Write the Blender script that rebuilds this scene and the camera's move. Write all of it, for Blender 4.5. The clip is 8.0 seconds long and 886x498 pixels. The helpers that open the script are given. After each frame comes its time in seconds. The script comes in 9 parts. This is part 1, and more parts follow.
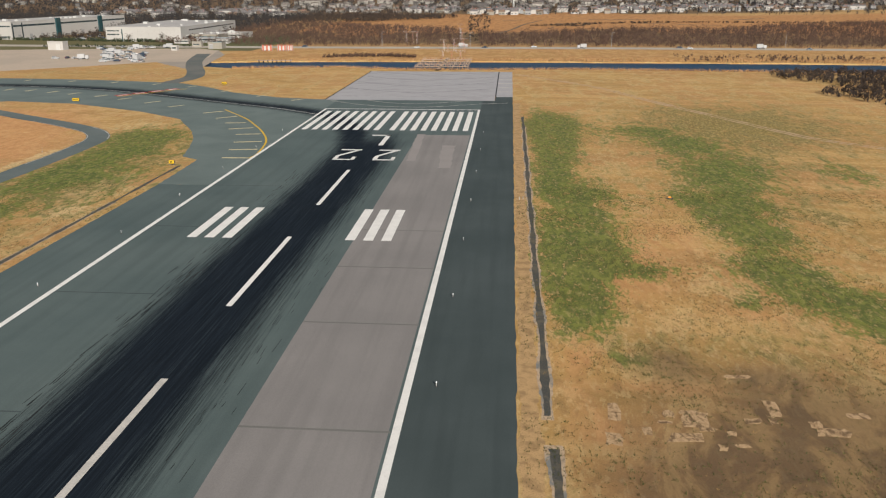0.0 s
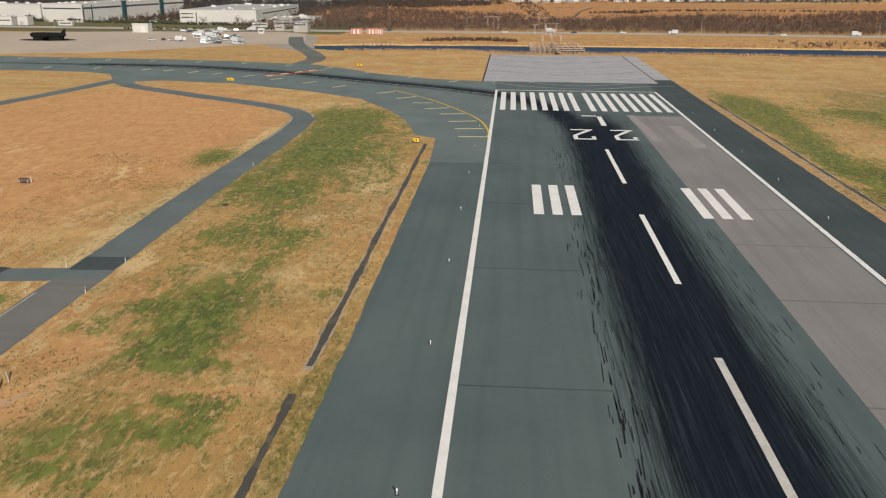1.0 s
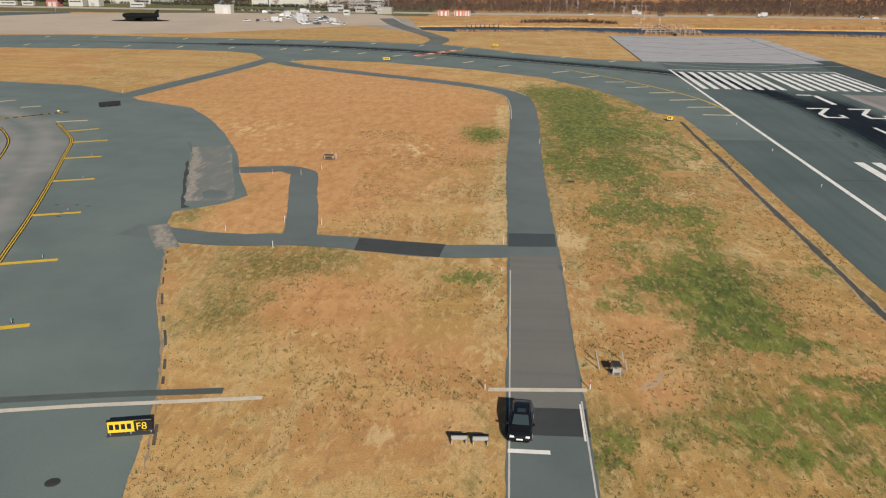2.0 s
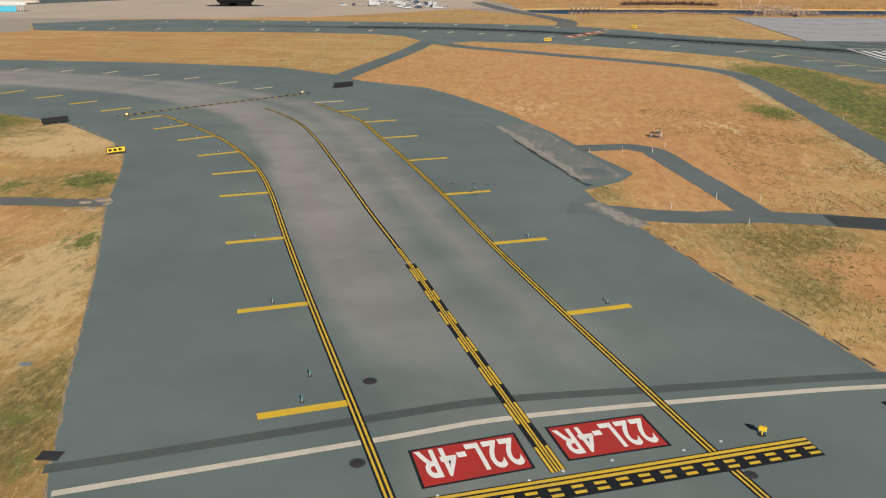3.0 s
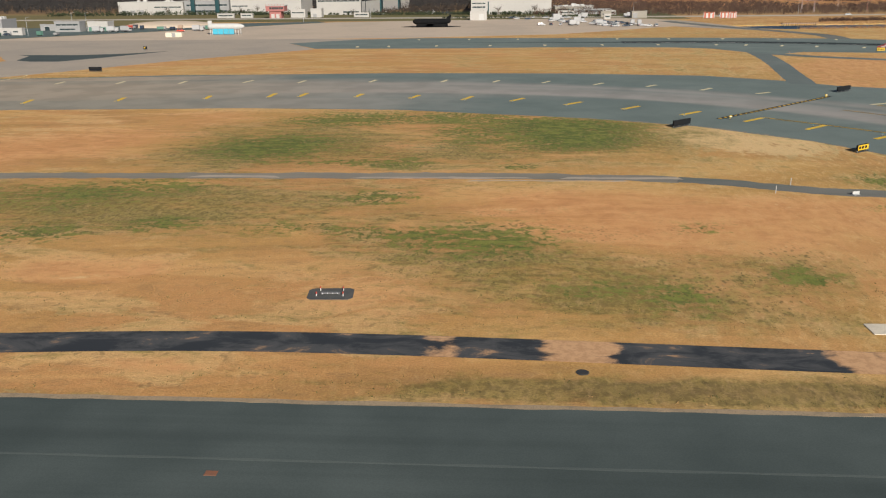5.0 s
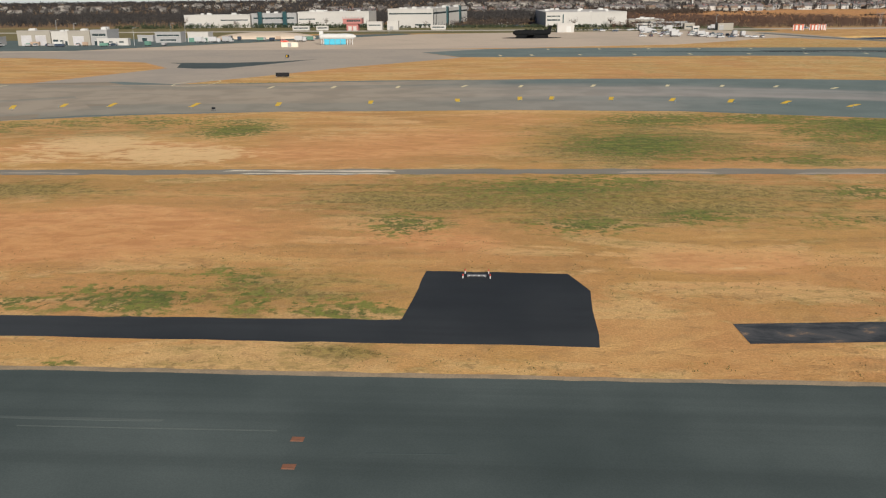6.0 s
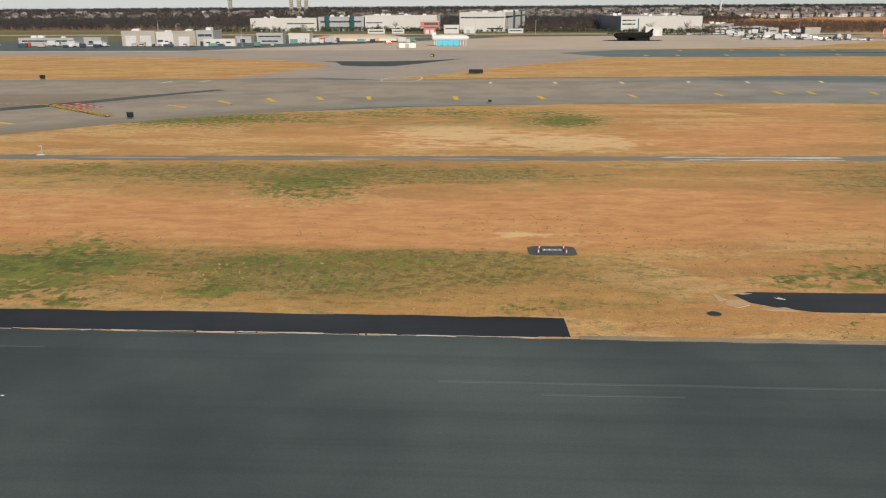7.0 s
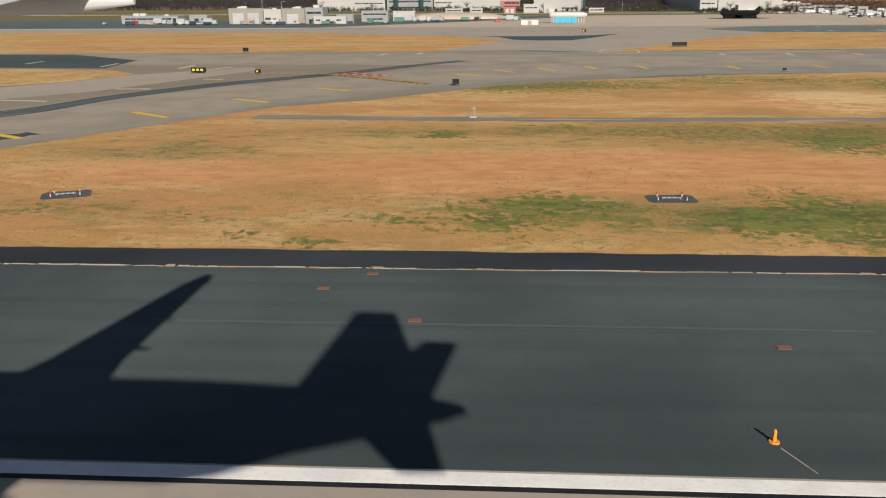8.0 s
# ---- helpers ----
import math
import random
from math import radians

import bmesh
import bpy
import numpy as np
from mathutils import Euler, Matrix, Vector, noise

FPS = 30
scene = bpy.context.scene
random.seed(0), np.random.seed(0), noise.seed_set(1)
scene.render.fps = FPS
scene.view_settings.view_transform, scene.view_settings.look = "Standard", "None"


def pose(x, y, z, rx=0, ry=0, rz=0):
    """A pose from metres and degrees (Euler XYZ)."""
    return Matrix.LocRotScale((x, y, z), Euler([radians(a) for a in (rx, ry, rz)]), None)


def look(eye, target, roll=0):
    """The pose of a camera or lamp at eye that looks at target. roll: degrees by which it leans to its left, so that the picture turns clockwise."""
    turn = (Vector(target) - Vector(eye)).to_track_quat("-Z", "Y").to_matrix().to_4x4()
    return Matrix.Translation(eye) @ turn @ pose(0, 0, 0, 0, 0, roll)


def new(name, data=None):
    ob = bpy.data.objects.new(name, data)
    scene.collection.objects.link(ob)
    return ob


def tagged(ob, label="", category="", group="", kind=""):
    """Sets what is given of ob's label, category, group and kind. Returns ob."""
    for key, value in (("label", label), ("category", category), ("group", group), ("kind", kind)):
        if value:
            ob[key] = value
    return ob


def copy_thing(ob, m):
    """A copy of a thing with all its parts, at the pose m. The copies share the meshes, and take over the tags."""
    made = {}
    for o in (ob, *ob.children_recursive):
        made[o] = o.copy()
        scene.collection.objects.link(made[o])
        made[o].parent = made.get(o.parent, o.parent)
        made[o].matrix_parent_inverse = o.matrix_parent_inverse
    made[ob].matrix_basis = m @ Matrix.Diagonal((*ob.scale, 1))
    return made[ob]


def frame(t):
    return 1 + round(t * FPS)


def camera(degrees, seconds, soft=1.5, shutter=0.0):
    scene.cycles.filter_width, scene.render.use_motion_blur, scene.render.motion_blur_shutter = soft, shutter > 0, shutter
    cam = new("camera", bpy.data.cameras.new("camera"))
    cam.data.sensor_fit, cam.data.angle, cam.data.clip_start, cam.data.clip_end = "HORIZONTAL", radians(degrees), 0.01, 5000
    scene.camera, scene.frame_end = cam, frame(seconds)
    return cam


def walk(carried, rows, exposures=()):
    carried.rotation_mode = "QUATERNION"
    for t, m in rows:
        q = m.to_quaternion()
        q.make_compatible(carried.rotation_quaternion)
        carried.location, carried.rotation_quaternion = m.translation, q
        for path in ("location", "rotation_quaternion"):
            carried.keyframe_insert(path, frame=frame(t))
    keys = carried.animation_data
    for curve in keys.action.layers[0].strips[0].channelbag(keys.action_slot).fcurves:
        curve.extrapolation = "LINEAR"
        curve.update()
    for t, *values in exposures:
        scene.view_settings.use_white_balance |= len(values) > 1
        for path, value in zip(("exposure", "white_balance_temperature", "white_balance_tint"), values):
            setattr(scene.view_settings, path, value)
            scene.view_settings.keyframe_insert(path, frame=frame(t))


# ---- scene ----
REDUCE = 0.598  # common reduction of the plan, which keeps the fast flight within the allowed speed
cam = camera(55.89, 8.0, 1.2)
PATH = [
    (0.0, (41.364, -324.658, 45.923), (33.883, -229.579, 15.856), -0.139),
    (0.5, (8.160, -324.663, 43.880), (0.517, -229.826, 13.097), -0.103),
    (1.0, (-24.840, -324.683, 41.919), (-32.291, -229.963, 10.732), 0.281),
    (1.5, (-57.662, -324.719, 40.030), (-64.830, -230.183, 8.224), 0.544),
    (3.0, (-155.337, -324.914, 34.704), (-162.329, -231.091, 0.818), 0.084),
    (3.5, (-187.724, -325.010, 33.010), (-194.520, -231.194, -0.939), 0.009),
    (4.0, (-220.071, -325.120, 31.342), (-226.834, -231.074, -1.971), -0.220),
    (4.5, (-252.407, -325.245, 29.690), (-259.199, -230.823, -2.533), -0.465),
    (5.0, (-284.758, -325.385, 28.044), (-291.550, -230.445, -2.618), -0.657),
    (6.5, (-382.179, -325.896, 23.052), (-388.481, -230.186, -5.230), -0.474),
    (7.0, (-414.867, -326.096, 21.338), (-420.916, -230.263, -6.580), -0.355),
    (7.5, (-447.709, -326.311, 19.584), (-453.514, -230.630, -8.900), -0.256),
    (8.0, (-480.732, -326.542, 17.780), (-486.515, -231.196, -11.814), -0.399),
]
walk(cam, [(t, look(Vector(eye) * REDUCE, Vector(target) * REDUCE, roll)) for t, eye, target, roll in PATH])

# ---- light: low winter sun behind the camera, clear pale sky ----
SUN = Vector((0.79, -1.918, 1.0)).normalized()
sky_world = bpy.data.worlds.new("sky_world")
scene.world = sky_world
sky_world.use_nodes = True
wn = sky_world.node_tree.nodes
sky = wn.new("ShaderNodeTexSky")
sky.sky_type = "NISHITA"
sky.sun_disc = False
sky.sun_elevation = math.asin(SUN.z)
sky.sun_rotation = math.atan2(SUN.x, SUN.y) % (2 * math.pi)
sky.air_density, sky.dust_density, sky.ozone_density = 0.5, 0.4, 1.0
wn["Background"].inputs["Strength"].default_value = 0.05
sky_world.node_tree.links.new(sky.outputs[0], wn["Background"].inputs["Color"])
sun = new("sun", bpy.data.lights.new("sun", "SUN"))
sun.data.energy, sun.data.angle, sun.data.color = 4.9, radians(0.53), (1.0, 0.93, 0.82)
sun.matrix_world = look((0, 0, 300), Vector((0, 0, 300)) - SUN)
scene.view_settings.exposure = 0.37


# ---- materials ----
def material(name, rough=0.8, metal=0.0):
    m = bpy.data.materials.new(name)
    m.use_nodes = True
    nt = m.node_tree
    b = nt.nodes["Principled BSDF"]
    b.inputs["Roughness"].default_value = rough
    b.inputs["Metallic"].default_value = metal
    b.inputs["Specular IOR Level"].default_value = 0.3
    return m, nt, b


def coords(nt, scale=(1, 1, 1)):
    t = nt.nodes.new("ShaderNodeTexCoord")
    mp = nt.nodes.new("ShaderNodeMapping")
    mp.inputs["Scale"].default_value = scale
    nt.links.new(t.outputs["Object"], mp.inputs["Vector"])
    return mp.outputs["Vector"]


def noise_out(nt, vec, scale, detail=4.0, rough=0.55, distortion=0.0):
    n = nt.nodes.new("ShaderNodeTexNoise")
    n.inputs["Scale"].default_value = scale
    n.inputs["Detail"].default_value = detail
    n.inputs["Roughness"].default_value = rough
    n.inputs["Distortion"].default_value = distortion
    nt.links.new(vec, n.inputs["Vector"])
    # many octaves flatten the sum: stretch it back to the spread of a single one
    amp = [rough ** k for k in range(int(detail) + 1)]
    k = sum(amp) / math.sqrt(sum(a * a for a in amp))
    s = nt.nodes.new("ShaderNodeMath")
    s.operation = "MULTIPLY_ADD"
    nt.links.new(n.outputs["Fac"], s.inputs[0])
    s.inputs[1].default_value, s.inputs[2].default_value = k, 0.5 - 0.5 * k
    s.use_clamp = True
    return s.outputs[0]


def ramp(nt, fac, lo, hi):
    """0 below lo, 1 above hi, smooth between."""
    r = nt.nodes.new("ShaderNodeMapRange")
    r.interpolation_type = "SMOOTHSTEP"
    r.inputs["From Min"].default_value, r.inputs["From Max"].default_value = lo, hi
    nt.links.new(fac, r.inputs["Value"])
    return r.outputs["Result"]


def mix(nt, fac, a, b, mode="MIX"):
    n = nt.nodes.new("ShaderNodeMix")
    n.data_type, n.blend_type = "RGBA", mode
    for sock, v in ((n.inputs["Factor"], fac), (n.inputs["A"], a), (n.inputs["B"], b)):
        if isinstance(v, (tuple, list)):
            sock.default_value = (*v, 1.0) if len(v) == 3 else v
        elif isinstance(v, (int, float)):
            sock.default_value = v
        else:
            nt.links.new(v, sock)
    return n.outputs["Result"]


def maths(nt, op, a, b=0.0):
    n = nt.nodes.new("ShaderNodeMath")
    n.operation = op
    for sock, v in ((n.inputs[0], a), (n.inputs[1], b)):
        if isinstance(v, (int, float)):
            sock.default_value = v
        else:
            nt.links.new(v, sock)
    return n.outputs[0]


def attr(nt, name):
    n = nt.nodes.new("ShaderNodeAttribute")
    n.attribute_name = name
    return n.outputs["Fac"]


def bump(nt, b, height, strength, distance):
    n = nt.nodes.new("ShaderNodeBump")
    n.inputs["Strength"].default_value, n.inputs["Distance"].default_value = strength, distance
    nt.links.new(height, n.inputs["Height"])
    nt.links.new(n.outputs["Normal"], b.inputs["Normal"])


def tussock_spots(nt, vec, scale, lo, hi):
    """Scattered round clumps: 1 in their middle."""
    n = nt.nodes.new("ShaderNodeTexVoronoi")
    n.inputs["Scale"].default_value = scale
    nt.links.new(vec, n.inputs["Vector"])
    return ramp(nt, maths(nt, "SUBTRACT", 1.0, n.outputs["Distance"]), lo, hi)


def grass_material():
    m, nt, b = material("dry_grass", 0.95)
    v = coords(nt)
    # mown along the runway in the east, across it in the west
    streak = coords(nt, (1.15, 0.5, 1.0))
    across = coords(nt, (0.42, 0.9, 1.0))
    west = attr(nt, "west")
    east = maths(nt, "SUBTRACT", 1.0, west)

    def swath(a, b):
        return maths(nt, "ADD", maths(nt, "MULTIPLY", a, east), maths(nt, "MULTIPLY", b, west))

    big = noise_out(nt, v, 0.028, 5)
    mid = swath(noise_out(nt, streak, 0.14, 8, 0.66, 0.7), noise_out(nt, across, 0.14, 8, 0.62, 0.7))
    clump = swath(noise_out(nt, streak, 0.5, 6, 0.68, 0.5), noise_out(nt, across, 0.6, 6, 0.7, 0.4))
    speck = swath(noise_out(nt, streak, 1.7, 5, 0.66, 0.3), noise_out(nt, coords(nt, (0.75, 0.7, 1.0)), 1.3, 5, 0.66, 0.3))
    fine = noise_out(nt, v, 5.0, 4, 0.7)
    c = mix(nt, ramp(nt, big, 0.3, 0.7), (0.43, 0.252, 0.092), (0.45, 0.24, 0.1))
    # broad wind-laid bands, paler and browner by turns
    broad = noise_out(nt, coords(nt, (0.3, 1.0, 1.0)), 0.07, 4, 0.6, 1.2)
    c = mix(nt, maths(nt, "MULTIPLY", ramp(nt, broad, 0.52, 0.72), 0.5), c, (0.57, 0.365, 0.16))
    c = mix(nt, maths(nt, "MULTIPLY", ramp(nt, maths(nt, "SUBTRACT", 1.0, broad), 0.54, 0.74), 0.5), c, (0.31, 0.182, 0.068))
    c = mix(nt, maths(nt, "MULTIPLY", ramp(nt, mid, 0.48, 0.68), 0.75), c, (0.58, 0.385, 0.185))
    c = mix(nt, maths(nt, "MULTIPLY", ramp(nt, maths(nt, "SUBTRACT", 1.0, clump), 0.54, 0.8), 0.45), c, (0.27, 0.165, 0.075))
    # worn reddish soil, smooth
    bare = ramp(nt, maths(nt, "ADD", attr(nt, "bare"), maths(nt, "MULTIPLY", maths(nt, "SUBTRACT", mid, 0.5), 0.8)), 0.2, 0.8)
    c = mix(nt, maths(nt, "MULTIPLY", bare, 0.8), c, mix(nt, ramp(nt, clump, 0.25, 0.75), (0.42, 0.194, 0.084), (0.52, 0.268, 0.122)))
    rough = maths(nt, "SUBTRACT", 1.0, maths(nt, "MULTIPLY", bare, 0.7))
    # dead straw
    pale = ramp(nt, maths(nt, "ADD", attr(nt, "pale"), maths(nt, "MULTIPLY", maths(nt, "SUBTRACT", clump, 0.5), 1.6)), 0.4, 0.9)
    c = mix(nt, maths(nt, "MULTIPLY", pale, 0.85), c, (0.6, 0.425, 0.235))
    # thin sward that has begun to turn green
    osum = maths(nt, "ADD", attr(nt, "olive"), maths(nt, "MULTIPLY", maths(nt, "SUBTRACT", mid, 0.5), 1.0))
    osum = maths(nt, "ADD", osum, maths(nt, "MULTIPLY", maths(nt, "SUBTRACT", clump, 0.5), 0.9))
    osum = maths(nt, "SUBTRACT", osum, maths(nt, "MULTIPLY", bare, 0.6))
    o = ramp(nt, osum, 0.08, 0.8)
    c = mix(nt, maths(nt, "MULTIPLY", o, 0.82), c, mix(nt, ramp(nt, speck, 0.34, 0.66), (0.108, 0.096, 0.028), (0.25, 0.2, 0.062)))
    # living grass
    gsum = maths(nt, "ADD", attr(nt, "green"), maths(nt, "MULTIPLY", maths(nt, "SUBTRACT", mid, 0.5), 1.0))
    gsum = maths(nt, "ADD", gsum, maths(nt, "MULTIPLY", maths(nt, "SUBTRACT", speck, 0.5), maths(nt, "ADD", 1.3, maths(nt, "MULTIPLY", west, 1.1))))
    gsum = maths(nt, "ADD", gsum, maths(nt, "MULTIPLY", maths(nt, "SUBTRACT", clump, 0.5), 1.4))
    g = maths(nt, "MULTIPLY", ramp(nt, gsum, 0.16, 0.82), ramp(nt, attr(nt, "green"), -0.06, 0.32))
    gcol = mix(nt, ramp(nt, clump, 0.38, 0.68), (0.056, 0.094, 0.017), (0.155, 0.18, 0.038))
    c = mix(nt, maths(nt, "MULTIPLY", g, 0.9), c, gcol)
    # tussocks: dark ones where the sward is thin, straw-coloured ones between them
    sward = ramp(nt, maths(nt, "ADD", attr(nt, "olive"), attr(nt, "green")), 0.08, 0.75)
    tuss = coords(nt, (1.15, 0.62, 1.0))
    dark = maths(nt, "MAXIMUM", maths(nt, "MULTIPLY", tussock_spots(nt, tuss, 0.8, 0.66, 0.88), ramp(nt, clump, 0.5, 0.72)), maths(nt, "MULTIPLY", tussock_spots(nt, tuss, 1.7, 0.6, 0.8), ramp(nt, mid, 0.5, 0.66)))
    c = mix(nt, maths(nt, "MULTIPLY", maths(nt, "MULTIPLY", dark, sward), 0.6), c, mix(nt, ramp(nt, speck, 0.4, 0.6), (0.058, 0.05, 0.02), (0.1, 0.092, 0.03)))
    straw = maths(nt, "MULTIPLY", tussock_spots(nt, coords(nt, (1.1, 0.5, 1.0)), 1.3, 0.64, 0.84), ramp(nt, maths(nt, "SUBTRACT", 1.0, clump), 0.5, 0.66))
    c = mix(nt, maths(nt, "MULTIPLY", maths(nt, "MULTIPLY", straw, ramp(nt, mid, 0.4, 0.6)), maths(nt, "SUBTRACT", 0.5, maths(nt, "MULTIPLY", west, 0.35))), c, (0.6, 0.42, 0.225))
    wisp = noise_out(nt, coords(nt, (1.2, 0.5, 1.0)), 0.9, 6, 0.7, 0.3)
    c = mix(nt, maths(nt, "MULTIPLY", maths(nt, "MULTIPLY", ramp(nt, wisp, 0.52, 0.76), maths(nt, "SUBTRACT", rough, maths(nt, "MULTIPLY", g, 0.5))), maths(nt, "SUBTRACT", 0.5, maths(nt, "MULTIPLY", west, 0.36))), c, (0.6, 0.41, 0.205))
    # loose small clods
    clod = maths(nt, "MULTIPLY", ramp(nt, speck, 0.62, 0.76), ramp(nt, mid, 0.42, 0.6))
    c = mix(nt, maths(nt, "MULTIPLY", maths(nt, "MULTIPLY", clod, rough), 0.42), c, (0.12, 0.085, 0.042))
    c = mix(nt, maths(nt, "MULTIPLY", rough, 0.34), c, mix(nt, ramp(nt, fine, 0.3, 0.72), (0.45, 0.42, 0.38), (1.0, 1.0, 1.0)), "MULTIPLY")
    # leaf litter, and the reed marsh far out
    c = mix(nt, attr(nt, "litter"), c, mix(nt, ramp(nt, mid, 0.35, 0.65), (0.075, 0.05, 0.034), (0.18, 0.11, 0.056)))
    c = mix(nt, attr(nt, "marsh"), c, mix(nt, ramp(nt, mid, 0.35, 0.65), (0.30, 0.135, 0.055), (0.46, 0.225, 0.09)))
    c = mix(nt, attr(nt, "lawn"), c, (0.06, 0.078, 0.035))
    nt.links.new(mix(nt, 1.0, c, mix(nt, west, (1.185, 1.215, 1.12), (1.24, 1.205, 1.1)), "MULTIPLY"), b.inputs["Base Color"])
    bump(nt, b, maths(nt, "MULTIPLY", maths(nt, "ADD", fine, maths(nt, "MULTIPLY", clump, 1.5)), rough), 0.3, 0.12)
    return m


def asphalt_material(name, dark, light, along=(1, 1, 1), rough=0.85, old=None):
    m, nt, b = material(name, rough)
    v = coords(nt)
    s = coords(nt, along)
    big = noise_out(nt, v, 0.045, 4)
    lane = noise_out(nt, s, 0.5, 3)
    fine = noise_out(nt, v, 9.0, 3, 0.7)
    c = mix(nt, ramp(nt, big, 0.1, 0.95), dark, light)
    c = mix(nt, maths(nt, "MULTIPLY", ramp(nt, lane, 0.35, 0.85), 0.3), c, tuple(0.72 * x for x in dark))
    c = mix(nt, 0.22, c, mix(nt, ramp(nt, fine, 0.3, 0.7), (0.6, 0.6, 0.6), (1.1, 1.1, 1.1)), "MULTIPLY")
    if old:
        # sun-bleached surface, where the attribute says that it is older; sandier towards the west
        place = nt.nodes.new("ShaderNodeSeparateXYZ")
        nt.links.new(v, place.inputs[0])
        dust = ramp(nt, maths(nt, "MULTIPLY", place.outputs["X"], -1.0), 260, 400)
        tone = mix(nt, dust, old[0], old[1])
        oldc = mix(nt, maths(nt, "MULTIPLY", ramp(nt, lane, 0.35, 0.7), 0.6), tone, mix(nt, 1.0, tone, (0.74, 0.74, 0.74), "MULTIPLY"))
        c = mix(nt, maths(nt, "MINIMUM", ramp(nt, maths(nt, "ADD", attr(nt, "worn"), maths(nt, "MULTIPLY", maths(nt, "SUBTRACT", big, 0.5), 0.35)), 0.1, 0.9), attr(nt, "worn")), c, oldc)
    r = attr(nt, "rubber")
    streaks = noise_out(nt, coords(nt, (1.0, 0.018, 1.0)), 3.0, 7, 0.82)
    rub = ramp(nt, maths(nt, "ADD", r, maths(nt, "MULTIPLY", maths(nt, "SUBTRACT", streaks, 0.5), 0.75)), 0.05, 0.95)
    rub = maths(nt, "MULTIPLY", rub, ramp(nt, r, 0.01, 0.12))
    c = mix(nt, maths(nt, "MULTIPLY", rub, 0.95), c, mix(nt, ramp(nt, streaks, 0.3, 0.75), (0.011, 0.016, 0.025), (0.0045, 0.007, 0.012)))
    nt.links.new(c, b.inputs["Base Color"])
    nt.links.new(maths(nt, "SUBTRACT", 0.21, maths(nt, "MULTIPLY", rub, 0.16)), b.inputs["Specular IOR Level"])
    nt.links.new(maths(nt, "SUBTRACT", rough + 0.05, maths(nt, "MULTIPLY", rub, 0.12)), b.inputs["Roughness"])
    bump(nt, b, fine, 0.14, 0.02)
    return m


def worn_material(name, colour, wear, amount=0.35, rough=0.75, scale=2.0, metal=0.0):
    """Paint, concrete or metal with blotches at two scales and a fine grain."""
    m, nt, b = material(name, rough, metal)
    v = coords(nt)
    blot = noise_out(nt, v, scale * 0.25, 4)
    grain = noise_out(nt, v, scale * 3.0, 4, 0.7)
    c = mix(nt, maths(nt, "MULTIPLY", ramp(nt, blot, 0.4, 0.75), amount), colour, wear)
    c = mix(nt, maths(nt, "MULTIPLY", ramp(nt, grain, 0.5, 0.75), amount), c, wear)
    nt.links.new(c, b.inputs["Base Color"])
    bump(nt, b, grain, 0.15, 0.01)
    return m


def varied_material(name, a, c, rough=0.9):
    """Colour that differs from piece to piece within one joined mesh."""
    m, nt, b = material(name, rough)
    geo = nt.nodes.new("ShaderNodeNewGeometry")
    v = coords(nt)
    patch = noise_out(nt, v, 0.012, 3)
    k = maths(nt, "ADD", maths(nt, "MULTIPLY", geo.outputs["Random Per Island"], 0.6), maths(nt, "MULTIPLY", ramp(nt, patch, 0.35, 0.65), 0.4))
    nt.links.new(mix(nt, k, a, c), b.inputs["Base Color"])
    return m


def glass_material(name, colour=(0.03, 0.045, 0.05)):
    m, nt, b = material(name, 0.08)
    b.inputs["Base Color"].default_value = (*colour, 1)
    b.inputs["Specular IOR Level"].default_value = 0.6
    return m


GRASS = grass_material()
ASPHALT = asphalt_material("runway_asphalt", (0.088, 0.119, 0.118), (0.117, 0.15, 0.146), (1, 0.03, 1))
SHOULDER = asphalt_material("shoulder_asphalt", (0.053, 0.07, 0.071), (0.074, 0.093, 0.094), (1, 0.05, 1))
LANE = asphalt_material("relaid_asphalt_lane", (0.23, 0.216, 0.208), (0.272, 0.254, 0.243), (1, 0.03, 1))
TAXI = asphalt_material("taxiway_asphalt", (0.135, 0.171, 0.164), (0.166, 0.205, 0.195), (0.2, 0.2, 1), 0.85, ((0.366, 0.33, 0.308), (0.365, 0.303, 0.235)))
TAXI_TAN = asphalt_material("bleached_asphalt", (0.246, 0.203, 0.152), (0.295, 0.245, 0.185), (0.15, 1, 1))
BAND = asphalt_material("dark_sealed_band", (0.082, 0.098, 0.095), (0.105, 0.122, 0.118))
OLDROAD = asphalt_material("old_infield_road", (0.118, 0.134, 0.128), (0.19, 0.185, 0.165), (0.04, 1, 1))
PALEROAD = asphalt_material("bleached_infield_road", (0.19, 0.18, 0.155), (0.275, 0.248, 0.205), (0.04, 1, 1))
TAXI_OLD = asphalt_material("old_taxiway_asphalt", (0.163, 0.162, 0.15), (0.195, 0.188, 0.173), (0.04, 1, 1))
ROAD = asphalt_material("road_asphalt", (0.122, 0.15, 0.148), (0.155, 0.182, 0.178), (0.3, 0.3, 1))
PATCH = asphalt_material("dark_asphalt_patch", (0.05, 0.055, 0.058), (0.07, 0.075, 0.076))
TAR = asphalt_material("fresh_tar", (0.022, 0.026, 0.031), (0.048, 0.053, 0.058), (0.1, 1, 1), 0.7)
LANDING = asphalt_material("landing_runway_asphalt", (0.046, 0.062, 0.062), (0.096, 0.118, 0.116), (0.02, 1, 1))
ROADCONC = worn_material("highway_concrete", (0.47, 0.42, 0.355), (0.37, 0.33, 0.28), 0.4, 0.85, 0.3)
CONCRETE = worn_material("pad_concrete", (0.40, 0.39, 0.40), (0.31, 0.30, 0.31), 0.5, 0.85, 0.5)
APRON = worn_material("apron_concrete", (0.5, 0.405, 0.315), (0.4, 0.335, 0.27), 0.55, 0.9, 0.12)
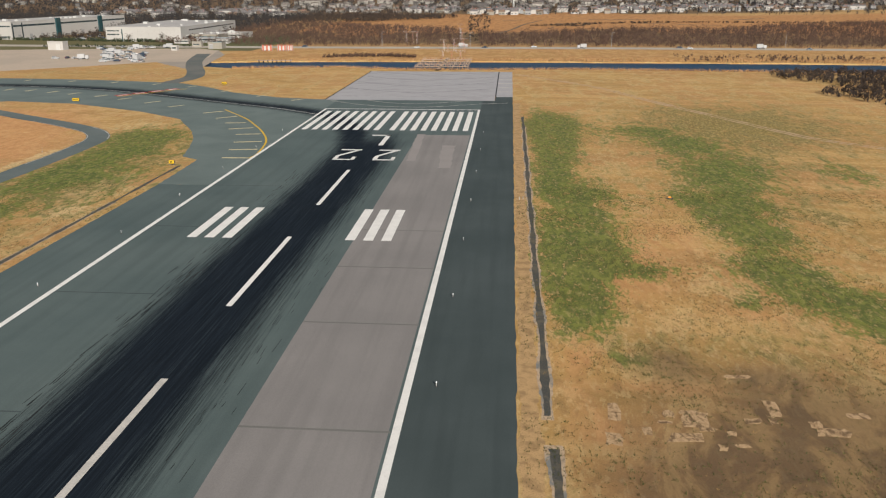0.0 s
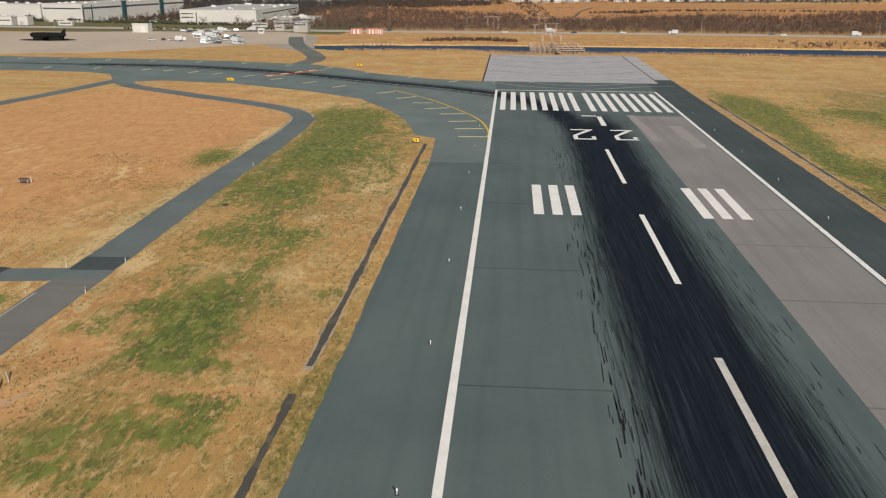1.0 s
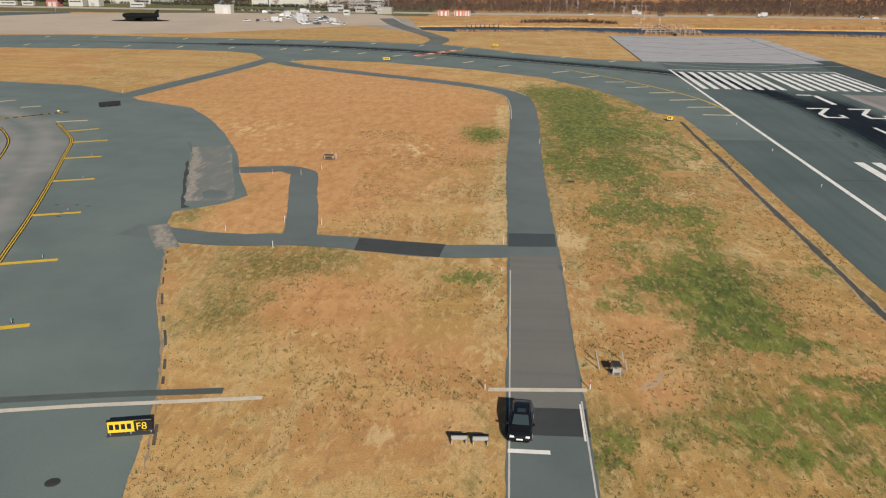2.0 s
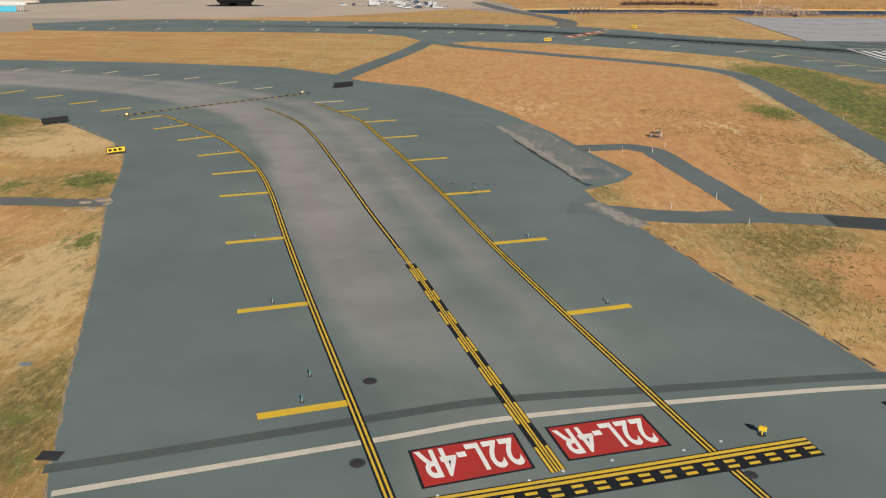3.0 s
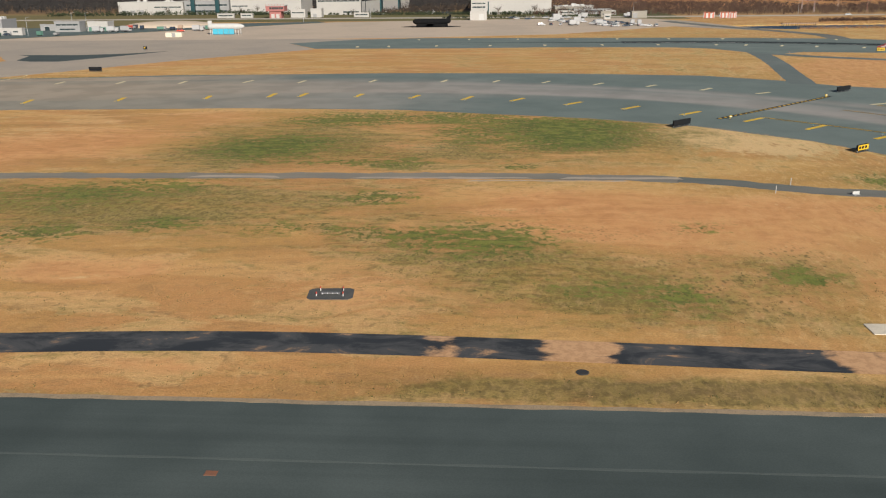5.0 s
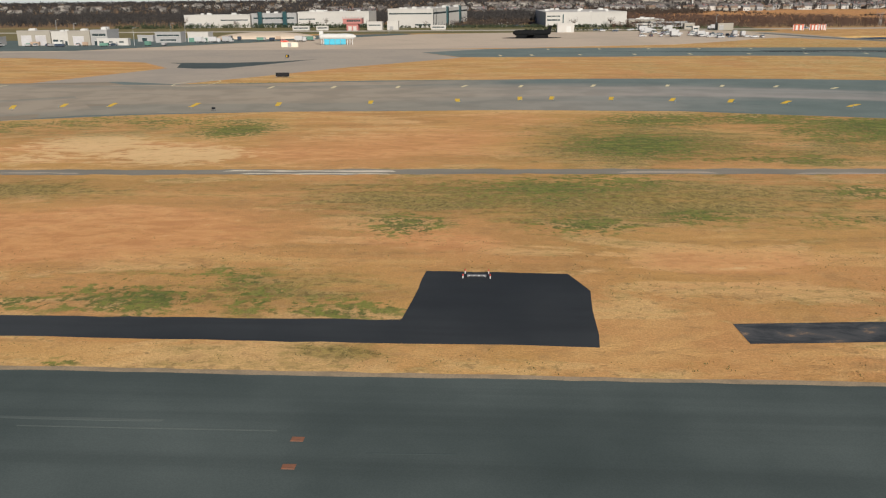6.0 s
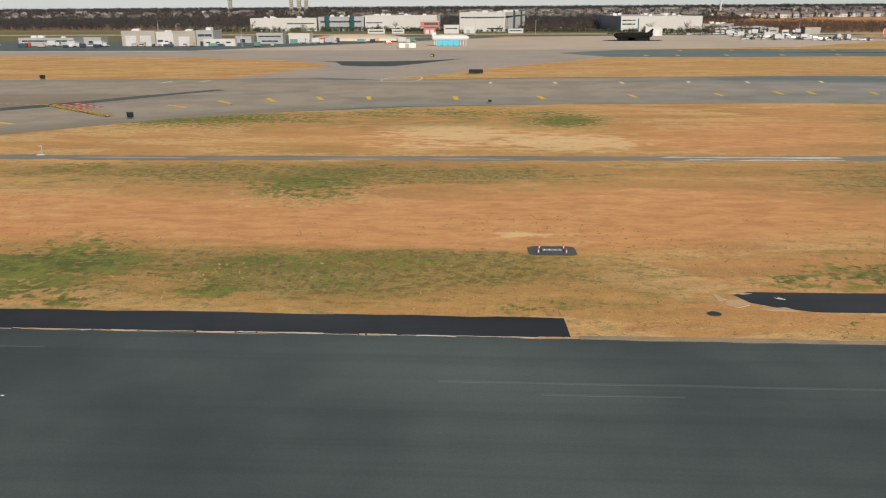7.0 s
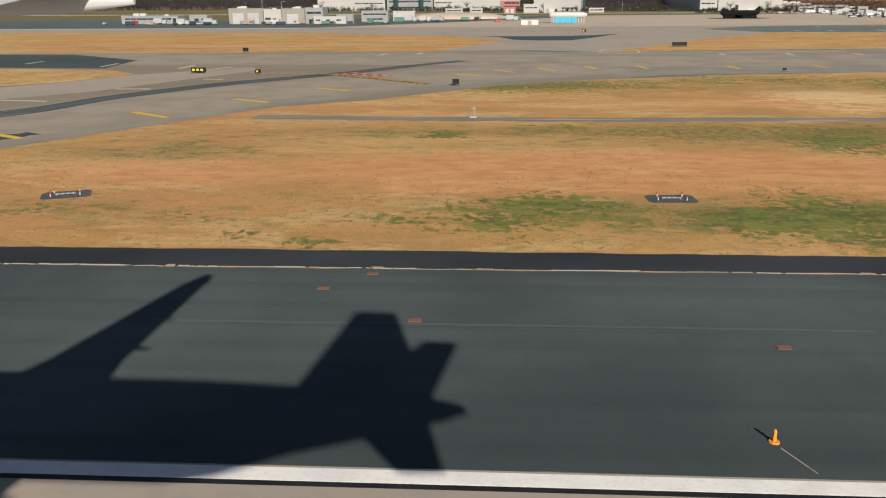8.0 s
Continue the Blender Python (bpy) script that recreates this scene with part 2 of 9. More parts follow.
APRON2 = worn_material("worn_light_pavement", (0.375, 0.318, 0.26), (0.29, 0.26, 0.225), 0.5, 0.9, 0.15)
LANEPATCH = worn_material("relaid_lane_patch", (0.3, 0.275, 0.262), (0.265, 0.242, 0.23), 0.5, 0.9, 0.6)
SLAB = worn_material("pale_slab", (0.62, 0.56, 0.46), (0.45, 0.40, 0.33), 0.4, 0.85, 3.0)
WHITE = worn_material("white_road_paint", (0.82, 0.80, 0.76), (0.60, 0.585, 0.56), 0.35, 0.7, 1.5)
OLDWHITE = worn_material("faded_white_paint", (0.58, 0.55, 0.5), (0.36, 0.35, 0.33), 0.5, 0.75, 1.5)
YELLOW = worn_material("yellow_road_paint", (0.72, 0.46, 0.035), (0.50, 0.36, 0.08), 0.4, 0.7, 1.5)
PALEYELLOW = worn_material("faded_yellow_paint", (0.66, 0.57, 0.34), (0.46, 0.41, 0.28), 0.4, 0.7, 1.5)
BLACK = worn_material("black_paint", (0.010, 0.011, 0.013), (0.024, 0.025, 0.028), 0.4, 0.75, 2.0)
RED = worn_material("red_road_paint", (0.44, 0.034, 0.028), (0.35, 0.045, 0.036), 0.4, 0.7, 1.5)
SIGNYELLOW = worn_material("yellow_sign_face", (0.62, 0.41, 0.025), (0.5, 0.34, 0.03), 0.2, 0.5, 3.0)
SIGNBLACK = worn_material("black_sign_back", (0.006, 0.007, 0.009), (0.014, 0.015, 0.017), 0.3, 0.6, 3.0)
STEEL = worn_material("galvanised_steel", (0.45, 0.46, 0.47), (0.30, 0.31, 0.32), 0.4, 0.45, 4.0, 0.6)
PALEMETAL = worn_material("white_painted_metal", (0.46, 0.46, 0.45), (0.36, 0.36, 0.35), 0.3, 0.5, 4.0)
REDMETAL = worn_material("red_painted_metal", (0.42, 0.05, 0.03), (0.3, 0.06, 0.045), 0.3, 0.5, 4.0)
ORANGE = worn_material("orange_painted_metal", (0.75, 0.28, 0.03), (0.6, 0.24, 0.05), 0.3, 0.5, 4.0)
RUST = worn_material("rusty_cover", (0.23, 0.1, 0.06), (0.15, 0.085, 0.06), 0.5, 0.8, 6.0)
DARKIRON = worn_material("cast_iron", (0.035, 0.036, 0.038), (0.06, 0.055, 0.05), 0.4, 0.6, 6.0)
def half_covered(name, dark, dark2, pale, pale2, rough=0.85, stretch=(0.5, 1.0, 1.0), swept=0.0):
    """A dark surface half hidden under a pale loose one; the attribute "tar" says how bare it lies."""
    m, nt, b = material(name, rough)
    n = noise_out(nt, coords(nt, stretch), 0.45, 7, 0.68, 0.5)
    top = mix(nt, ramp(nt, noise_out(nt, coords(nt), 1.4, 5, 0.7), 0.35, 0.7), pale, pale2)
    k = ramp(nt, maths(nt, "ADD", maths(nt, "ADD", attr(nt, "tar"), swept), maths(nt, "MULTIPLY", maths(nt, "SUBTRACT", n, 0.5), 1.3)), 0.3, 0.75)
    nt.links.new(mix(nt, k, top, mix(nt, ramp(nt, n, 0.3, 0.7), dark2, dark)), b.inputs["Base Color"])
    return m


SANDTAR = half_covered("tar_under_sand", (0.026, 0.031, 0.038), (0.07, 0.072, 0.076), (0.54, 0.325, 0.175), (0.44, 0.255, 0.135))
CRUMBLE = half_covered("crumbled_pavement", (0.165, 0.18, 0.17), (0.2, 0.2, 0.185), (0.35, 0.31, 0.26), (0.24, 0.225, 0.195), 0.9, (1.0, 0.35, 1.0))
OLDSLAB = half_covered("sunken_old_asphalt", (0.15, 0.165, 0.155), (0.21, 0.205, 0.18), (0.46, 0.33, 0.21), (0.34, 0.25, 0.16), 0.9, (0.9, 0.5, 1.0), 0.62)
SLABEND = half_covered("sanded_slab_end", (0.2, 0.2, 0.185), (0.3, 0.27, 0.22), (0.5, 0.37, 0.25), (0.4, 0.29, 0.19), 0.9, (0.9, 0.5, 1.0), 0.4)
TURFSAND = half_covered("turf_worn_to_sand", (0.16, 0.1, 0.052), (0.3, 0.19, 0.09), (0.5, 0.34, 0.19), (0.4, 0.26, 0.14), 0.95, (2.2, 1.4, 1.0), 0.42)
SAND = worn_material("sandy_silt", (0.50, 0.345, 0.215), (0.40, 0.27, 0.165), 0.6, 0.95, 1.2)
STRAW = worn_material("worn_straw_verge", (0.50, 0.32, 0.15), (0.27, 0.17, 0.08), 0.75, 0.95, 2.2)
SOIL = worn_material("bare_gravel_edge", (0.33, 0.25, 0.165), (0.2, 0.16, 0.11), 0.6, 0.95, 2.0)
DITCH_AND_SHADE = worn_material("dark_wet_ditch_and_rim_shade", (0.065, 0.066, 0.06), (0.15, 0.125, 0.085), 0.6, 0.8, 1.6)
WALLWHITE = worn_material("white_panel_wall", (0.4, 0.385, 0.365), (0.33, 0.32, 0.305), 0.35, 0.7, 0.15)
WALLBEIGE = worn_material("beige_block_wall", (0.27, 0.25, 0.215), (0.22, 0.2, 0.17), 0.35, 0.8, 0.3)
WALLGREY = worn_material("grey_panel_wall", (0.27, 0.27, 0.27), (0.2, 0.2, 0.21), 0.35, 0.7, 0.3)
WALLRED = worn_material("red_painted_wall", (0.33, 0.13, 0.12), (0.27, 0.12, 0.11), 0.35, 0.7, 0.3)
WALLGREEN = worn_material("green_panel_wall", (0.09, 0.19, 0.15), (0.07, 0.14, 0.115), 0.35, 0.7, 0.3)
ROOF = worn_material("flat_roof_felt", (0.46, 0.44, 0.42), (0.34, 0.33, 0.32), 0.5, 0.9, 0.2)
BLUEWRAP = worn_material("blue_tarpaulin", (0.055, 0.36, 0.50), (0.08, 0.28, 0.38), 0.35, 0.6, 0.8)
TIMBER = worn_material("weathered_timber", (0.36, 0.26, 0.19), (0.24, 0.18, 0.13), 0.5, 0.9, 1.5)
GLASS = glass_material("dark_glass")
TEAL = glass_material("teal_glass", (0.022, 0.06, 0.068))
RUBBER = worn_material("tyre_rubber", (0.02, 0.02, 0.02), (0.035, 0.035, 0.035), 0.3, 0.8, 8.0)
CARBLACK = worn_material("black_car_paint", (0.008, 0.009, 0.011), (0.014, 0.014, 0.016), 0.2, 0.18, 1.0)
CARWHITE = worn_material("white_car_paint", (0.36, 0.36, 0.365), (0.45, 0.45, 0.44), 0.2, 0.3, 1.0)
CARDARK = worn_material("dark_blue_car_paint", (0.035, 0.05, 0.075), (0.05, 0.055, 0.06), 0.2, 0.25, 1.0)
CARSILVER = worn_material("silver_car_paint", (0.42, 0.43, 0.44), (0.33, 0.33, 0.33), 0.2, 0.3, 1.0)
CARRED = worn_material("red_car_paint", (0.50, 0.06, 0.035), (0.4, 0.06, 0.04), 0.2, 0.3, 1.0)
TEALLENS = glass_material("blue_green_lens", (0.05, 0.22, 0.26))
LENS = glass_material("clear_lens", (0.7, 0.72, 0.75))
FLATBLACK = worn_material("scorched_steel_and_shadow", (0.007, 0.008, 0.009), (0.02, 0.017, 0.015), 0.4, 0.9, 0.6)
FLATBLACK.node_tree.nodes["Principled BSDF"].inputs["Specular IOR Level"].default_value = 0.08
TWIGS = varied_material("bare_twigs", (0.062, 0.037, 0.028), (0.105, 0.064, 0.046))
DARKTWIGS = varied_material("dark_bare_twigs", (0.034, 0.025, 0.021), (0.06, 0.044, 0.033))
FARWOOD = varied_material("far_woodland", (0.022, 0.022, 0.024), (0.042, 0.037, 0.034))
REED = varied_material("dry_reed", (0.42, 0.25, 0.115), (0.30, 0.17, 0.075))
TUFT = varied_material("grass_tufts", (0.24, 0.145, 0.055), (0.42, 0.255, 0.1))
BARK = worn_material("tree_bark", (0.12, 0.09, 0.065), (0.07, 0.055, 0.045), 0.5, 0.95, 3.0)
WATER_M, wnt, wb = material("dark_water", 0.45)
wb.inputs["Base Color"].default_value = (0.016, 0.05, 0.095, 1)
wb.inputs["Specular IOR Level"].default_value = 0.12
bump(wnt, wb, noise_out(wnt, coords(wnt, (0.6, 1.6, 1)), 0.6, 5), 0.35, 0.3)


# ---- helpers ----
def link_bm(name, bm, mat, parent=None, label=""):
    me = bpy.data.meshes.new(name)
    bm.normal_update()
    bm.to_mesh(me)
    bm.free()
    for one in (mat if isinstance(mat, (list, tuple)) else (mat,)):
        me.materials.append(one)
    ob = new(name, me)
    ob.parent = parent
    if label:
        ob["label"] = label
    return ob


def part(name, bm, mat, parent, label=""):
    return link_bm(name, bm, mat, parent, label)


def thing(name, x, y, z=0.0, turn=0.0, label="", category="", group="", kind=""):
    ob = new(name)
    ob.empty_display_size = 0.5
    ob.matrix_basis = pose(x, y, z, 0, 0, turn)
    return tagged(ob, label, category, group, kind)


def smooth_line(pts, step=3.0):
    """Catmull-Rom through the points."""
    p = [np.array(q, float) for q in pts]
    p = [2 * p[0] - p[1]] + p + [2 * p[-1] - p[-2]]
    out = []
    for i in range(1, len(p) - 2):
        n = max(2, int(np.linalg.norm(p[i + 1] - p[i]) / step))
        for k in range(n):
            t = k / n
            out.append(0.5 * (2 * p[i] + (p[i + 1] - p[i - 1]) * t + (2 * p[i - 1] - 5 * p[i] + 4 * p[i + 1] - p[i + 2]) * t * t
                              + (3 * p[i] - p[i - 1] - 3 * p[i + 1] + p[i + 2]) * t ** 3))
    return out + [p[-2]]


def normals2(line):
    line = np.array(line)
    d = np.gradient(line, axis=0)
    d /= np.linalg.norm(d, axis=1)[:, None] + 1e-9
    return np.stack([-d[:, 1], d[:, 0]], 1)


def ribbon_bm(line, w0, w1, z, bm=None):
    """A strip along a line, from offset w0 to offset w1 (left of the way is positive)."""
    bm = bm or bmesh.new()
    nrm = normals2(line)
    prev = None
    for q, n in zip(line, nrm):
        a = bm.verts.new((q[0] + n[0] * w0, q[1] + n[1] * w0, z))
        b = bm.verts.new((q[0] + n[0] * w1, q[1] + n[1] * w1, z))
        if prev:
            f = bm.faces.new((prev[0], a, b, prev[1]))
            f.normal_update()
            if f.normal.z < 0:
                f.normal_flip()
        prev = (a, b)
    return bm


def ragged_bm(line, w0, w1, z, seed, amp=0.3):
    """A strip whose two rims are eaten into by the grass."""
    r = random.Random(seed)
    pts = smooth_line([line[i] for i in range(0, len(line), 2)] + ([line[-1]] if len(line) % 2 == 0 else []), 1.0)
    bm, prev, lo, hi = bmesh.new(), None, 0.0, 0.0
    for q, n in zip(pts, normals2(pts)):
        lo, hi = 0.6 * lo + r.gauss(0, amp * 0.6), 0.6 * hi + r.gauss(0, amp * 0.6)
        a = bm.verts.new((q[0] + n[0] * (w0 + lo), q[1] + n[1] * (w0 + lo), z))
        b = bm.verts.new((q[0] + n[0] * (w1 + hi), q[1] + n[1] * (w1 + hi), z))
        if prev:
            f = bm.faces.new((prev[0], a, b, prev[1]))
            f.normal_update()
            if f.normal.z < 0:
                f.normal_flip()
        prev = (a, b)
    return bm


def poly_bm(pts, z, skirt=0.0, bm=None):
    bm = bm or bmesh.new()
    vs = [bm.verts.new((x, y, z)) for x, y in pts]
    f = bm.faces.new(vs)
    f.normal_update()
    if f.normal.z < 0:
        f.normal_flip()
    if skirt:
        low = [bm.verts.new((x, y, z - skirt)) for x, y in pts]
        n = len(vs)
        for i in range(n):
            bm.faces.new((vs[i], low[i], low[(i + 1) % n], vs[(i + 1) % n]))
    return bm


def sheet(name, pts, z, mat, parent=None, label="", category="", kind="", ragged=0.0, seed=1):
    """A paved sheet with a cut edge; ragged: how far its outline wanders."""
    if ragged:
        rnd = random.Random(seed)
        out = []
        for i, a in enumerate(pts):
            b = pts[(i + 1) % len(pts)]
            n = max(1, int(math.dist(a, b) / 2.2))
            for k in range(n):
                t = k / n
                out.append((a[0] + (b[0] - a[0]) * t + rnd.uniform(-ragged, ragged), a[1] + (b[1] - a[1]) * t + rnd.uniform(-ragged, ragged)))
        pts = out
    bm = poly_bm(pts, z, 0.06)
    bmesh.ops.triangulate(bm, faces=[f for f in bm.faces if len(f.verts) > 4])
    return tagged(link_bm(name, bm, mat, parent), label, category, "", kind)


def box_bm(x0, x1, y0, y1, z0, z1, bm=None, bevel=0.0):
    own = bm is None
    bm = bm or bmesh.new()
    m = Matrix.Translation(((x0 + x1) / 2, (y0 + y1) / 2, (z0 + z1) / 2)) @ Matrix.Diagonal((x1 - x0, y1 - y0, z1 - z0, 1))
    r = bmesh.ops.create_cube(bm, size=1.0, matrix=m)
    if bevel and own:
        bmesh.ops.bevel(bm, geom=list(bm.edges), offset=bevel, segments=2, affect="EDGES", profile=0.6)
    return bm


def tube_bm(a, b, r0, r1=None, seg=8, bm=None):
    """A tapered round bar from a to b."""
    bm = bm or bmesh.new()
    a, b = Vector(a), Vector(b)
    d = b - a
    q = d.to_track_quat("Z", "Y").to_matrix().to_4x4()
    m = Matrix.Translation((a + b) / 2) @ q
    bmesh.ops.create_cone(bm, cap_ends=True, segments=seg, radius1=r0, radius2=r0 if r1 is None else r1, depth=d.length, matrix=m)
    return bm


def soup(name, tri, mat, label, category):
    """One joined object of very many small leaves, blades or twigs: tri is (n, 3, 3)."""
    n = len(tri)
    me = bpy.data.meshes.new(name)
    me.vertices.add(n * 3)
    me.vertices.foreach_set("co", np.ascontiguousarray(tri, dtype=np.float32).ravel())
    me.loops.add(n * 3)
    me.loops.foreach_set("vertex_index", np.arange(n * 3, dtype=np.int32))
    me.polygons.add(n)
    me.polygons.foreach_set("loop_start", np.arange(0, n * 3, 3, dtype=np.int32))
    me.polygons.foreach_set("loop_total", np.full(n, 3, dtype=np.int32))
    me.update(calc_edges=True)
    me.materials.append(mat)
    return tagged(new(name, me), label, category, "", "stuff")


def inside(px, py, poly):
    r = np.zeros(px.shape, bool)
    n = len(poly)
    for i in range(n):
        (x0, y0), (x1, y1) = poly[i], poly[(i + 1) % n]
        cross = ((y0 > py) != (y1 > py)) & (px < (x1 - x0) * (py - y0) / (y1 - y0 + 1e-12) + x0)
        r ^= cross
    return r


def ellipses(gx, gy, rows):
    """Soft oval patches; a fifth number is the weight."""
    s = np.zeros(gx.shape)
    for cx, cy, rx, ry, *w in rows:
        s += (w[0] if w else 0.95) * np.exp(-0.75 * (((gx - cx) / rx) ** 2 + ((gy - cy) / ry) ** 2))
    return np.clip(s, 0, 1.1)


# ---- the ground: one sheet to the horizon ----
GREEN_A = [(55, -46, 6, 36, 1.3), (55, -88, 5, 18, 1.17), (52, -123, 4, 18, 0.91), (53, -172, 5, 16, 1.3), (52, -195, 5, 14, 1.3), (53, -209, 3.5, 6, 1.17), (62, -135, 3.5, 4, 0.91), (86, -45, 9, 11, 1.17), (95, -69, 11, 11, 1.04), (97, -107, 10, 20, 1.3), (88, -141, 9, 11, 1.3), (89, -165, 6, 15, 1.3), (87, -189, 6, 7, 1.3), (91, -201, 7, 5, 1.23), (94, -209, 5, 8, 1.04), (128, -108, 5, 15, 0.78), (64, -189, 7, 3.5, 0.98), (57, -225, 2.5, 1.5, 0.91)]
GREEN_B = [(59, -177, 2.5, 3.5, 0.91), (78, -204, 2, 2, 0.78), (45, -232, 0.8, 1.5, 1.17), (-68, -129, 6, 9, 0.7), (-69, -67, 9, 9, 0.5), (-73, -165, 7, 7, 0.7), (-68, -226, 5, 6, 0.8), (-73, -189, 6, 5, 0.6), (-62, -239, 4, 4, 0.7), (59, -42, 11, 27, 0.8), (59, -140, 7, 22, 0.8), (57, -172, 6, 15, 0.8), (-69, -165, 3.5, 23, 0.5), (-65, -193, 5, 6, 0.55), (-64, -228, 3, 9, 0.95), (-63, -238, 3, 5, 1), (-60, -242, 3.5, 1.5, 0.8), (-72, -225, 2.5, 2, 0.8)]
GREEN_C = [(-61, -117, 10, 10, 0.6), (-74, -71, 10, 17, 0.85), (-75, -199, 3.5, 7, 0.45), (-62, -214, 3, 9, 0.5), (-49, -219, 1.5, 4, 0.6), (-62, -255, 6, 2, 0.8), (-58, -257, 3.5, 1.5, 0.7), (-64, -264, 4, 3, 0.8), (-95, -130, 3.5, 11, 0.7), (-94, -225, 3.5, 3, 0.6), (-59, -250, 3.5, 1.5, 0.6), (-75, -136, 3.5, 19, 0.5), (-63, -158, 5, 9, 0.6), (-64, -93, 12, 7, 0.5), (-67, -238, 2.5, 2.5, 0.55), (-77, -233, 2.5, 2.5, 0.5), (-68, -260, 3, 3, 0.65), (-53, -128, 6, 9, 0.5)]
GREEN_D = [(-55, -251, 4, 2.5, 0.6), (-73, -214, 5, 5, 0.45), (-60, -199, 4, 9, 0.55), (-58, -231, 3.5, 3.5, 0.45), (-53, -257, 3, 3, 0.5), (-75, -263, 1.5, 1, 0.5), (-73, -117, 8, 24, 0.95), (-96, -131, 4, 7, 0.7), (-80, -155, 4, 11, 0.6), (-217, -261, 2.5, 8, 0.5), (-217, -249, 1.5, 3.5, 0.35), (-216, -273, 4, 3.5, 0.5), (-230, -240, 2.5, 5, 0.5), (-229, -260, 2.5, 3.5, 0.5), (-80, -264, 2.5, 3, 0.6), (-72, -261, 2, 1.5, 0.5), (-42, -243, 1.5, 4, 0.8), (-43, -254, 1, 5, 0.75)]
GREEN_E = [(-44, -239, 1, 2, 0.6), (-51, -150, 5, 11, 0.35), (-292, -163, 5, 12, 0.55), (-268, -175, 7, 7, 0.5), (-322, -150, 9, 7, 0.6), (-279, -151, 13, 6, 0.45), (-263, -156, 6, 5, 0.45), (-222, -200, 2.5, 5, 0.95), (-301, -193, 5, 4, 0.5), (-282, -196, 2.5, 2, 0.6), (-231, -204, 3, 3.5, 0.6), (-216, -258, 2, 6, 0.65), (-219, -249, 1, 3.5, 0.4), (-207, -230, 2, 2, 0.7), (-233, -218, 2, 1.5, 0.6), (-277, -174, 9, 9, 0.6), (-274, -154, 8, 5, 0.5), (-233, -220, 4, 1.5, 0.6)]
GREEN_F = [(-192, -271, 2.5, 3, 0.55), (-191, -277, 2.5, 2.5, 0.6), (-207, -274, 5, 2, 0.5), (-201, -279, 2.5, 1.5, 0.5), (-203, -237, 1.5, 2, 0.5), (-288, -235, 7, 5, 0.75), (-254, -247, 1.5, 1, 0.5), (-242, -261, 3, 2, 0.95), (-218, -201, 4, 3, 0.9), (-223, -232, 4, 3, 0.6), (-209, -227, 2.5, 3, 0.5), (-219, -264, 2.5, 3, 0.4), (-301, -216, 5, 3.5, 0.6), (-325, -181, 8, 8, 0.7), (-295, -145, 16, 6, 0.53), (-271, -164, 13, 8, 0.75), (-311, -193, 7, 2, 0.62), (-326, -230, 3.5, 2.5, 0.84)]
GREEN_G = [(-340, -234, 5, 3, 0.7), (-344, -213, 12, 4, 0.44), (-309, -231, 7, 2.5, 0.4), (-296, -233, 5, 2, 0.53), (-284, -236, 4, 4, 0.4), (-276, -250, 5, 3.5, 0.44), (-268, -253, 2.5, 4, 0.57), (-255, -247, 3, 3.5, 0.66), (-261, -230, 2.5, 2, 0.44), (-435, -150, 13, 8, 0.4), (-402, -162, 6, 6, 0.66), (-325, -178, 10, 9, 0.7), (-313, -150, 10, 6, 0.53), (-439, -224, 5, 4, 0.79), (-360, -234, 3.5, 4, 0.75), (-334, -209, 6, 3.5, 0.62), (-346, -219, 11, 6, 0.35), (-384, -258, 4, 3.5, 0.79)]
GREEN_H = [(-379, -260, 2, 2.5, 0.97), (-375, -253, 3, 2.5, 0.53), (-371, -259, 3.5, 3.5, 0.44), (-362, -261, 4, 2, 0.62), (-412, -268, 2.5, 1, 0.88), (-391, -261, 1.5, 1.5, 0.7), (-381, -273, 1, 0.8, 0.79), (-389, -270, 0.7, 0.6, 0.7), (-480, -263, 3, 3, 0.66), (-476, -257, 6, 3, 0.48), (-460, -262, 3, 2.5, 0.79), (-450, -258, 3.5, 2.5, 0.75), (-442, -261, 1.5, 2, 0.79), (-437, -265, 2, 2, 0.88), (-437, -258, 3, 2, 0.57), (-447, -268, 1.5, 1, 0.97), (-452, -265, 2.5, 1.5, 0.53), (-430, -258, 4, 3, 0.44)]
GREEN_I = [(-423, -256, 3.5, 3, 0.44), (-427, -264, 2.5, 1.5, 0.35), (-487, -221, 3, 2, 0.7), (-475, -165, 13, 8, 0.53), (-401, -163, 5, 8, 0.62), (-415, -152, 11, 6, 0.44), (-477, -255, 4, 3, 0.79), (-484, -262, 7, 3, 0.53), (-460, -260, 3, 4, 0.79), (-453, -259, 5, 7, 0.79), (-470, -262, 2, 1.5, 0.62), (-520, -258, 3, 3, 0.4), (-506, -260, 4, 2.5, 0.35), (-500, -266, 1, 0.9, 0.7), (-494, -268, 1.5, 1, 0.97), (-487, -218, 2, 2, 0.62), (-473, -214, 4, 3.5, 0.53), (-436, -222, 5, 10, 0.53)]
GREEN_J = [(-467, -160, 16, 7, 0.7)]
GREEN = GREEN_A + GREEN_B + GREEN_C + GREEN_D + GREEN_E + GREEN_F + GREEN_G + GREEN_H + GREEN_I + GREEN_J
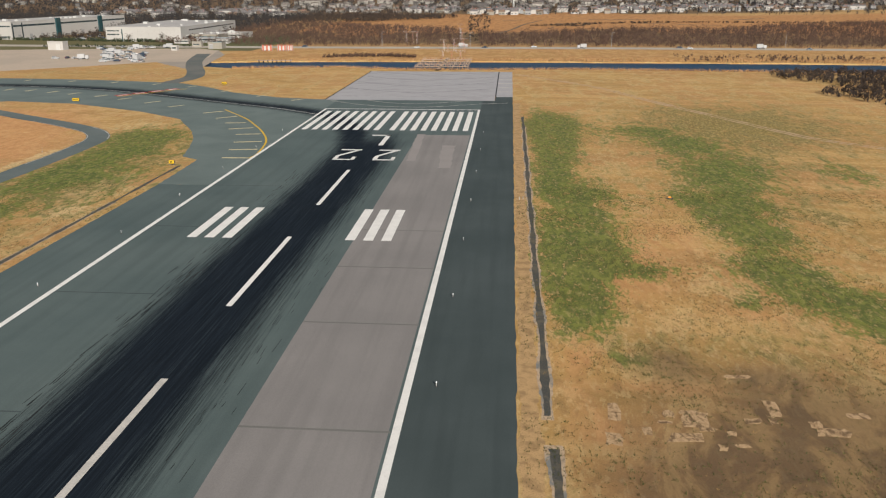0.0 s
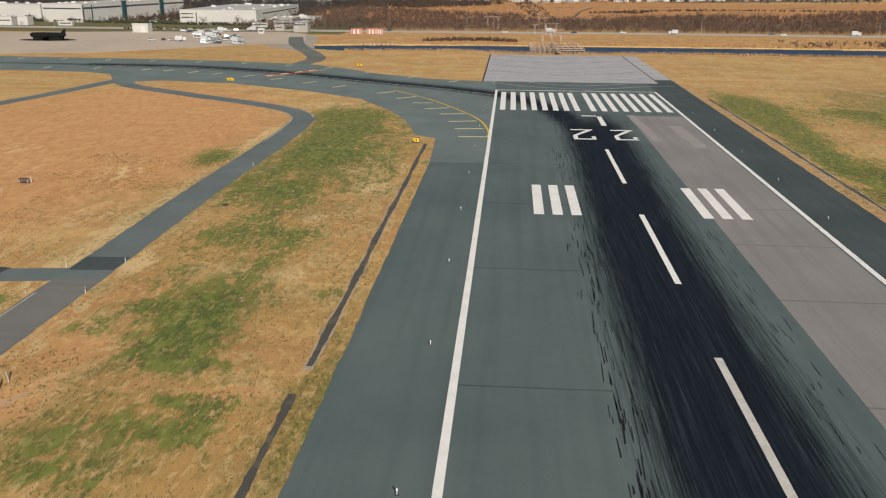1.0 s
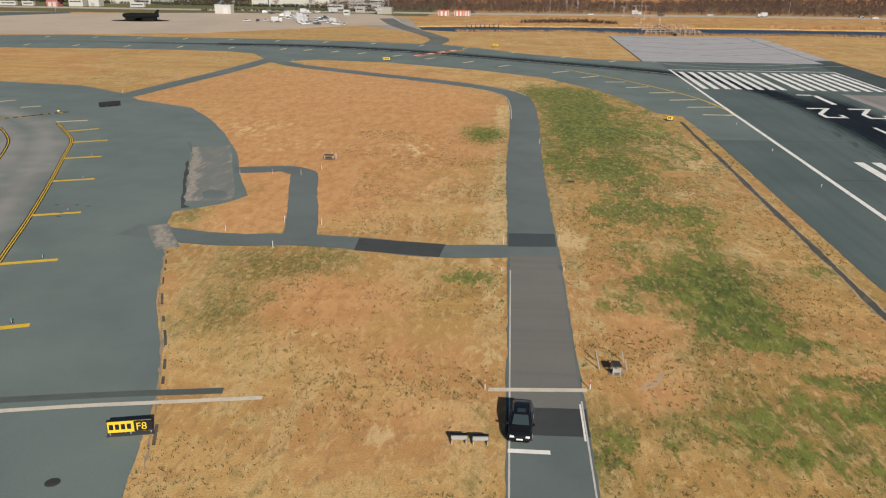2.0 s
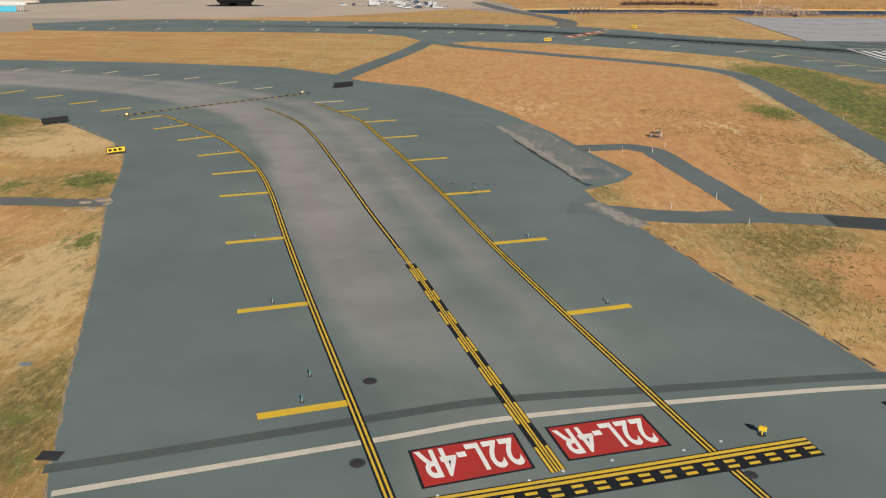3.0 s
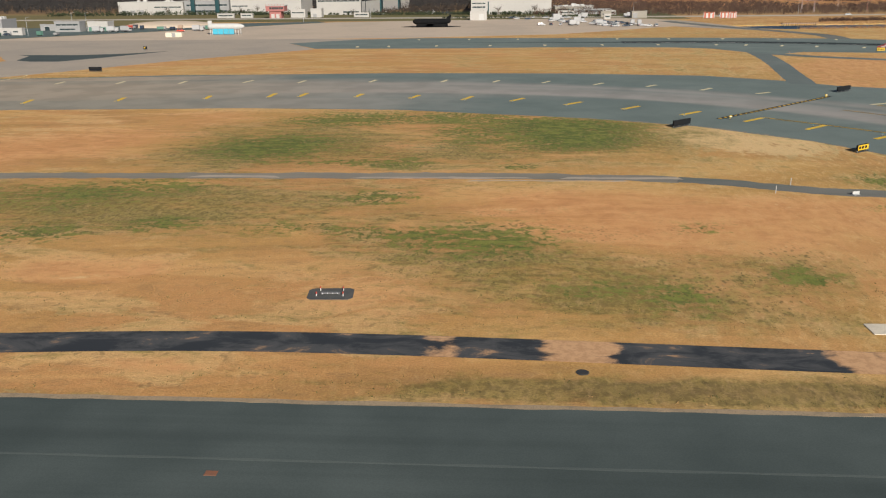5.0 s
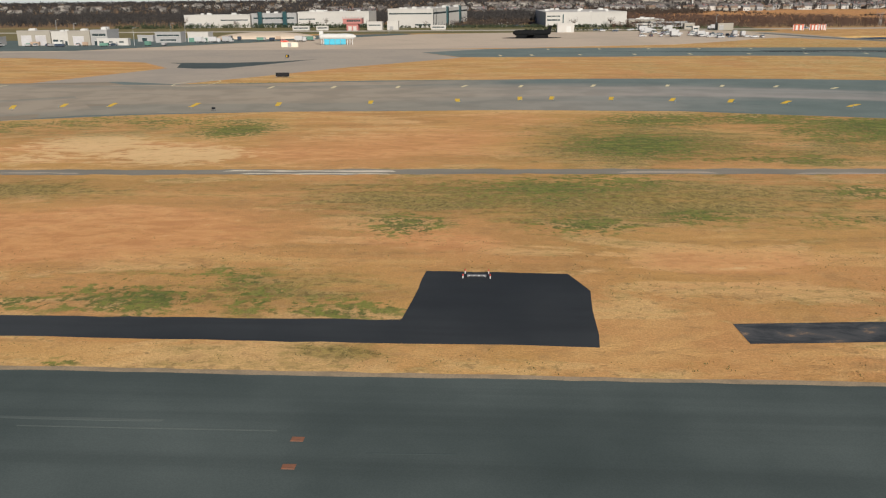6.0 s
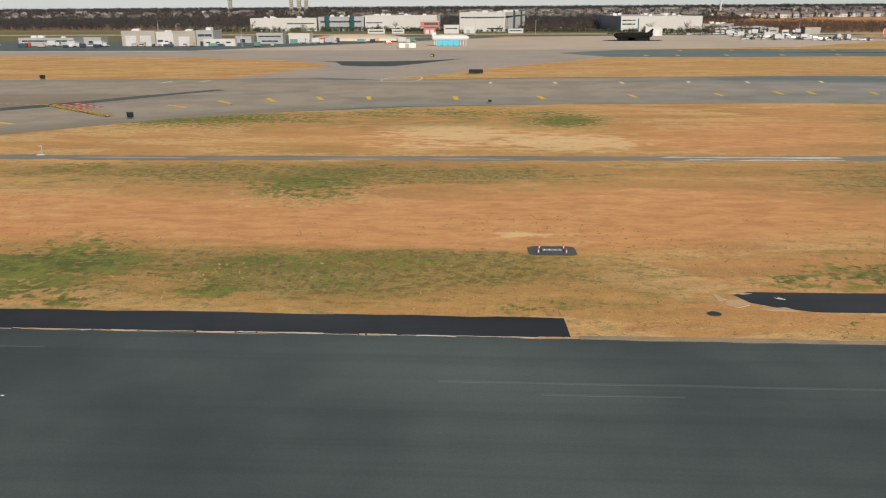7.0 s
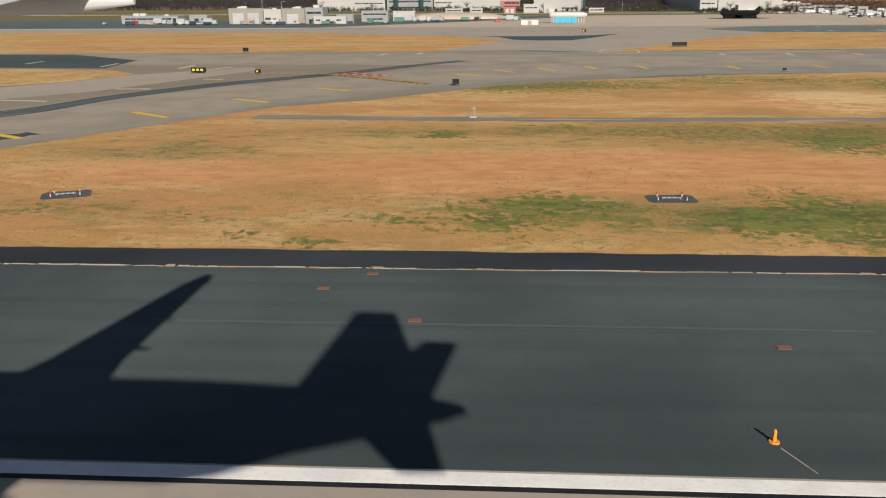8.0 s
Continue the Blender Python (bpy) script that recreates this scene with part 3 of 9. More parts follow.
OLIVE_A = [(-119, -222, 8, 11, 0.55), (-121, -239, 5, 6, 0.5), (-124, -197, 4, 5, 0.3), (100, -113, 20, 51, 0.35), (64, -221, 12, 5, 0.2), (83, -220, 9, 7, 0.35), (54, -141, 7, 65, 0.3), (110, -25, 25, 38, 0.4), (-62, -108, 19, 43, 0.22), (135, -32, 30, 48, 0.35), (-69, -129, 14, 71, 0.36), (-64, -228, 9, 20, 0.4), (-63, -259, 13, 8, 0.42), (-88, -143, 7, 49, 0.35), (-44, -245, 3, 20, 0.6), (-81, -262, 7, 7, 0.3), (-275, -167, 17, 18, 0.35), (-192, -273, 3.5, 9, 0.6)]
OLIVE_B = [(-206, -275, 10, 6, 0.5), (-220, -208, 10, 9, 0.3), (-139, -202, 5, 7, 0.5), (-150, -167, 6, 10, 0.2), (-214, -268, 11, 14, 0.65), (-216, -257, 3.5, 9, 0.45), (-228, -268, 5, 10, 0.5), (-242, -261, 7, 3.5, 0.4), (-250, -271, 17, 1, 0.4), (-226, -234, 6, 8, 0.4), (-313, -184, 24, 9, 0.3), (-264, -167, 13, 14, 0.4), (-328, -222, 30, 11, 0.3), (-284, -239, 15, 12, 0.35), (-271, -252, 13, 6, 0.45), (-272, -271, 17, 1.5, 0.9), (-254, -245, 8, 8, 0.5), (-426, -218, 25, 7, 0.5)]
OLIVE_C = [(-352, -219, 23, 10, 0.45), (-420, -257, 9, 5, 0.45), (-374, -257, 13, 5, 0.5), (-360, -270, 3, 1.5, 0.5), (-330, -171, 25, 24, 0.4), (-430, -164, 29, 14, 0.3), (-407, -267, 6, 1.5, 0.3), (-468, -259, 13, 6, 0.45), (-440, -260, 15, 6, 0.5), (-421, -259, 12, 7, 0.5), (-477, -217, 38, 6, 0.3), (-478, -235, 13, 6, 0.3), (-515, -232, 17, 9, 0.35), (-513, -258, 11, 5, 0.3), (-445, -222, 17, 12, 0.3)]
OLIVE = OLIVE_A + OLIVE_B + OLIVE_C
PALE_A = [(-133, -216, 3.5, 4, 0.7), (-129, -234, 3, 3.5, 0.7), (-126, -248, 3, 3, 0.7), (-122, -237, 2.5, 1.5, 0.8), (-100, -184, 6, 10, 0.5), (-110, -153, 2.5, 5, 0.6), (-84, -47, 14, 14, 0.7), (-56, -135, 16, 9, 0.5), (99, 118, 58, 17, 0.4), (67, -169, 6, 11, 0.3), (44, -138, 1, 71, 0.5), (-59, -182, 4, 4, 0.9), (-54, -159, 4, 5, 0.8), (-68, -210, 5, 4, 0.8), (-58, -212, 4, 3.5, 0.8), (-56, -125, 4, 7, 0.7), (-80, -209, 3.5, 3, 0.8), (-76, -143, 5, 6, 0.6)]
PALE_B = [(62, -89, 9, 10, 0.5), (-91, -189, 2.5, 20, 0.7), (-92, -208, 3.5, 5, 0.5), (-58, -146, 7, 9, 0.6), (-50, -163, 5, 18, 0.5), (-86, -188, 3, 14, 0.4), (-70, -238, 2.5, 4, 0.3), (-53, -203, 4, 8, 0.5), (-113, -147, 5, 6, 0.5), (-135, -150, 7, 7, 0.35), (-111, -244, 3.5, 1, 0.6), (-100, -263, 2, 2, 0.7), (-91, -114, 3, 30, 0.4), (-251, -165, 8, 12, 0.8), (-207, -241, 5, 8, 0.85), (-203, -253, 4, 8, 0.6), (-208, -228, 3, 5, 0.8), (-198, -266, 2.5, 3.5, 0.6)]
PALE_C = [(-197, -256, 2, 5, 0.5), (-151, -131, 10, 11, 0.5), (-140, -205, 5, 5, 0.6), (-239, -161, 7, 7, 0.5), (-236, -181, 9, 8, 0.8), (-205, -245, 7, 5, 0.8), (-205, -261, 5, 4, 0.7), (-210, -235, 4, 4, 0.7), (-221, -220, 4, 2.5, 0.4), (-295, -181, 8, 6, 0.7), (-240, -175, 12, 7, 0.8), (-306, -260, 6, 0.6, 0.7), (-368, -152, 7, 6, 0.4), (-404, -190, 10, 8, 0.9), (-426, -195, 6, 5, 0.6), (-423, -182, 6, 4, 0.4), (-412, -248, 2.5, 1, 1.1), (-367, -259, 3, 2, 0.55)]
PALE_D = [(-380, -164, 10, 6, 0.4), (-424, -179, 11, 10, 0.6), (-401, -192, 9, 6, 0.7), (-439, -208, 5, 1.5, 0.8), (-486, -256, 3, 1.5, 0.5), (-423, -173, 12, 12, 0.5), (-493, -218, 7, 2.5, 0.4), (-510, -213, 8, 3.5, 0.5)]
PALE = PALE_A + PALE_B + PALE_C + PALE_D
BARE_A = [(-116, -122, 28, 64, 0.75), (-169, -68, 21, 33, 0.8), (-155, -90, 29, 41, 0.75), (-137, -157, 19, 25, 0.65), (-123, -192, 11, 12, 0.65), (-119, -146, 18, 18, 0.4), (-131, -204, 6, 6, 0.6), (61, -193, 7, 17, 0.7), (72, -167, 8, 19, 0.6), (51, -226, 4, 7, 0.7), (52, -243, 5, 7, 0.6), (81, -220, 7, 2, 0.5), (62, -233, 8, 2, 0.6), (79, -208, 5, 4, 0.5), (-163, -75, 31, 57, 0.9), (-111, -235, 9, 8, 1), (-99, -249, 9, 5, 0.6), (-75, -239, 5, 6, 0.6)]
BARE_B = [(-76, -254, 6, 6, 0.6), (-54, -248, 6, 1.5, 0.7), (-53, -229, 4, 5, 0.5), (-100, -261, 6, 4, 0.6), (-57, -265, 7, 2, 0.4), (-233, -226, 19, 10, 0.7), (-151, -71, 32, 49, 0.8), (-231, -254, 9, 5, 0.5), (-259, -228, 29, 13, 0.8), (-243, -250, 14, 9, 0.7), (-224, -261, 3, 8, 1.1), (-227, -272, 2, 5, 0.8), (-265, -251, 14, 6, 0.6), (-232, -218, 15, 5, 0.5), (-224, -259, 1.5, 4, 1.3), (-225, -265, 2, 3.5, 1.2), (-302, -180, 9, 7, 0.8), (-268, -225, 12, 10, 0.9)]
BARE_C = [(-285, -217, 17, 7, 0.6), (-325, -248, 13, 6, 0.8), (-297, -252, 11, 7, 0.6), (-357, -174, 22, 14, 0.6), (-312, -269, 11, 1.5, 0.6), (-393, -237, 20, 10, 1.1), (-414, -242, 15, 8, 0.8), (-355, -241, 6, 4, 0.9), (-344, -147, 29, 11, 0.5), (-420, -249, 12, 3.5, 0.6), (-380, -190, 23, 10, 0.5), (-451, -245, 28, 7, 0.9), (-482, -246, 12, 6, 0.7), (-439, -224, 24, 6, 0.5), (-429, -186, 33, 15, 0.6), (-415, -244, 14, 5, 0.7), (-514, -244, 17, 6, 0.7), (-479, -238, 24, 7, 0.6)]
BARE_D = [(-456, -240, 17, 6, 0.5)]
BARE = BARE_A + BARE_B + BARE_C + BARE_D
WATER_EDGE = [(-122, 166), (-60, 175), (-22, 163), (25, 163), (75, 169), (178, 160), (300, 150), (900, 120), (900, 190), (300, 205), (200, 214),
              (40, 218), (-20, 219), (-70, 216), (-115, 212), (-150, 204), (-150, 180)]
xs = np.concatenate([np.linspace(-6000, -760, 24), np.arange(-750, 260, 1.7), np.linspace(268, 6000, 40)])
ys = np.concatenate([np.linspace(-3000, -440, 10), np.arange(-430, -280, 3.0), np.arange(-280, -200, 1.0), np.arange(-199, 330, 2.2), np.linspace(336, 6000, 90)])
gx, gy = np.meshgrid(xs, ys)
green = ellipses(gx, gy, GREEN + [(-80, -60, 9, 16, 0.4), (-72, -95, 6, 12, 0.4), (-395, -68, 30, 4, 0.7)])
wander = 30 * np.sin(gx * 0.011) + 14 * np.sin(gx * 0.037 + 2)
marsh = np.where((gy > 560 + wander) & (gy < 1150 + wander * 2) & (gx > -190), 0.9, 0.0)
marsh = np.where((gy > 222) & (gy < 352) & (gx > -160), 0.35, marsh)
litter = np.where((gy > 352 + wander * 0.2) & (gy < 590 + wander + 0.12 * np.abs(gx)) & (gx > -250), 0.9, 0.0)
litter = np.where(gy > 1050 + wander + np.maximum(gx, 0) * 0.42, 0.95, litter)
litter = np.where((gy > 500) & (gx < -250), 0.95, litter)
litter = np.clip(litter + 0.75 * ellipses(gx, gy, [(76, -241, 18, 13), (62.5, -226, 3, 5), (74, -229, 5, 3, 0.6), (95, -250, 22, 12), (62, -257, 11, 9), (82, -254, 12, 10, 0.8), (-208, -276, 15, 6, 0.6), (-204, -270, 9, 5, 0.45), (-250, -270.6, 22, 1.6, 0.5), (-274, -271, 13, 1.5, 0.35)]), 0, 0.97)
lawn = np.where((gy > 300) & (gy < 520) & (gx < -150) & (gx > -900), 0.85, 0.0)
lawn = np.where((gy > 228) & (gy < 520) & (gx < -520), 0.8, lawn)
pale = np.clip(ellipses(gx, gy, PALE) + 0.6 * np.exp(-((np.abs(gx + 86.2) - 5.2) / 2.0) ** 2) * ((gy > -250) & (gy < -90)), 0, 1)
gz = np.where(inside(gx, gy, WATER_EDGE), -2.2, 0.0)
gz += np.where(gy > 1500, np.clip((gy - 1500) / 3500, 0, 1) * 10, 0)
ny, nx = gx.shape
co = np.stack([gx, gy, gz], -1).reshape(-1, 3)
idx = np.arange(nx * ny).reshape(ny, nx)
quads = np.stack([idx[:-1, :-1], idx[:-1, 1:], idx[1:, 1:], idx[1:, :-1]], -1).reshape(-1, 4)
gme = bpy.data.meshes.new("ground")
gme.vertices.add(len(co))
gme.vertices.foreach_set("co", co.astype(np.float32).ravel())
gme.loops.add(quads.size)
gme.loops.foreach_set("vertex_index", quads.astype(np.int32).ravel())
gme.polygons.add(len(quads))
gme.polygons.foreach_set("loop_start", np.arange(0, quads.size, 4, dtype=np.int32))
gme.polygons.foreach_set("loop_total", np.full(len(quads), 4, dtype=np.int32))
gme.update(calc_edges=True)
for nm, val in (("green", green), ("olive", np.clip(0.04 + 0.12 * np.clip((gx + 350) / 60, 0, 1) * np.clip((-130 - gx) / 40, 0, 1) + 1.4 * ellipses(gx, gy, OLIVE), 0, 1)), ("marsh", marsh), ("pale", pale), ("bare", np.clip((1.0 - 0.35 * np.clip((gx + 350) / 40, 0, 1) * np.clip((-130 - gx) / 40, 0, 1)) * ellipses(gx, gy, BARE), 0, 1)), ("litter", litter), ("lawn", lawn), ("west", np.clip((-225 - gx) / 60, 0, 1))):
    at = gme.attributes.new(nm, "FLOAT", "POINT")
    at.data.foreach_set("value", val.astype(np.float32).ravel())
gme.materials.append(GRASS)
tagged(new("ground", gme), "dry winter airfield grass with green patches and bare reddish soil", "ground", "", "structure")
sheet("water", [(-200, 140), (950, 100), (950, 240), (-200, 240)], -0.7, WATER_M, None, "dark blue tidal creek beyond the runway end", "creek", "structure")

arc = [(5900 * math.sin(a), 5900 * math.cos(a)) for a in np.linspace(-1.45, 1.45, 40)]
bm = bmesh.new()
for (ax, ay), (bx, by) in zip(arc, arc[1:]):
    bm.faces.new([bm.verts.new(q) for q in ((ax, ay, -20), (bx, by, -20), (bx, by, 900), (ax, ay, 900))])
HAZE = bpy.data.materials.new("pale_horizon_sky")
HAZE.use_nodes = True
HAZE.node_tree.nodes["Principled BSDF"].inputs["Base Color"].default_value = (0.0, 0.0, 0.0, 1)
HAZE.node_tree.nodes["Principled BSDF"].inputs["Emission Color"].default_value = (0.40, 0.425, 0.42, 1)
HAZE.node_tree.nodes["Principled BSDF"].inputs["Emission Strength"].default_value = 1.0
tagged(link_bm("backdrop", bm, HAZE), "pale hazy winter sky above the horizon", "sky", "", "structure")


# ---- paved surfaces ----
def paved_grid(name, x0, x1, y0, y1, step_x, step_y, z, mat, rubber, label):
    """A paved sheet with a fine grid that carries the tyre rubber laid down on it."""
    gxs, gys = np.linspace(x0, x1, int((x1 - x0) / step_x) + 1), np.linspace(y0, y1, int((y1 - y0) / step_y) + 1)
    px, py = np.meshgrid(gxs, gys)
    n, m = px.shape
    v = np.stack([px, py, np.full(px.shape, z)], -1).reshape(-1, 3)
    ix = np.arange(n * m).reshape(n, m)
    q = np.stack([ix[:-1, :-1], ix[:-1, 1:], ix[1:, 1:], ix[1:, :-1]], -1).reshape(-1, 4)
    me = bpy.data.meshes.new(name)
    me.from_pydata(v.tolist(), [], q.tolist())
    a = me.attributes.new("rubber", "FLOAT", "POINT")
    a.data.foreach_set("value", rubber(px, py).astype(np.float32).ravel())
    me.materials.append(mat)
    return tagged(new(name, me), label, "runway", "", "structure")


LEAD = np.array(smooth_line([(-230, 72), (-180, 68), (-140, 55), (-105, 36), (-75, 18), (-45, 0), (-25, -18), (-12, -45), (-5, -80), (-2.5, -130)], 2.0))


def touchdown_rubber(px, py):
    core = 1 - np.clip((np.abs(px + 1.4 + 0.9 * np.sin(py * 0.02)) - 5.0) / 7.2, 0, 1)
    fade = np.clip((-45 - py) / 35, 0, 1)
    r = core * fade
    d = np.full(px.shape, 1e9)
    for q in LEAD[::3]:
        d = np.minimum(d, (px - q[0]) ** 2 + (py - q[1]) ** 2)
    return np.clip(np.maximum(r, (1 - np.clip((np.sqrt(d) - 2.5) / 5.5, 0, 1)) * 0.95), 0, 1)


sheet("runway_shoulder", [(30.4, -600), (43, -600), (43, 28), (30.4, 28)], 0.03, SHOULDER, None, "dark asphalt shoulder along the runway edge lines", "pavement", "structure", 0.12, 3)
sheet("runway_shoulder_west", [(-43.3, -600), (-30.4, -600), (-30.4, -132), (-43.3, -132)], 0.028, ASPHALT, None, "grey asphalt shoulder along the runway edge line", "pavement", "structure", 0.12, 4)
paved_grid("runway", -30.5, 30.5, -600, 28, 1.0, 2.0, 0.04, ASPHALT, touchdown_rubber, "worn grey asphalt runway with black tyre rubber along its middle")


def lane_rubber(px, py):
    return np.clip(touchdown_rubber(px, py), 0, 1) * np.clip((13.5 - px) / 2, 0, 1)


paved_grid("runway_lane", 12.6, 29.2, -600, -58, 0.9, 2.0, 0.048, LANE, lane_rubber, "paler relaid asphalt lane on one side of the runway")
sheet("blast_pad", [(-36, 27), (35.4, 27), (35.4, 150), (-36, 150)], 0.05, CONCRETE, None, "pale grey concrete blast pad with dark chevron seams", "pavement", "structure")
sheet("blast_pad_corner", [(35.6, 26), (43, 26), (43, 39.8), (35.6, 39.8)], 0.044, SHOULDER, None, "dark asphalt at the corner of the blast pad", "pavement", "structure")
sheet("blast_pad_margin", [(35.9, 40), (43, 40), (43, 150), (35.9, 150)], 0.045, CONCRETE, None, "pale concrete margin slabs beside the blast pad", "pavement", "structure")

TAXI_A = [(-28, 28), (-39, 28), (-58, 33), (-83, 49), (-103, 70), (-120, 84), (-140, 90), (-170, 97), (-202, 101), (-262, 105), (-325, 110), (-356, 102), (-386, 78), (-366, 44),
          (-303, 42), (-268, 45), (-234, 43), (-212, 40), (-199, 33), (-191, 17), (-181, 5), (-168.7, 14), (-136.6, 8), (-99.7, -12.3), (-77.4, -30), (-63, -56.5), (-58, -69), (-54, -82.6), (-50.4, -97.8), (-44.5, -102), (-43.3, -132), (-28, -132)]
sheet("taxiway_far", TAXI_A, 0.022, TAXI, None, "grey asphalt taxiway curving away from the runway threshold", "taxiway", "structure", 0.15, 5)
TAXI_B = [(-172, -430), (-184.2, -283), (-188.8, -272), (-194.2, -258.3), (-200.6, -241.6), (-206.2, -228), (-212.4, -213), (-218.6, -194.6), (-223, -184), (-229.5, -174), (-246, -158.3), (-267, -148), (-309, -135.5),
          (-345, -133), (-400, -135.5), (-432, -141), (-460, -150.8), (-480, -162), (-502, -184.6), (-516, -193), (-528, -206), (-538, -221), (-546, -236), (-580, -276), (-900, -276)] + [
          (-900, -78), (-570, -70), (-498, -66), (-470, -62), (-448, -71), (-417, -67), (-391, -61), (-354, -59.5), (-318, -57), (-265, -60), (-225, -67.5), (-204.7, -82), (-195.5, -93), (-176, -104),
          (-165, -120), (-155.8, -137), (-146, -158), (-139, -178), (-134, -190), (-137, -195.5), (-143, -200.5), (-140.3, -211.6), (-137.3, -217.7), (-130.8, -237), (-125.4, -248.5), (-121.9, -258), (-112, -300), (-104, -430)]
sheet("taxiway_near", TAXI_B, 0.02, TAXI, None, "broad grey asphalt taxiway with yellow shoulder bars", "taxiway", "structure", 0.07, 7)
MID_B = smooth_line([(-138, -330), (-150.7, -274.6), (-156.5, -257), (-166.5, -233), (-173.2, -215.5), (-182.7, -191), (-191.7, -167.5), (-204.7, -143), (-224, -124), (-250, -108), (-285, -97), (-330, -93.5), (-400, -98), (-450, -99), (-520, -92), (-700, -96)], 3.0)


def worn_ribbon(name, line, offsets, z, mat, attribute, value, label, category):
    """A strip with an attribute: value(offset index, x, y)."""
    nr = normals2(line)
    v, val, f = [], [], []
    m = len(offsets)
    for i, (q, n) in enumerate(zip(line, nr)):
        for k, o in enumerate(offsets):
            v.append((q[0] + n[0] * o, q[1] + n[1] * o, z))
            val.append(value(k, v[-1][0], v[-1][1]))
        if i:
            f += [((i - 1) * m + k + 1, (i - 1) * m + k, i * m + k, i * m + k + 1) for k in range(m - 1)]
    me = bpy.data.meshes.new(name)
    me.from_pydata(v, [], f)
    a = me.attributes.new(attribute, "FLOAT", "POINT")
    a.data.foreach_set("value", np.array(val, dtype=np.float32))
    me.materials.append(mat)
    return tagged(new(name, me), label, category, "", "structure")


def age(k, x, y):
    """Bleached beside the wheel tracks, greener along them and towards the crossing."""
    west = min(1.0, max(0.0, (-250 - x) / 150))
    fresh = min(1.0, max(0.5, (y + 300) / 75))
    east = (0.0, 0.16, 0.4, 0.56, 0.38, 0.54, 0.56, 0.7, 0.66, 0.22, 0.0)[k] * fresh
    return east * (1 - west) + west * (0.6, 0.8, 0.9, 0.95, 0.85, 0.9, 0.88, 0.95, 0.92, 0.9, 0.8)[k]


worn_ribbon("taxiway_centre_lane", MID_B, (-22, -14, -10.5, -7.5, -4, -1, 3, 7, 10, 13, 22), 0.026, TAXI, "worn", age, "older sun-bleached lane in the middle of the taxiway", "taxiway")
worn_ribbon("taxiway_north_edge", smooth_line([(-330, -70), (-400, -78), (-448, -84), (-520, -82), (-700, -90), (-880, -95)], 6), (-12, 0, 9), 0.024, TAXI, "worn", lambda k, x, y: min(0.95, max(0.0, (-330 - x) / 60)), "sun-bleached edge of the taxiway", "taxiway")
worn_ribbon("taxiway_south_edge", smooth_line([(-262, -136), (-290, -127.5), (-345, -123.5), (-400, -126), (-440, -131), (-456, -137)], 4), (-9, -3, 3, 9.5), 0.0245, TAXI, "worn", lambda k, x, y: min(0.6, max(0.0, (-262 - x) / 120)), "greyed southern edge of the taxiway", "taxiway")
worn_ribbon("taxiway_exit", smooth_line([(-455, -118), (-500, -148), (-528, -180), (-548, -210), (-566, -240)], 4), (-18, -10, 0, 10, 18), 0.0275, TAXI, "worn", lambda k, x, y: (0.5, 0.9, 0.9, 0.9, 0.6)[k], "sun-bleached diagonal runway exit", "taxiway")
sheet("connector_pavement", [(-440, 112), (-380, 110), (-352, 104), (-386, 78), (-366, 41), (-406, -7), (-430, -45), (-448, -71), (-470, -80), (-498, -66), (-476, -8), (-498, 23), (-563, 54), (-647, 62), (-900, 66), (-900, 112)],
      0.018, APRON2, None, "light worn pavement joining the taxiway to the apron", "pavement", "structure", 0.2, 9)
sheet("apron", [(-900, 98), (-580, 98), (-495, 184), (-406, 287), (-303, 310), (-198, 322), (-176, 300), (-162, 240), (-160, 208), (-178, 205), (-196, 190), (-227, 158), (-257, 133), (-340, 111), (-440, 108), (-900, 108)],
      0.024, APRON, None, "wide beige concrete apron in front of the hangars", "apron", "structure", 0.2, 11)
sheet("apron_corner", [(-217, 250), (-200, 283), (-178, 306), (-158, 262), (-150, 216), (-141, 172), (-146, 158), (-162, 176), (-186, 206)], 0.0215, APRON2, None, "worn light pavement where the road joins the apron", "pavement", "structure", 0.5, 61)
sheet("service_yard", [(-900, 99), (-581, 99), (-497, 184), (-410, 285), (-420, 300), (-620, 230), (-900, 230)], 0.02, ASPHALT, None, "dark asphalt yard round the low service buildings", "pavement", "structure")
sheet("connector_patch", [(-487, 20), (-479, 14), (-473, -6), (-465, -10.6), (-453, -11), (-443, 6), (-428, 36), (-442, 24), (-460, 18)], 0.03, SHOULDER, None, "dark asphalt wedge in the light pavement", "pavement", "structure")
sheet("pavement_west_patch", [(-640, -75), (-607, -76), (-578, -98), (-576, -123), (-604, -121), (-660, -118)], 0.03, SHOULDER, None, "dark asphalt patch on the western taxiway", "pavement", "structure")
sheet("taxiway_west", [(-447, -144), (-460, -150.4), (-480, -161.6), (-502, -184.2), (-516, -192.6), (-528, -205.6), (-538, -220.6), (-546, -235.6), (-580, -275.6), (-900, -275.6), (-900, -78.4), (-570, -70.4), (-498, -66.4), (-474, -63), (-440, -95), (-436, -120)],
      0.0235, TAXI_TAN, None, "tan sun-bleached western part of the taxiway", "taxiway", "structure", 0.2, 51)
# grass island between the western taxiways
sheet("grass_island", [(-610, -123), (-571, -129), (-562, -138), (-571, -155), (-580, -163), (-640, -190), (-700, -160)], 0.09, GRASS, None, "dry golden grass island between taxiways", "grass", "structure", 0.3, 12)
sheet("light_corridor", [(-571, -157), (-561, -139), (-540, -120), (-536, -128), (-556, -172), (-580, -196), (-600, -190)], 0.031, APRON2, None, "light worn pavement strip beside the grass island", "pavement", "structure")
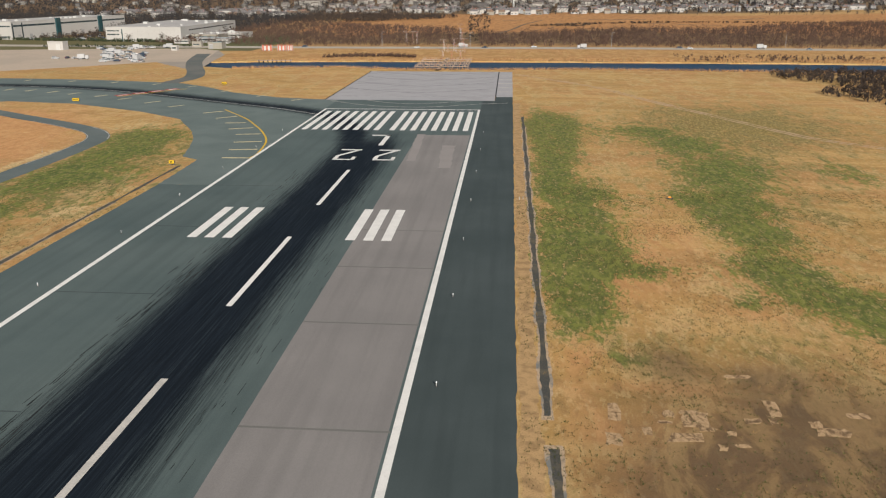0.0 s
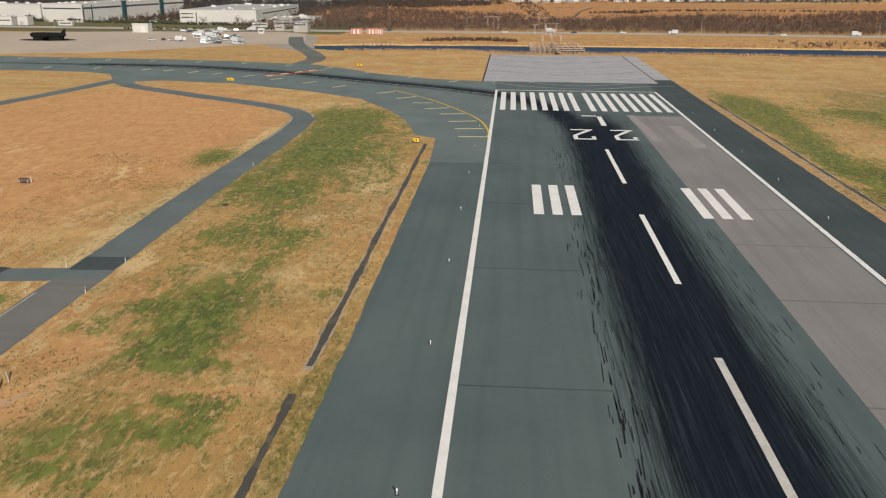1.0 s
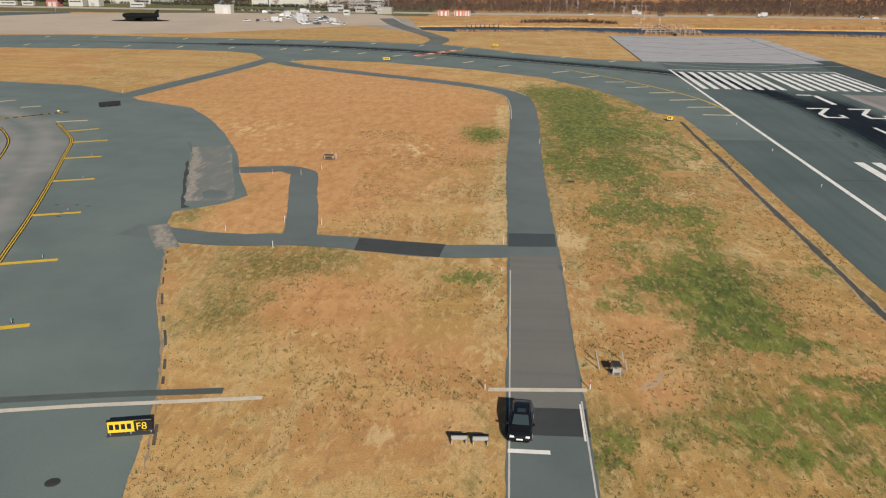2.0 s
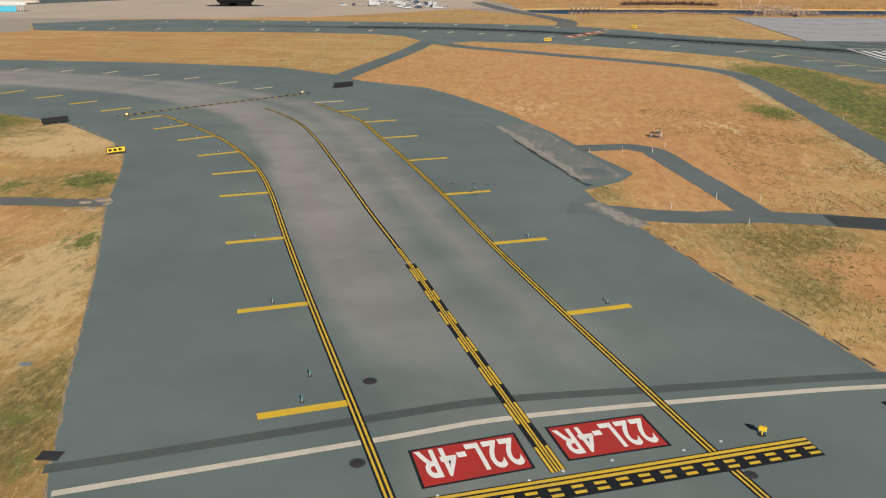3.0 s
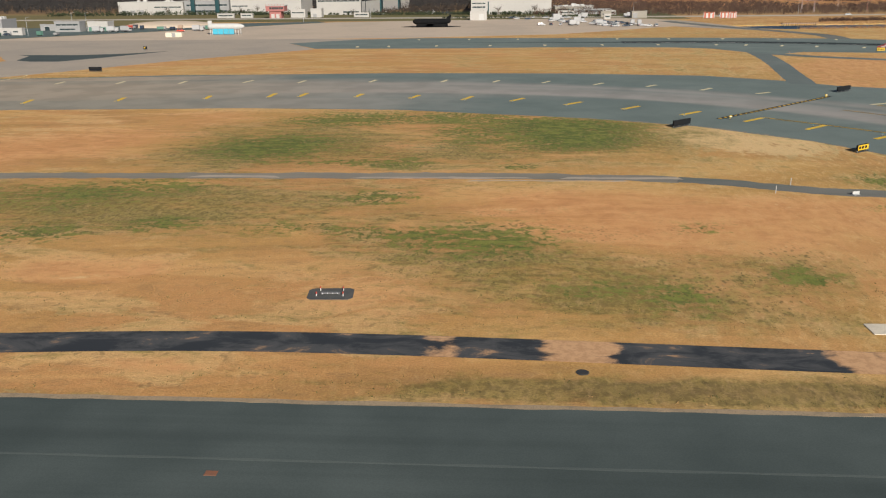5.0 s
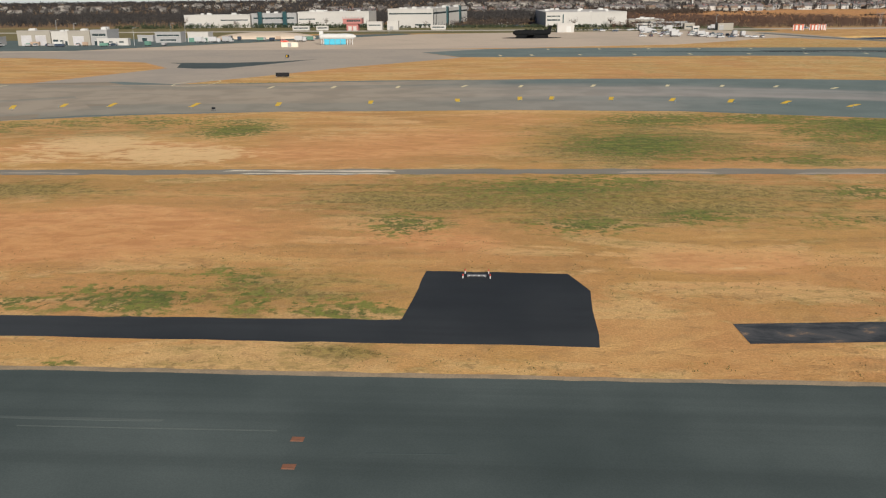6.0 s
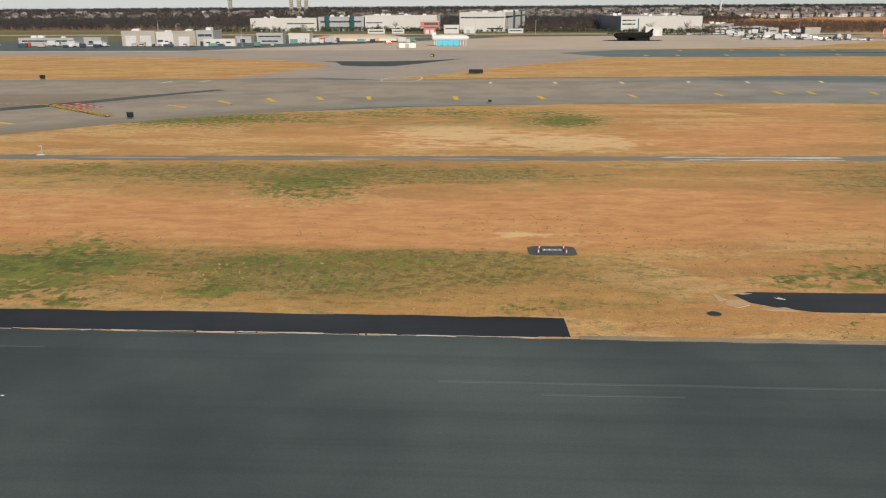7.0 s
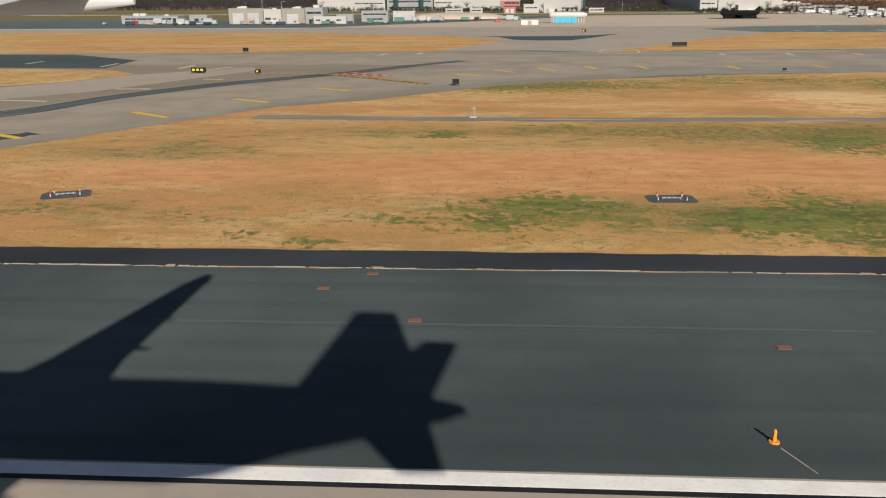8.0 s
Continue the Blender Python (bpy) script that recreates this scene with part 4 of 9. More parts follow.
# dark skid bands of the diagonal exit
tagged(link_bm("tyre_stain", ribbon_bm(smooth_line([(-585, -232), (-556.5, -202), (-548, -181), (-534.5, -158.5), (-515.8, -138), (-500, -116), (-488.6, -102)], 3), -2.1, 2.1, 0.0325), BAND), "broad dark tyre-stained band along the diagonal taxiway", "pavement", "", "structure")
for nm, pts, w in (("tyre_band", [(-584, -235), (-554.6, -204.6), (-546.6, -183), (-533, -160.4), (-514.4, -139.6), (-499, -118)], 1.0), ("tyre_band", [(-587, -230), (-558.4, -199.6), (-549.6, -179), (-536, -156.6), (-517.2, -136.4), (-501, -114)], 1.0)):
    tagged(link_bm(nm, ribbon_bm(smooth_line(pts, 3), -w / 2, w / 2, 0.034), PATCH), "dark tyre-stained band along the diagonal taxiway", "pavement", "", "structure")
for pts, w in (([(-590, -284), (-562, -253), (-546, -232), (-539, -221)], 5.0),):
    tagged(link_bm("exit_shoulder_patch", ragged_bm(smooth_line(pts, 3), 0.9, w, 0.033, 7, 0.7), SHOULDER), "dark asphalt shoulder of the diagonal exit", "pavement", "", "structure")

sheet("landing_runway", [(-233.7, -274), (-900, -274), (-900, -298.2), (-233.7, -298.2)], 0.03, LANDING, None, "smooth dark grey asphalt shoulder of the landing runway", "runway", "structure", 0.1, 15)
sheet("landing_runway_middle", [(-233.7, -298.2), (-900, -298.2), (-900, -392), (-233.7, -392)], 0.034, APRON2, None, "tan worn landing runway beyond its white edge line", "runway", "structure")
sheet("runway_end_gravel", [(-233.9, -273.8), (-233.2, -274.2), (-232.9, -283), (-233.0, -330), (-233.9, -330)], 0.025, SOIL, None, "narrow sandy margin at the end of the landing runway", "ground", "structure", 0.3, 16)

EDGE_W = smooth_line([(-184.6, -282), (-188.8, -272), (-194.2, -258.3), (-200.6, -241.6), (-206.2, -228), (-212.4, -213), (-218.6, -194.6), (-223, -184), (-229.5, -174), (-246, -158), (-267, -147.8)], 0.8)
EDGE_E = smooth_line([(-137.3, -217.7), (-131.2, -235), (-125.8, -247.4), (-121.9, -258), (-118, -270)], 0.8)
rim = random.Random(23)
for line in (EDGE_W, EDGE_E):
    nr = normals2(line)
    v, f = [], []
    for k, (q, n) in enumerate(zip(line, nr)):
        o, w = rim.gauss(0, 0.05), rim.choice((0.03, 0.05, 0.08, 0.14, 0.22))
        v += [(q[0] + n[0] * (o - w), q[1] + n[1] * (o - w), 0.027), (q[0] + n[0] * (o + w), q[1] + n[1] * (o + w), 0.027)]
        if k:
            f.append((2 * k - 2, 2 * k - 1, 2 * k + 1, 2 * k))
    me = bpy.data.meshes.new("edge_crumble")
    me.from_pydata(v, [], f)
    me.materials.append(SOIL)
    tagged(new("edge_crumble", me), "dusty crumbled rim of the taxiway asphalt", "pavement", "", "structure")

# dark dashes that paint the shade of the raised eastern rim onto the ground
rim_line = np.array(EDGE_E)
rim_n = normals2(EDGE_E)
k = 2
while k < len(rim_line) - 8:
    n = rim.randint(2, 6)
    part_line = [tuple(rim_line[i] + rim_n[i] * 0.32) for i in range(k, min(k + n, len(rim_line)))]
    tagged(link_bm("edge_shade", ribbon_bm(part_line, -0.12, rim.choice((0.04, 0.1, 0.18)), 0.03), DITCH_AND_SHADE), "dark dashes painted as the shade of the raised taxiway rim", "pavement", "", "structure")
    k += n + rim.randint(1, 3)

# ---- service roads ----
R1 = smooth_line([(-85.9, -430), (-85.9, -300), (-86, -250), (-86.2, -205), (-86.6, -160), (-86, -115), (-86.4, -88), (-88.8, -70), (-97, -57), (-112, -45), (-136, -29.5), (-158, -15), (-172, -5), (-186, 12)], 3)
tagged(link_bm("service_road_east", ragged_bm(R1, -3.6, 3.6, 0.02, 1, 0.1), ROAD), "grey asphalt perimeter service road", "road", "", "structure")
tagged(link_bm("service_road_link", ragged_bm(smooth_line([(-186, 18), (-189, -10), (-193.5, -38), (-198, -62), (-203, -90)], 3), -3.4, 3.6, 0.021, 2, 0.12), ROAD), "short asphalt road linking two taxiways", "road", "", "structure")
tagged(link_bm("service_road_branch", ragged_bm(smooth_line([(-84, -213), (-93, -215), (-101, -215.3), (-110, -213.5), (-121, -212.4), (-131, -213.4), (-146, -210)], 2.5), -2.8, 2.8, 0.0215, 3, 0.12), ROAD), "asphalt branch road with a dark patch", "road", "", "structure")
tagged(link_bm("service_road_elbow", ragged_bm(smooth_line([(-119.8, -212), (-121.5, -203), (-125, -188), (-128.5, -173), (-132, -170.2), (-142, -172.5)], 1.5), -2.5, 2.5, 0.0225, 4, 0.1), ROAD), "narrow asphalt road bending round a grass plot", "road", "", "structure")
R4 = smooth_line([(-208, -212.5), (-214, -213.2), (-226.5, -213.2), (-240, -211.2), (-250, -207.2), (-259, -204.5), (-283, -202.7), (-326, -203.2), (-364, -204), (-430, -205.6), (-480, -206), (-516, -204)], 3)
bend = [i for i, q in enumerate(R4) if q[0] < -258][0]
tagged(link_bm("service_road_middle", ragged_bm(R4[:bend + 1], -1.9, 2.0, 0.016, 17, 0.22), OLDROAD), "worn grey service road across the grass infield", "road", "", "structure")
tagged(link_bm("service_road_middle_west", ragged_bm(R4[bend:], -1.9, 2.0, 0.016, 18, 0.3), PALEROAD), "bleached dusty service road across the grass infield", "road", "", "structure")
for k, (x0, x1, y0, y1) in enumerate(((-276, -258, -204.6, -203.2), (-307, -280, -204.6, -203.4), (-290, -266, -206, -205.3), (-440, -431, -207, -206.2), (-391, -364.6, -204.4, -203.2), (-388, -365, -206.2, -205.5), (-332, -318, -204.4, -203), (-425, -412, -206.4, -205.6), (-478, -460, -206.6, -205.6))):
    sheet("pale_road_patch", [(x0, y0), (x1, y0 + 0.2), (x1 - 1, y1), (x0 + 1.5, y1 - 0.2)], 0.021, SLAB if k in (4, 5) else APRON2, None, "pale washed silt patch on the old road", "pavement", "structure", 0.3, 60 + k)
sheet("road_patch", [(-111.2, -210.8), (-98.5, -212.4), (-99, -218), (-111, -216.2)], 0.027, PATCH, None, "dark asphalt patch on the branch road", "pavement", "structure")
sheet("road_stretch", [(-89.3, -257.5), (-82.7, -257.5), (-82.8, -216), (-89.4, -216.6)], 0.0245, TAXI_OLD, None, "paler sun-bleached stretch of the service road", "pavement", "structure")
sheet("road_patch_east", [(-89.5, -262.3), (-82.4, -262.1), (-82.4, -257.4), (-89.5, -257.6)], 0.026, PATCH, None, "dark asphalt patch on the service road", "pavement", "structure")
sheet("road_patch_crossing", [(-89.6, -212.5), (-82.8, -212), (-82.8, -206), (-89.6, -206.4)], 0.026, SHOULDER, None, "dark asphalt patch where the roads meet", "pavement", "structure")
tagged(link_bm("apron_road", ribbon_bm(smooth_line([(-128, 84), (-126, 112), (-134, 140), (-148, 175), (-162, 215), (-176, 270)], 3), -5, 5, 0.027), OLDROAD), "asphalt road leading from the taxiway to the apron", "road", "", "structure")
HIGHWAY = smooth_line([(-900, 372), (-500, 356), (-150, 338), (80, 339), (310, 328), (700, 300), (1500, 240)], 20)
tagged(link_bm("highway", ribbon_bm(HIGHWAY, -11, 10, 0.08), ROADCONC), "pale concrete highway beyond the creek", "road", "", "structure")

for nm, pts, w in (("marsh_creek", [(23.9, 511), (43.3, 623), (59, 750), (86.2, 887)], 3.0), ("marsh_creek", [(66, 609), (84, 641), (92, 690)], 2.2), ("marsh_creek", [(100, 772), (143, 772)], 9.0), ("marsh_creek", [(200, 784), (236, 775)], 8.0),
                   ("marsh_creek", [(245, 754), (266, 738), (290, 726)], 7.0), ("marsh_creek", [(345, 892), (402, 946)], 9.0), ("marsh_creek", [(412, 822), (448, 779)], 8.0), ("marsh_creek", [(30, 880), (60, 876)], 8.0), ("marsh_creek", [(150, 905), (230, 910)], 8.0)):
    tagged(link_bm(nm, ribbon_bm(smooth_line(pts, 8), -w / 2, w / 2, 0.06), DITCH_AND_SHADE), "dark tidal creek winding through the orange marsh", "creek", "", "structure")

# ---- dark tar strips, ditches and edges in the grass ----


def tar_profile(k, x, y):
    t = float(np.interp(x, [-330, -291, -290, -288.6, -287.6, -282, -280.5, -276.5, -274.5, -260, -258, -255, -250, -246, -244.5, -243, -241.5, -234, -232], [1, 1, 0.45, 0.45, 1, 1, 0.12, 0.12, 1, 1, 0.1, 0.15, 0.12, 0.2, 0.45, 0.5, 1, 1, 0.3]))
    return t + (0.25 if k == 0 and x > -265 else 0.0)


worn_ribbon("tar_strip", smooth_line([(-331, -265.4), (-311, -264), (-293, -264), (-263, -265.4), (-248, -266), (-233, -266.1)], 1.0), (-1.9, -0.9, 0, 1.0, 2.1), 0.02, SANDTAR, "tar", tar_profile, "black tar strip half covered with blown sand", "pavement")
sheet("tar_strip_west", [(-396.6, -264.6), (-395.2, -263.9), (-357.3, -263.5), (-356.2, -250.9), (-343, -251.4), (-341.5, -256), (-342, -268.3), (-372, -268.2), (-391.6, -268.0), (-394.0, -267.3), (-395.6, -266.4)], 0.02, TAR, None, "black tar strip widening into a square pad", "pavement", "structure", 0.12, 24)
for k, (x, y, w, d) in enumerate(((-396.9, -266.4, 1.0, 0.9), (-394.2, -267.6, 1.3, 0.4), (-395.8, -264.2, 0.8, 0.3), (-397.8, -265.2, 0.5, 0.8), (-393.4, -265.2, 0.5, 0.15))):
    sheet("sand_tip", [(x - w, y), (x - 0.3 * w, y - d), (x + w, y - 0.4 * d), (x + 0.5 * w, y + d), (x - 0.4 * w, y + 0.8 * d)], 0.024 + 0.001 * k, SLAB if k == 4 else SAND, None, "pale sand washed over the end of the tar strip", "sand", "structure", 0.25, 240 + k)
sheet("tar_strip_edge", [(-409.9, -270.1), (-900, -269.0), (-900, -273.2), (-409.6, -273.9)], 0.036, TAR, None, "black tar strip along the runway shoulder", "pavement", "structure", 0.12, 26)
rnd0 = random.Random(8)
sheet("runway_verge", [(-233.7, -273.6), (-409, -273.4), (-409, -274.1), (-233.7, -274.1)], 0.034, SOIL, None, "thin gravel verge where grass meets the runway shoulder", "ground", "structure", 0.1, 41)
seam, x = {0: bmesh.new(), 1: bmesh.new()}, -409.4
while x > -620:
    ln, w = rnd0.choice((0.4, 0.8, 1.4, 2.6, 4.0)) * rnd0.uniform(0.6, 1.3), rnd0.uniform(0.04, 0.14)
    y = -273.86 + rnd0.gauss(0, 0.04)
    wide = rnd0.random() < 0.14
    if wide:
        w *= 2.2
    line = [(x - ln * q / 5, y + rnd0.gauss(0, 0.03)) for q in range(6)]
    ribbon_bm(line, -w, w * 0.7, 0.042, seam[1 if wide else 0])
    x -= ln + rnd0.choice((0.0, 0.0, 0.1, 0.25))
tagged(link_bm("gravel_seam", seam[0], SLAB), "broken pale gravel seam along the runway shoulder", "ground", "", "structure")
tagged(link_bm("blown_sand", seam[1], SAND), "small tongues of blown sand along the gravel seam", "sand", "", "structure")
rnd = random.Random(4)


def wander_strip(name, x, y0, y1, width, mat, label, z=0.012, amp=0.07, category="ditch"):
    """A long strip in the grass whose two rims wander."""
    n = int(abs(y1 - y0) / 0.9)
    v, f = [], []
    for k in range(n + 1):
        y = y0 + (y1 - y0) * k / n
        c = x + amp * math.sin(y * 0.11) + amp * 0.4 * math.sin(y * 0.37 + 1)
        w = width / 2 * (1 + 0.22 * math.sin(y * 0.33 + 2)) * rnd.uniform(0.82, 1.15)
        v += [(c - w + rnd.uniform(-0.06, 0.06), y, z), (c + w, y, z)]
        if k:
            f.append((2 * k - 2, 2 * k - 1, 2 * k + 1, 2 * k))
    me = bpy.data.meshes.new(name)
    me.from_pydata(v, [], f)
    me.materials.append(mat)
    return tagged(new(name, me), label, category, "", "structure")


wander_strip("ditch_rim_east", 46.5, -40, -241.5, 1.55, SLABEND, "pale sandy rim along the drainage ditch", 0.01, 0.07, "ditch")
wander_strip("ditch_rim_end", 46.9, -246.8, -330, 1.6, SLABEND, "pale sandy rim along the drainage ditch", 0.01, 0.07, "ditch")
wander_strip("ditch_rim_west", -46.4, -150, -242, 1.4, SLABEND, "pale sandy rim along the drainage ditch", 0.01, 0.07, "ditch")
wander_strip("ditch_east", 46.5, -16, -240.5, 0.9, DITCH_AND_SHADE, "narrow dark drainage ditch in the grass beside the runway")
wander_strip("ditch_east_end", 46.9, -247.5, -330, 0.95, DITCH_AND_SHADE, "narrow dark drainage ditch in the grass beside the runway")
wander_strip("ditch_west", -46.4, -110, -241, 0.9, DITCH_AND_SHADE, "narrow dark drainage ditch in the grass beside the runway")
wander_strip("ditch_west_end", -46.6, -247.5, -330, 0.9, DITCH_AND_SHADE, "narrow dark drainage ditch in the grass beside the runway")
wander_strip("grass_verge_east", 44.5, 20, -330, 2.5, STRAW, "worn straw-coloured verge between shoulder and ditch", 0.008, 0.03, "verge")
worn_ribbon("eroded_shoulder", smooth_line([(-157, -153), (-153.6, -162), (-151, -170), (-147.6, -180), (-144.4, -189), (-143.2, -194.5)], 1.0), (-0.9, 0.0, 0.8, 2.6, 5.0, 7.4), 0.0285, CRUMBLE, "tar", lambda k, x, y: (0.8, 0.15, 0.5, 0.95, 1.0, 0.75)[k], "broken weathered pavement edge with bare concrete", "pavement")
worn_ribbon("eroded_corner", smooth_line([(-142.6, -207.5), (-140.6, -211.5), (-138.6, -215), (-136.8, -218)], 0.8), (-1.6, -0.6, 0.4, 1.6), 0.029, CRUMBLE, "tar", lambda k, x, y: (0.9, 0.35, 0.3, 0.8)[k], "crumbled concrete where the branch road meets the taxiway", "pavement")
sheet("pavement_wedge", [(-141.0, -192.2), (-138.6, -192.5), (-137.5, -190.4), (-138.8, -187.5), (-141.6, -186.6), (-142.6, -188.6)], 0.032, ROAD, None, "dark wedge of patched asphalt at the broken edge", "pavement", "structure", 0.2, 36)
sheet("eroded_crack", [(-153.4, -165.5), (-149.9, -176), (-147.1, -184), (-145.3, -189.5), (-142.8, -196), (-141, -197.6), (-142.4, -198.4), (-143.6, -195.6), (-145.8, -189.5), (-147.7, -184), (-150.5, -176), (-153.8, -165.7)], 0.04, PATCH, None, "dark crack along the broken pavement edge", "pavement", "structure", 0.25, 32)
sheet("eroded_seam", [(-160, -147.5), (-157.2, -153.5), (-155.6, -158), (-156.0, -158.2), (-157.7, -153.7), (-160.5, -147.8)], 0.034, ROAD, None, "dark seam in the weathered pavement", "pavement", "structure", 0.15, 38)
for k, (x, y, w, d) in enumerate(((-213.6, -211.6, 1.5, 1.0), (-215.6, -213.2, 0.9, 0.6), (-213.4, -216.2, 1.3, 0.7), (-216.8, -216.8, 0.8, 0.4), (-212.2, -213.6, 0.7, 0.9))):
    sheet("road_end_sand", [(x - w, y), (x - 0.3 * w, y - d), (x + w, y - 0.4 * d), (x + 0.5 * w, y + d), (x - 0.4 * w, y + 0.8 * d)], 0.046 + 0.001 * k, SLABEND, None, "pale sand washed over the end of the service road", "sand", "structure", 0.25, 260 + k)
sheet("old_slab", [(-222.1, -240.8), (-218.2, -241.2), (-219.0, -247), (-219.7, -252.6), (-223.7, -253.2), (-222.9, -247)], 0.02, OLDSLAB, None, "old broken asphalt slab sunk in the grass", "pavement", "structure", 0.35, 33)
sheet("old_slab_end", [(-223.5, -249), (-221.5, -249.2), (-221.3, -252.6), (-223.6, -252.8)], 0.024, SLABEND, None, "pale worn end of the old slab", "pavement", "structure", 0.3, 39)
sheet("old_slab_mound", [(-222.1, -236.2), (-217.9, -236), (-218.1, -239.4), (-218.6, -241.4), (-221.9, -241)], 0.03, SLABEND, None, "pale concrete end of the old slab", "pavement", "structure", 0.6, 34)
sheet("old_slab_rim", [(-222.3, -235.9), (-217.8, -235.8), (-217.7, -236.1), (-222.3, -236.3)], 0.034, DITCH_AND_SHADE, None, "dark broken rim of the old slab", "pavement", "structure", 0.2, 36)
sheet("dirt_arc", [(-77.6, -253.6), (-75.4, -252.6), (-74.2, -250.4), (-74.4, -248.6), (-75.0, -250.8), (-76.6, -252.4)], 0.012, SAND, None, "pale sandy wheel track in the grass", "sand", "structure", 0.12, 35)
edge = random.Random(77)
for k, (x, y, w, d) in enumerate(((54, -239, 0.8, 2.0), (53.2, -245, 1.0, 1.4), (63, -240, 1.5, 1.8), (61, -244, 1.9, 1.0), (72, -237, 0.8, 1.9), (64.4, -246, 0.5, 0.7), (57, -243, 0.6, 0.9), (70, -229, 1.6, 0.5), (77, -242, 1.8, 0.9), (60, -239, 0.6, 0.9), (69, -240, 0.9, 0.7), (66, -243, 0.5, 0.6), (81, -238, 1.2, 0.6), (62.4, -238.6, 1.1, 0.5), (63.6, -242.2, 0.9, 0.5), (71.2, -239.6, 0.5, 1.0), (75.6, -240.4, 0.7, 0.8), (66.6, -245.4, 0.7, 0.4), (59.2, -241, 0.9, 0.35))):
    spot = [(x + w * a * edge.uniform(0.75, 1.2), y + d * b * edge.uniform(0.75, 1.2)) for a, b in ((-1, -1), (-0.2, -0.9), (0.9, -1), (1, 0.1), (0.9, 1), (0, 0.9), (-0.8, 0.9), (-1, 0))]
    sheet("worn_turf_square", spot, 0.012 + 0.0003 * k, TURFSAND, None, "pale bare square worn in the turf", "sand", "structure", 0.12, 210 + k)
for o in (-1.5, 0.7):
    tagged(link_bm("field_track", ragged_bm(smooth_line([(45, 137), (80, 83), (100, 31), (121, -21), (136, -55), (152, -73), (175, -100)], 4), o, o + 0.9, 0.01, 50, 0.3), SAND), "pale wheel track across the field", "track", "", "structure")

# ---- runway markings ----
runway_paint = thing("runway_marking", 0, 0, 0, 0, "white painted runway threshold, number and edge markings", "marking", "", "structure")
for side in (-1, 1):
    for k in range(8):
        x = side * (1.75 + 0.9 + 3.5 * k)
        part("threshold_stripe", box_bm(x - 0.9, x + 0.9, -49.6, -6.1, 0.05, 0.058), WHITE, runway_paint)
    part("edge_line", box_bm(side * 30 - 0.46, side * 30 + 0.46, -600, -0.6, 0.05, 0.06), WHITE, runway_paint)
    for k in range(3):
        x = side * (10.97 + 0.95 + 3.45 * k)
        part("touchdown_bar", box_bm(x - 0.95, x + 0.95, -175.3, -152.4, 0.052, 0.06), WHITE, runway_paint)
part("threshold_line", box_bm(-30.46, 30.46, -0.6, 0.3, 0.05, 0.06), WHITE, runway_paint)
for k in range(9):
    y1 = -112.78 - 60.96 * k
    part("centre_stripe", box_bm(-0.46, 0.46, y1 - 36.57, y1, 0.05, 0.058), WHITE if k < 2 else OLDWHITE, runway_paint)


def glyph(strokes, x0, ybase):
    """Painted strokes in metres (u right, v up as a landing pilot reads them)."""
    bm = bmesh.new()
    for line, w in strokes:
        ribbon_bm([(x0 - u, ybase - v) for u, v in line], -w / 2, w / 2, 0.056, bm)
    return bm


TWO = [([(0.6, 10.9), (0.6, 14.8)], 1.1), ([(0.05, 14.95), (6.1, 14.95)], 1.4), ([(5.5, 14.6), (5.5, 9.8), (0.9, 1.1)], 1.25), ([(0.0, 0.75), (6.2, 0.75)], 1.5)]
ELL = [([(0.75, 0.0), (0.75, 18.5)], 1.5), ([(0.0, 0.8), (6.0, 0.8)], 1.7)]
part("numeral", glyph(TWO, 10.1, -84.1), WHITE, runway_paint, "white painted numeral two")
part("numeral", glyph(TWO, -1.1, -84.1), WHITE, runway_paint, "white painted numeral two")
part("letter", glyph(ELL, 3.8, -58.8), WHITE, runway_paint, "white painted letter L")
# chevron seams on the blast pad
pad_paint = thing("blast_pad_marking", 0, 0, 0, 0, "dark chevron seams and faded lines on the blast pad", "marking", "", "structure")
for y in (52, 78, 104, 130):
    part("chevron", ribbon_bm([(-34, y + 18), (-16, y + 6), (-1, y), (14, y + 6), (34, y + 18)], -0.25, 0.25, 0.056), PATCH, pad_paint)
for y in (40, 64, 88, 112, 136):
    part("joint", box_bm(-36, 35.4, y - 0.06, y + 0.06, 0.05, 0.054), PATCH, pad_paint)
part("edge_seam", box_bm(35.4, 35.9, 40, 150, 0.03, 0.053), BLACK, pad_paint)
part("edge_seam", box_bm(-36.6, -36, 28, 150, 0.03, 0.053), BLACK, pad_paint)
for y in (58, 74, 92, 110, 128):
    part("margin_line", box_bm(36, 43, y - 0.4, y + 0.4, 0.046, 0.052), SLAB, pad_paint)
part("faded_chevron", ribbon_bm(smooth_line([(-33, 24), (-18, 12), (-4, 7), (10, 7), (30, 17), (41, 20)], 3), -0.25, 0.25, 0.052), OLDWHITE, pad_paint)
part("faded_chevron", ribbon_bm(smooth_line([(-18, 26), (-8, 19), (3, 16), (14, 20), (24, 26)], 3), -0.25, 0.25, 0.052), OLDWHITE, pad_paint)
for pts in ([(14.5, -56.5), (11.9, -56.7), (13.7, -99.7), (16.1, -99.6)], [(25.5, -75.9), (21.5, -76.2), (23.1, -108.8), (26.5, -108.6)]):
    sheet("lane_patch", pts, 0.053, LANEPATCH, None, "pale worn patch on the runway lane", "pavement", "structure", 0.25, 52)
# transverse seams of the lane
for k, y in enumerate((-190.7, -215.5, -245.4, -168, -283, -306)):
    sheet("runway_seam", [(12.6, y - 0.22), (29.4, y - 0.3), (29.4, y + 0.12), (12.6, y + 0.2)], 0.056, TAXI_OLD, None, "faint darker seam across the runway lane", "seam", "structure")
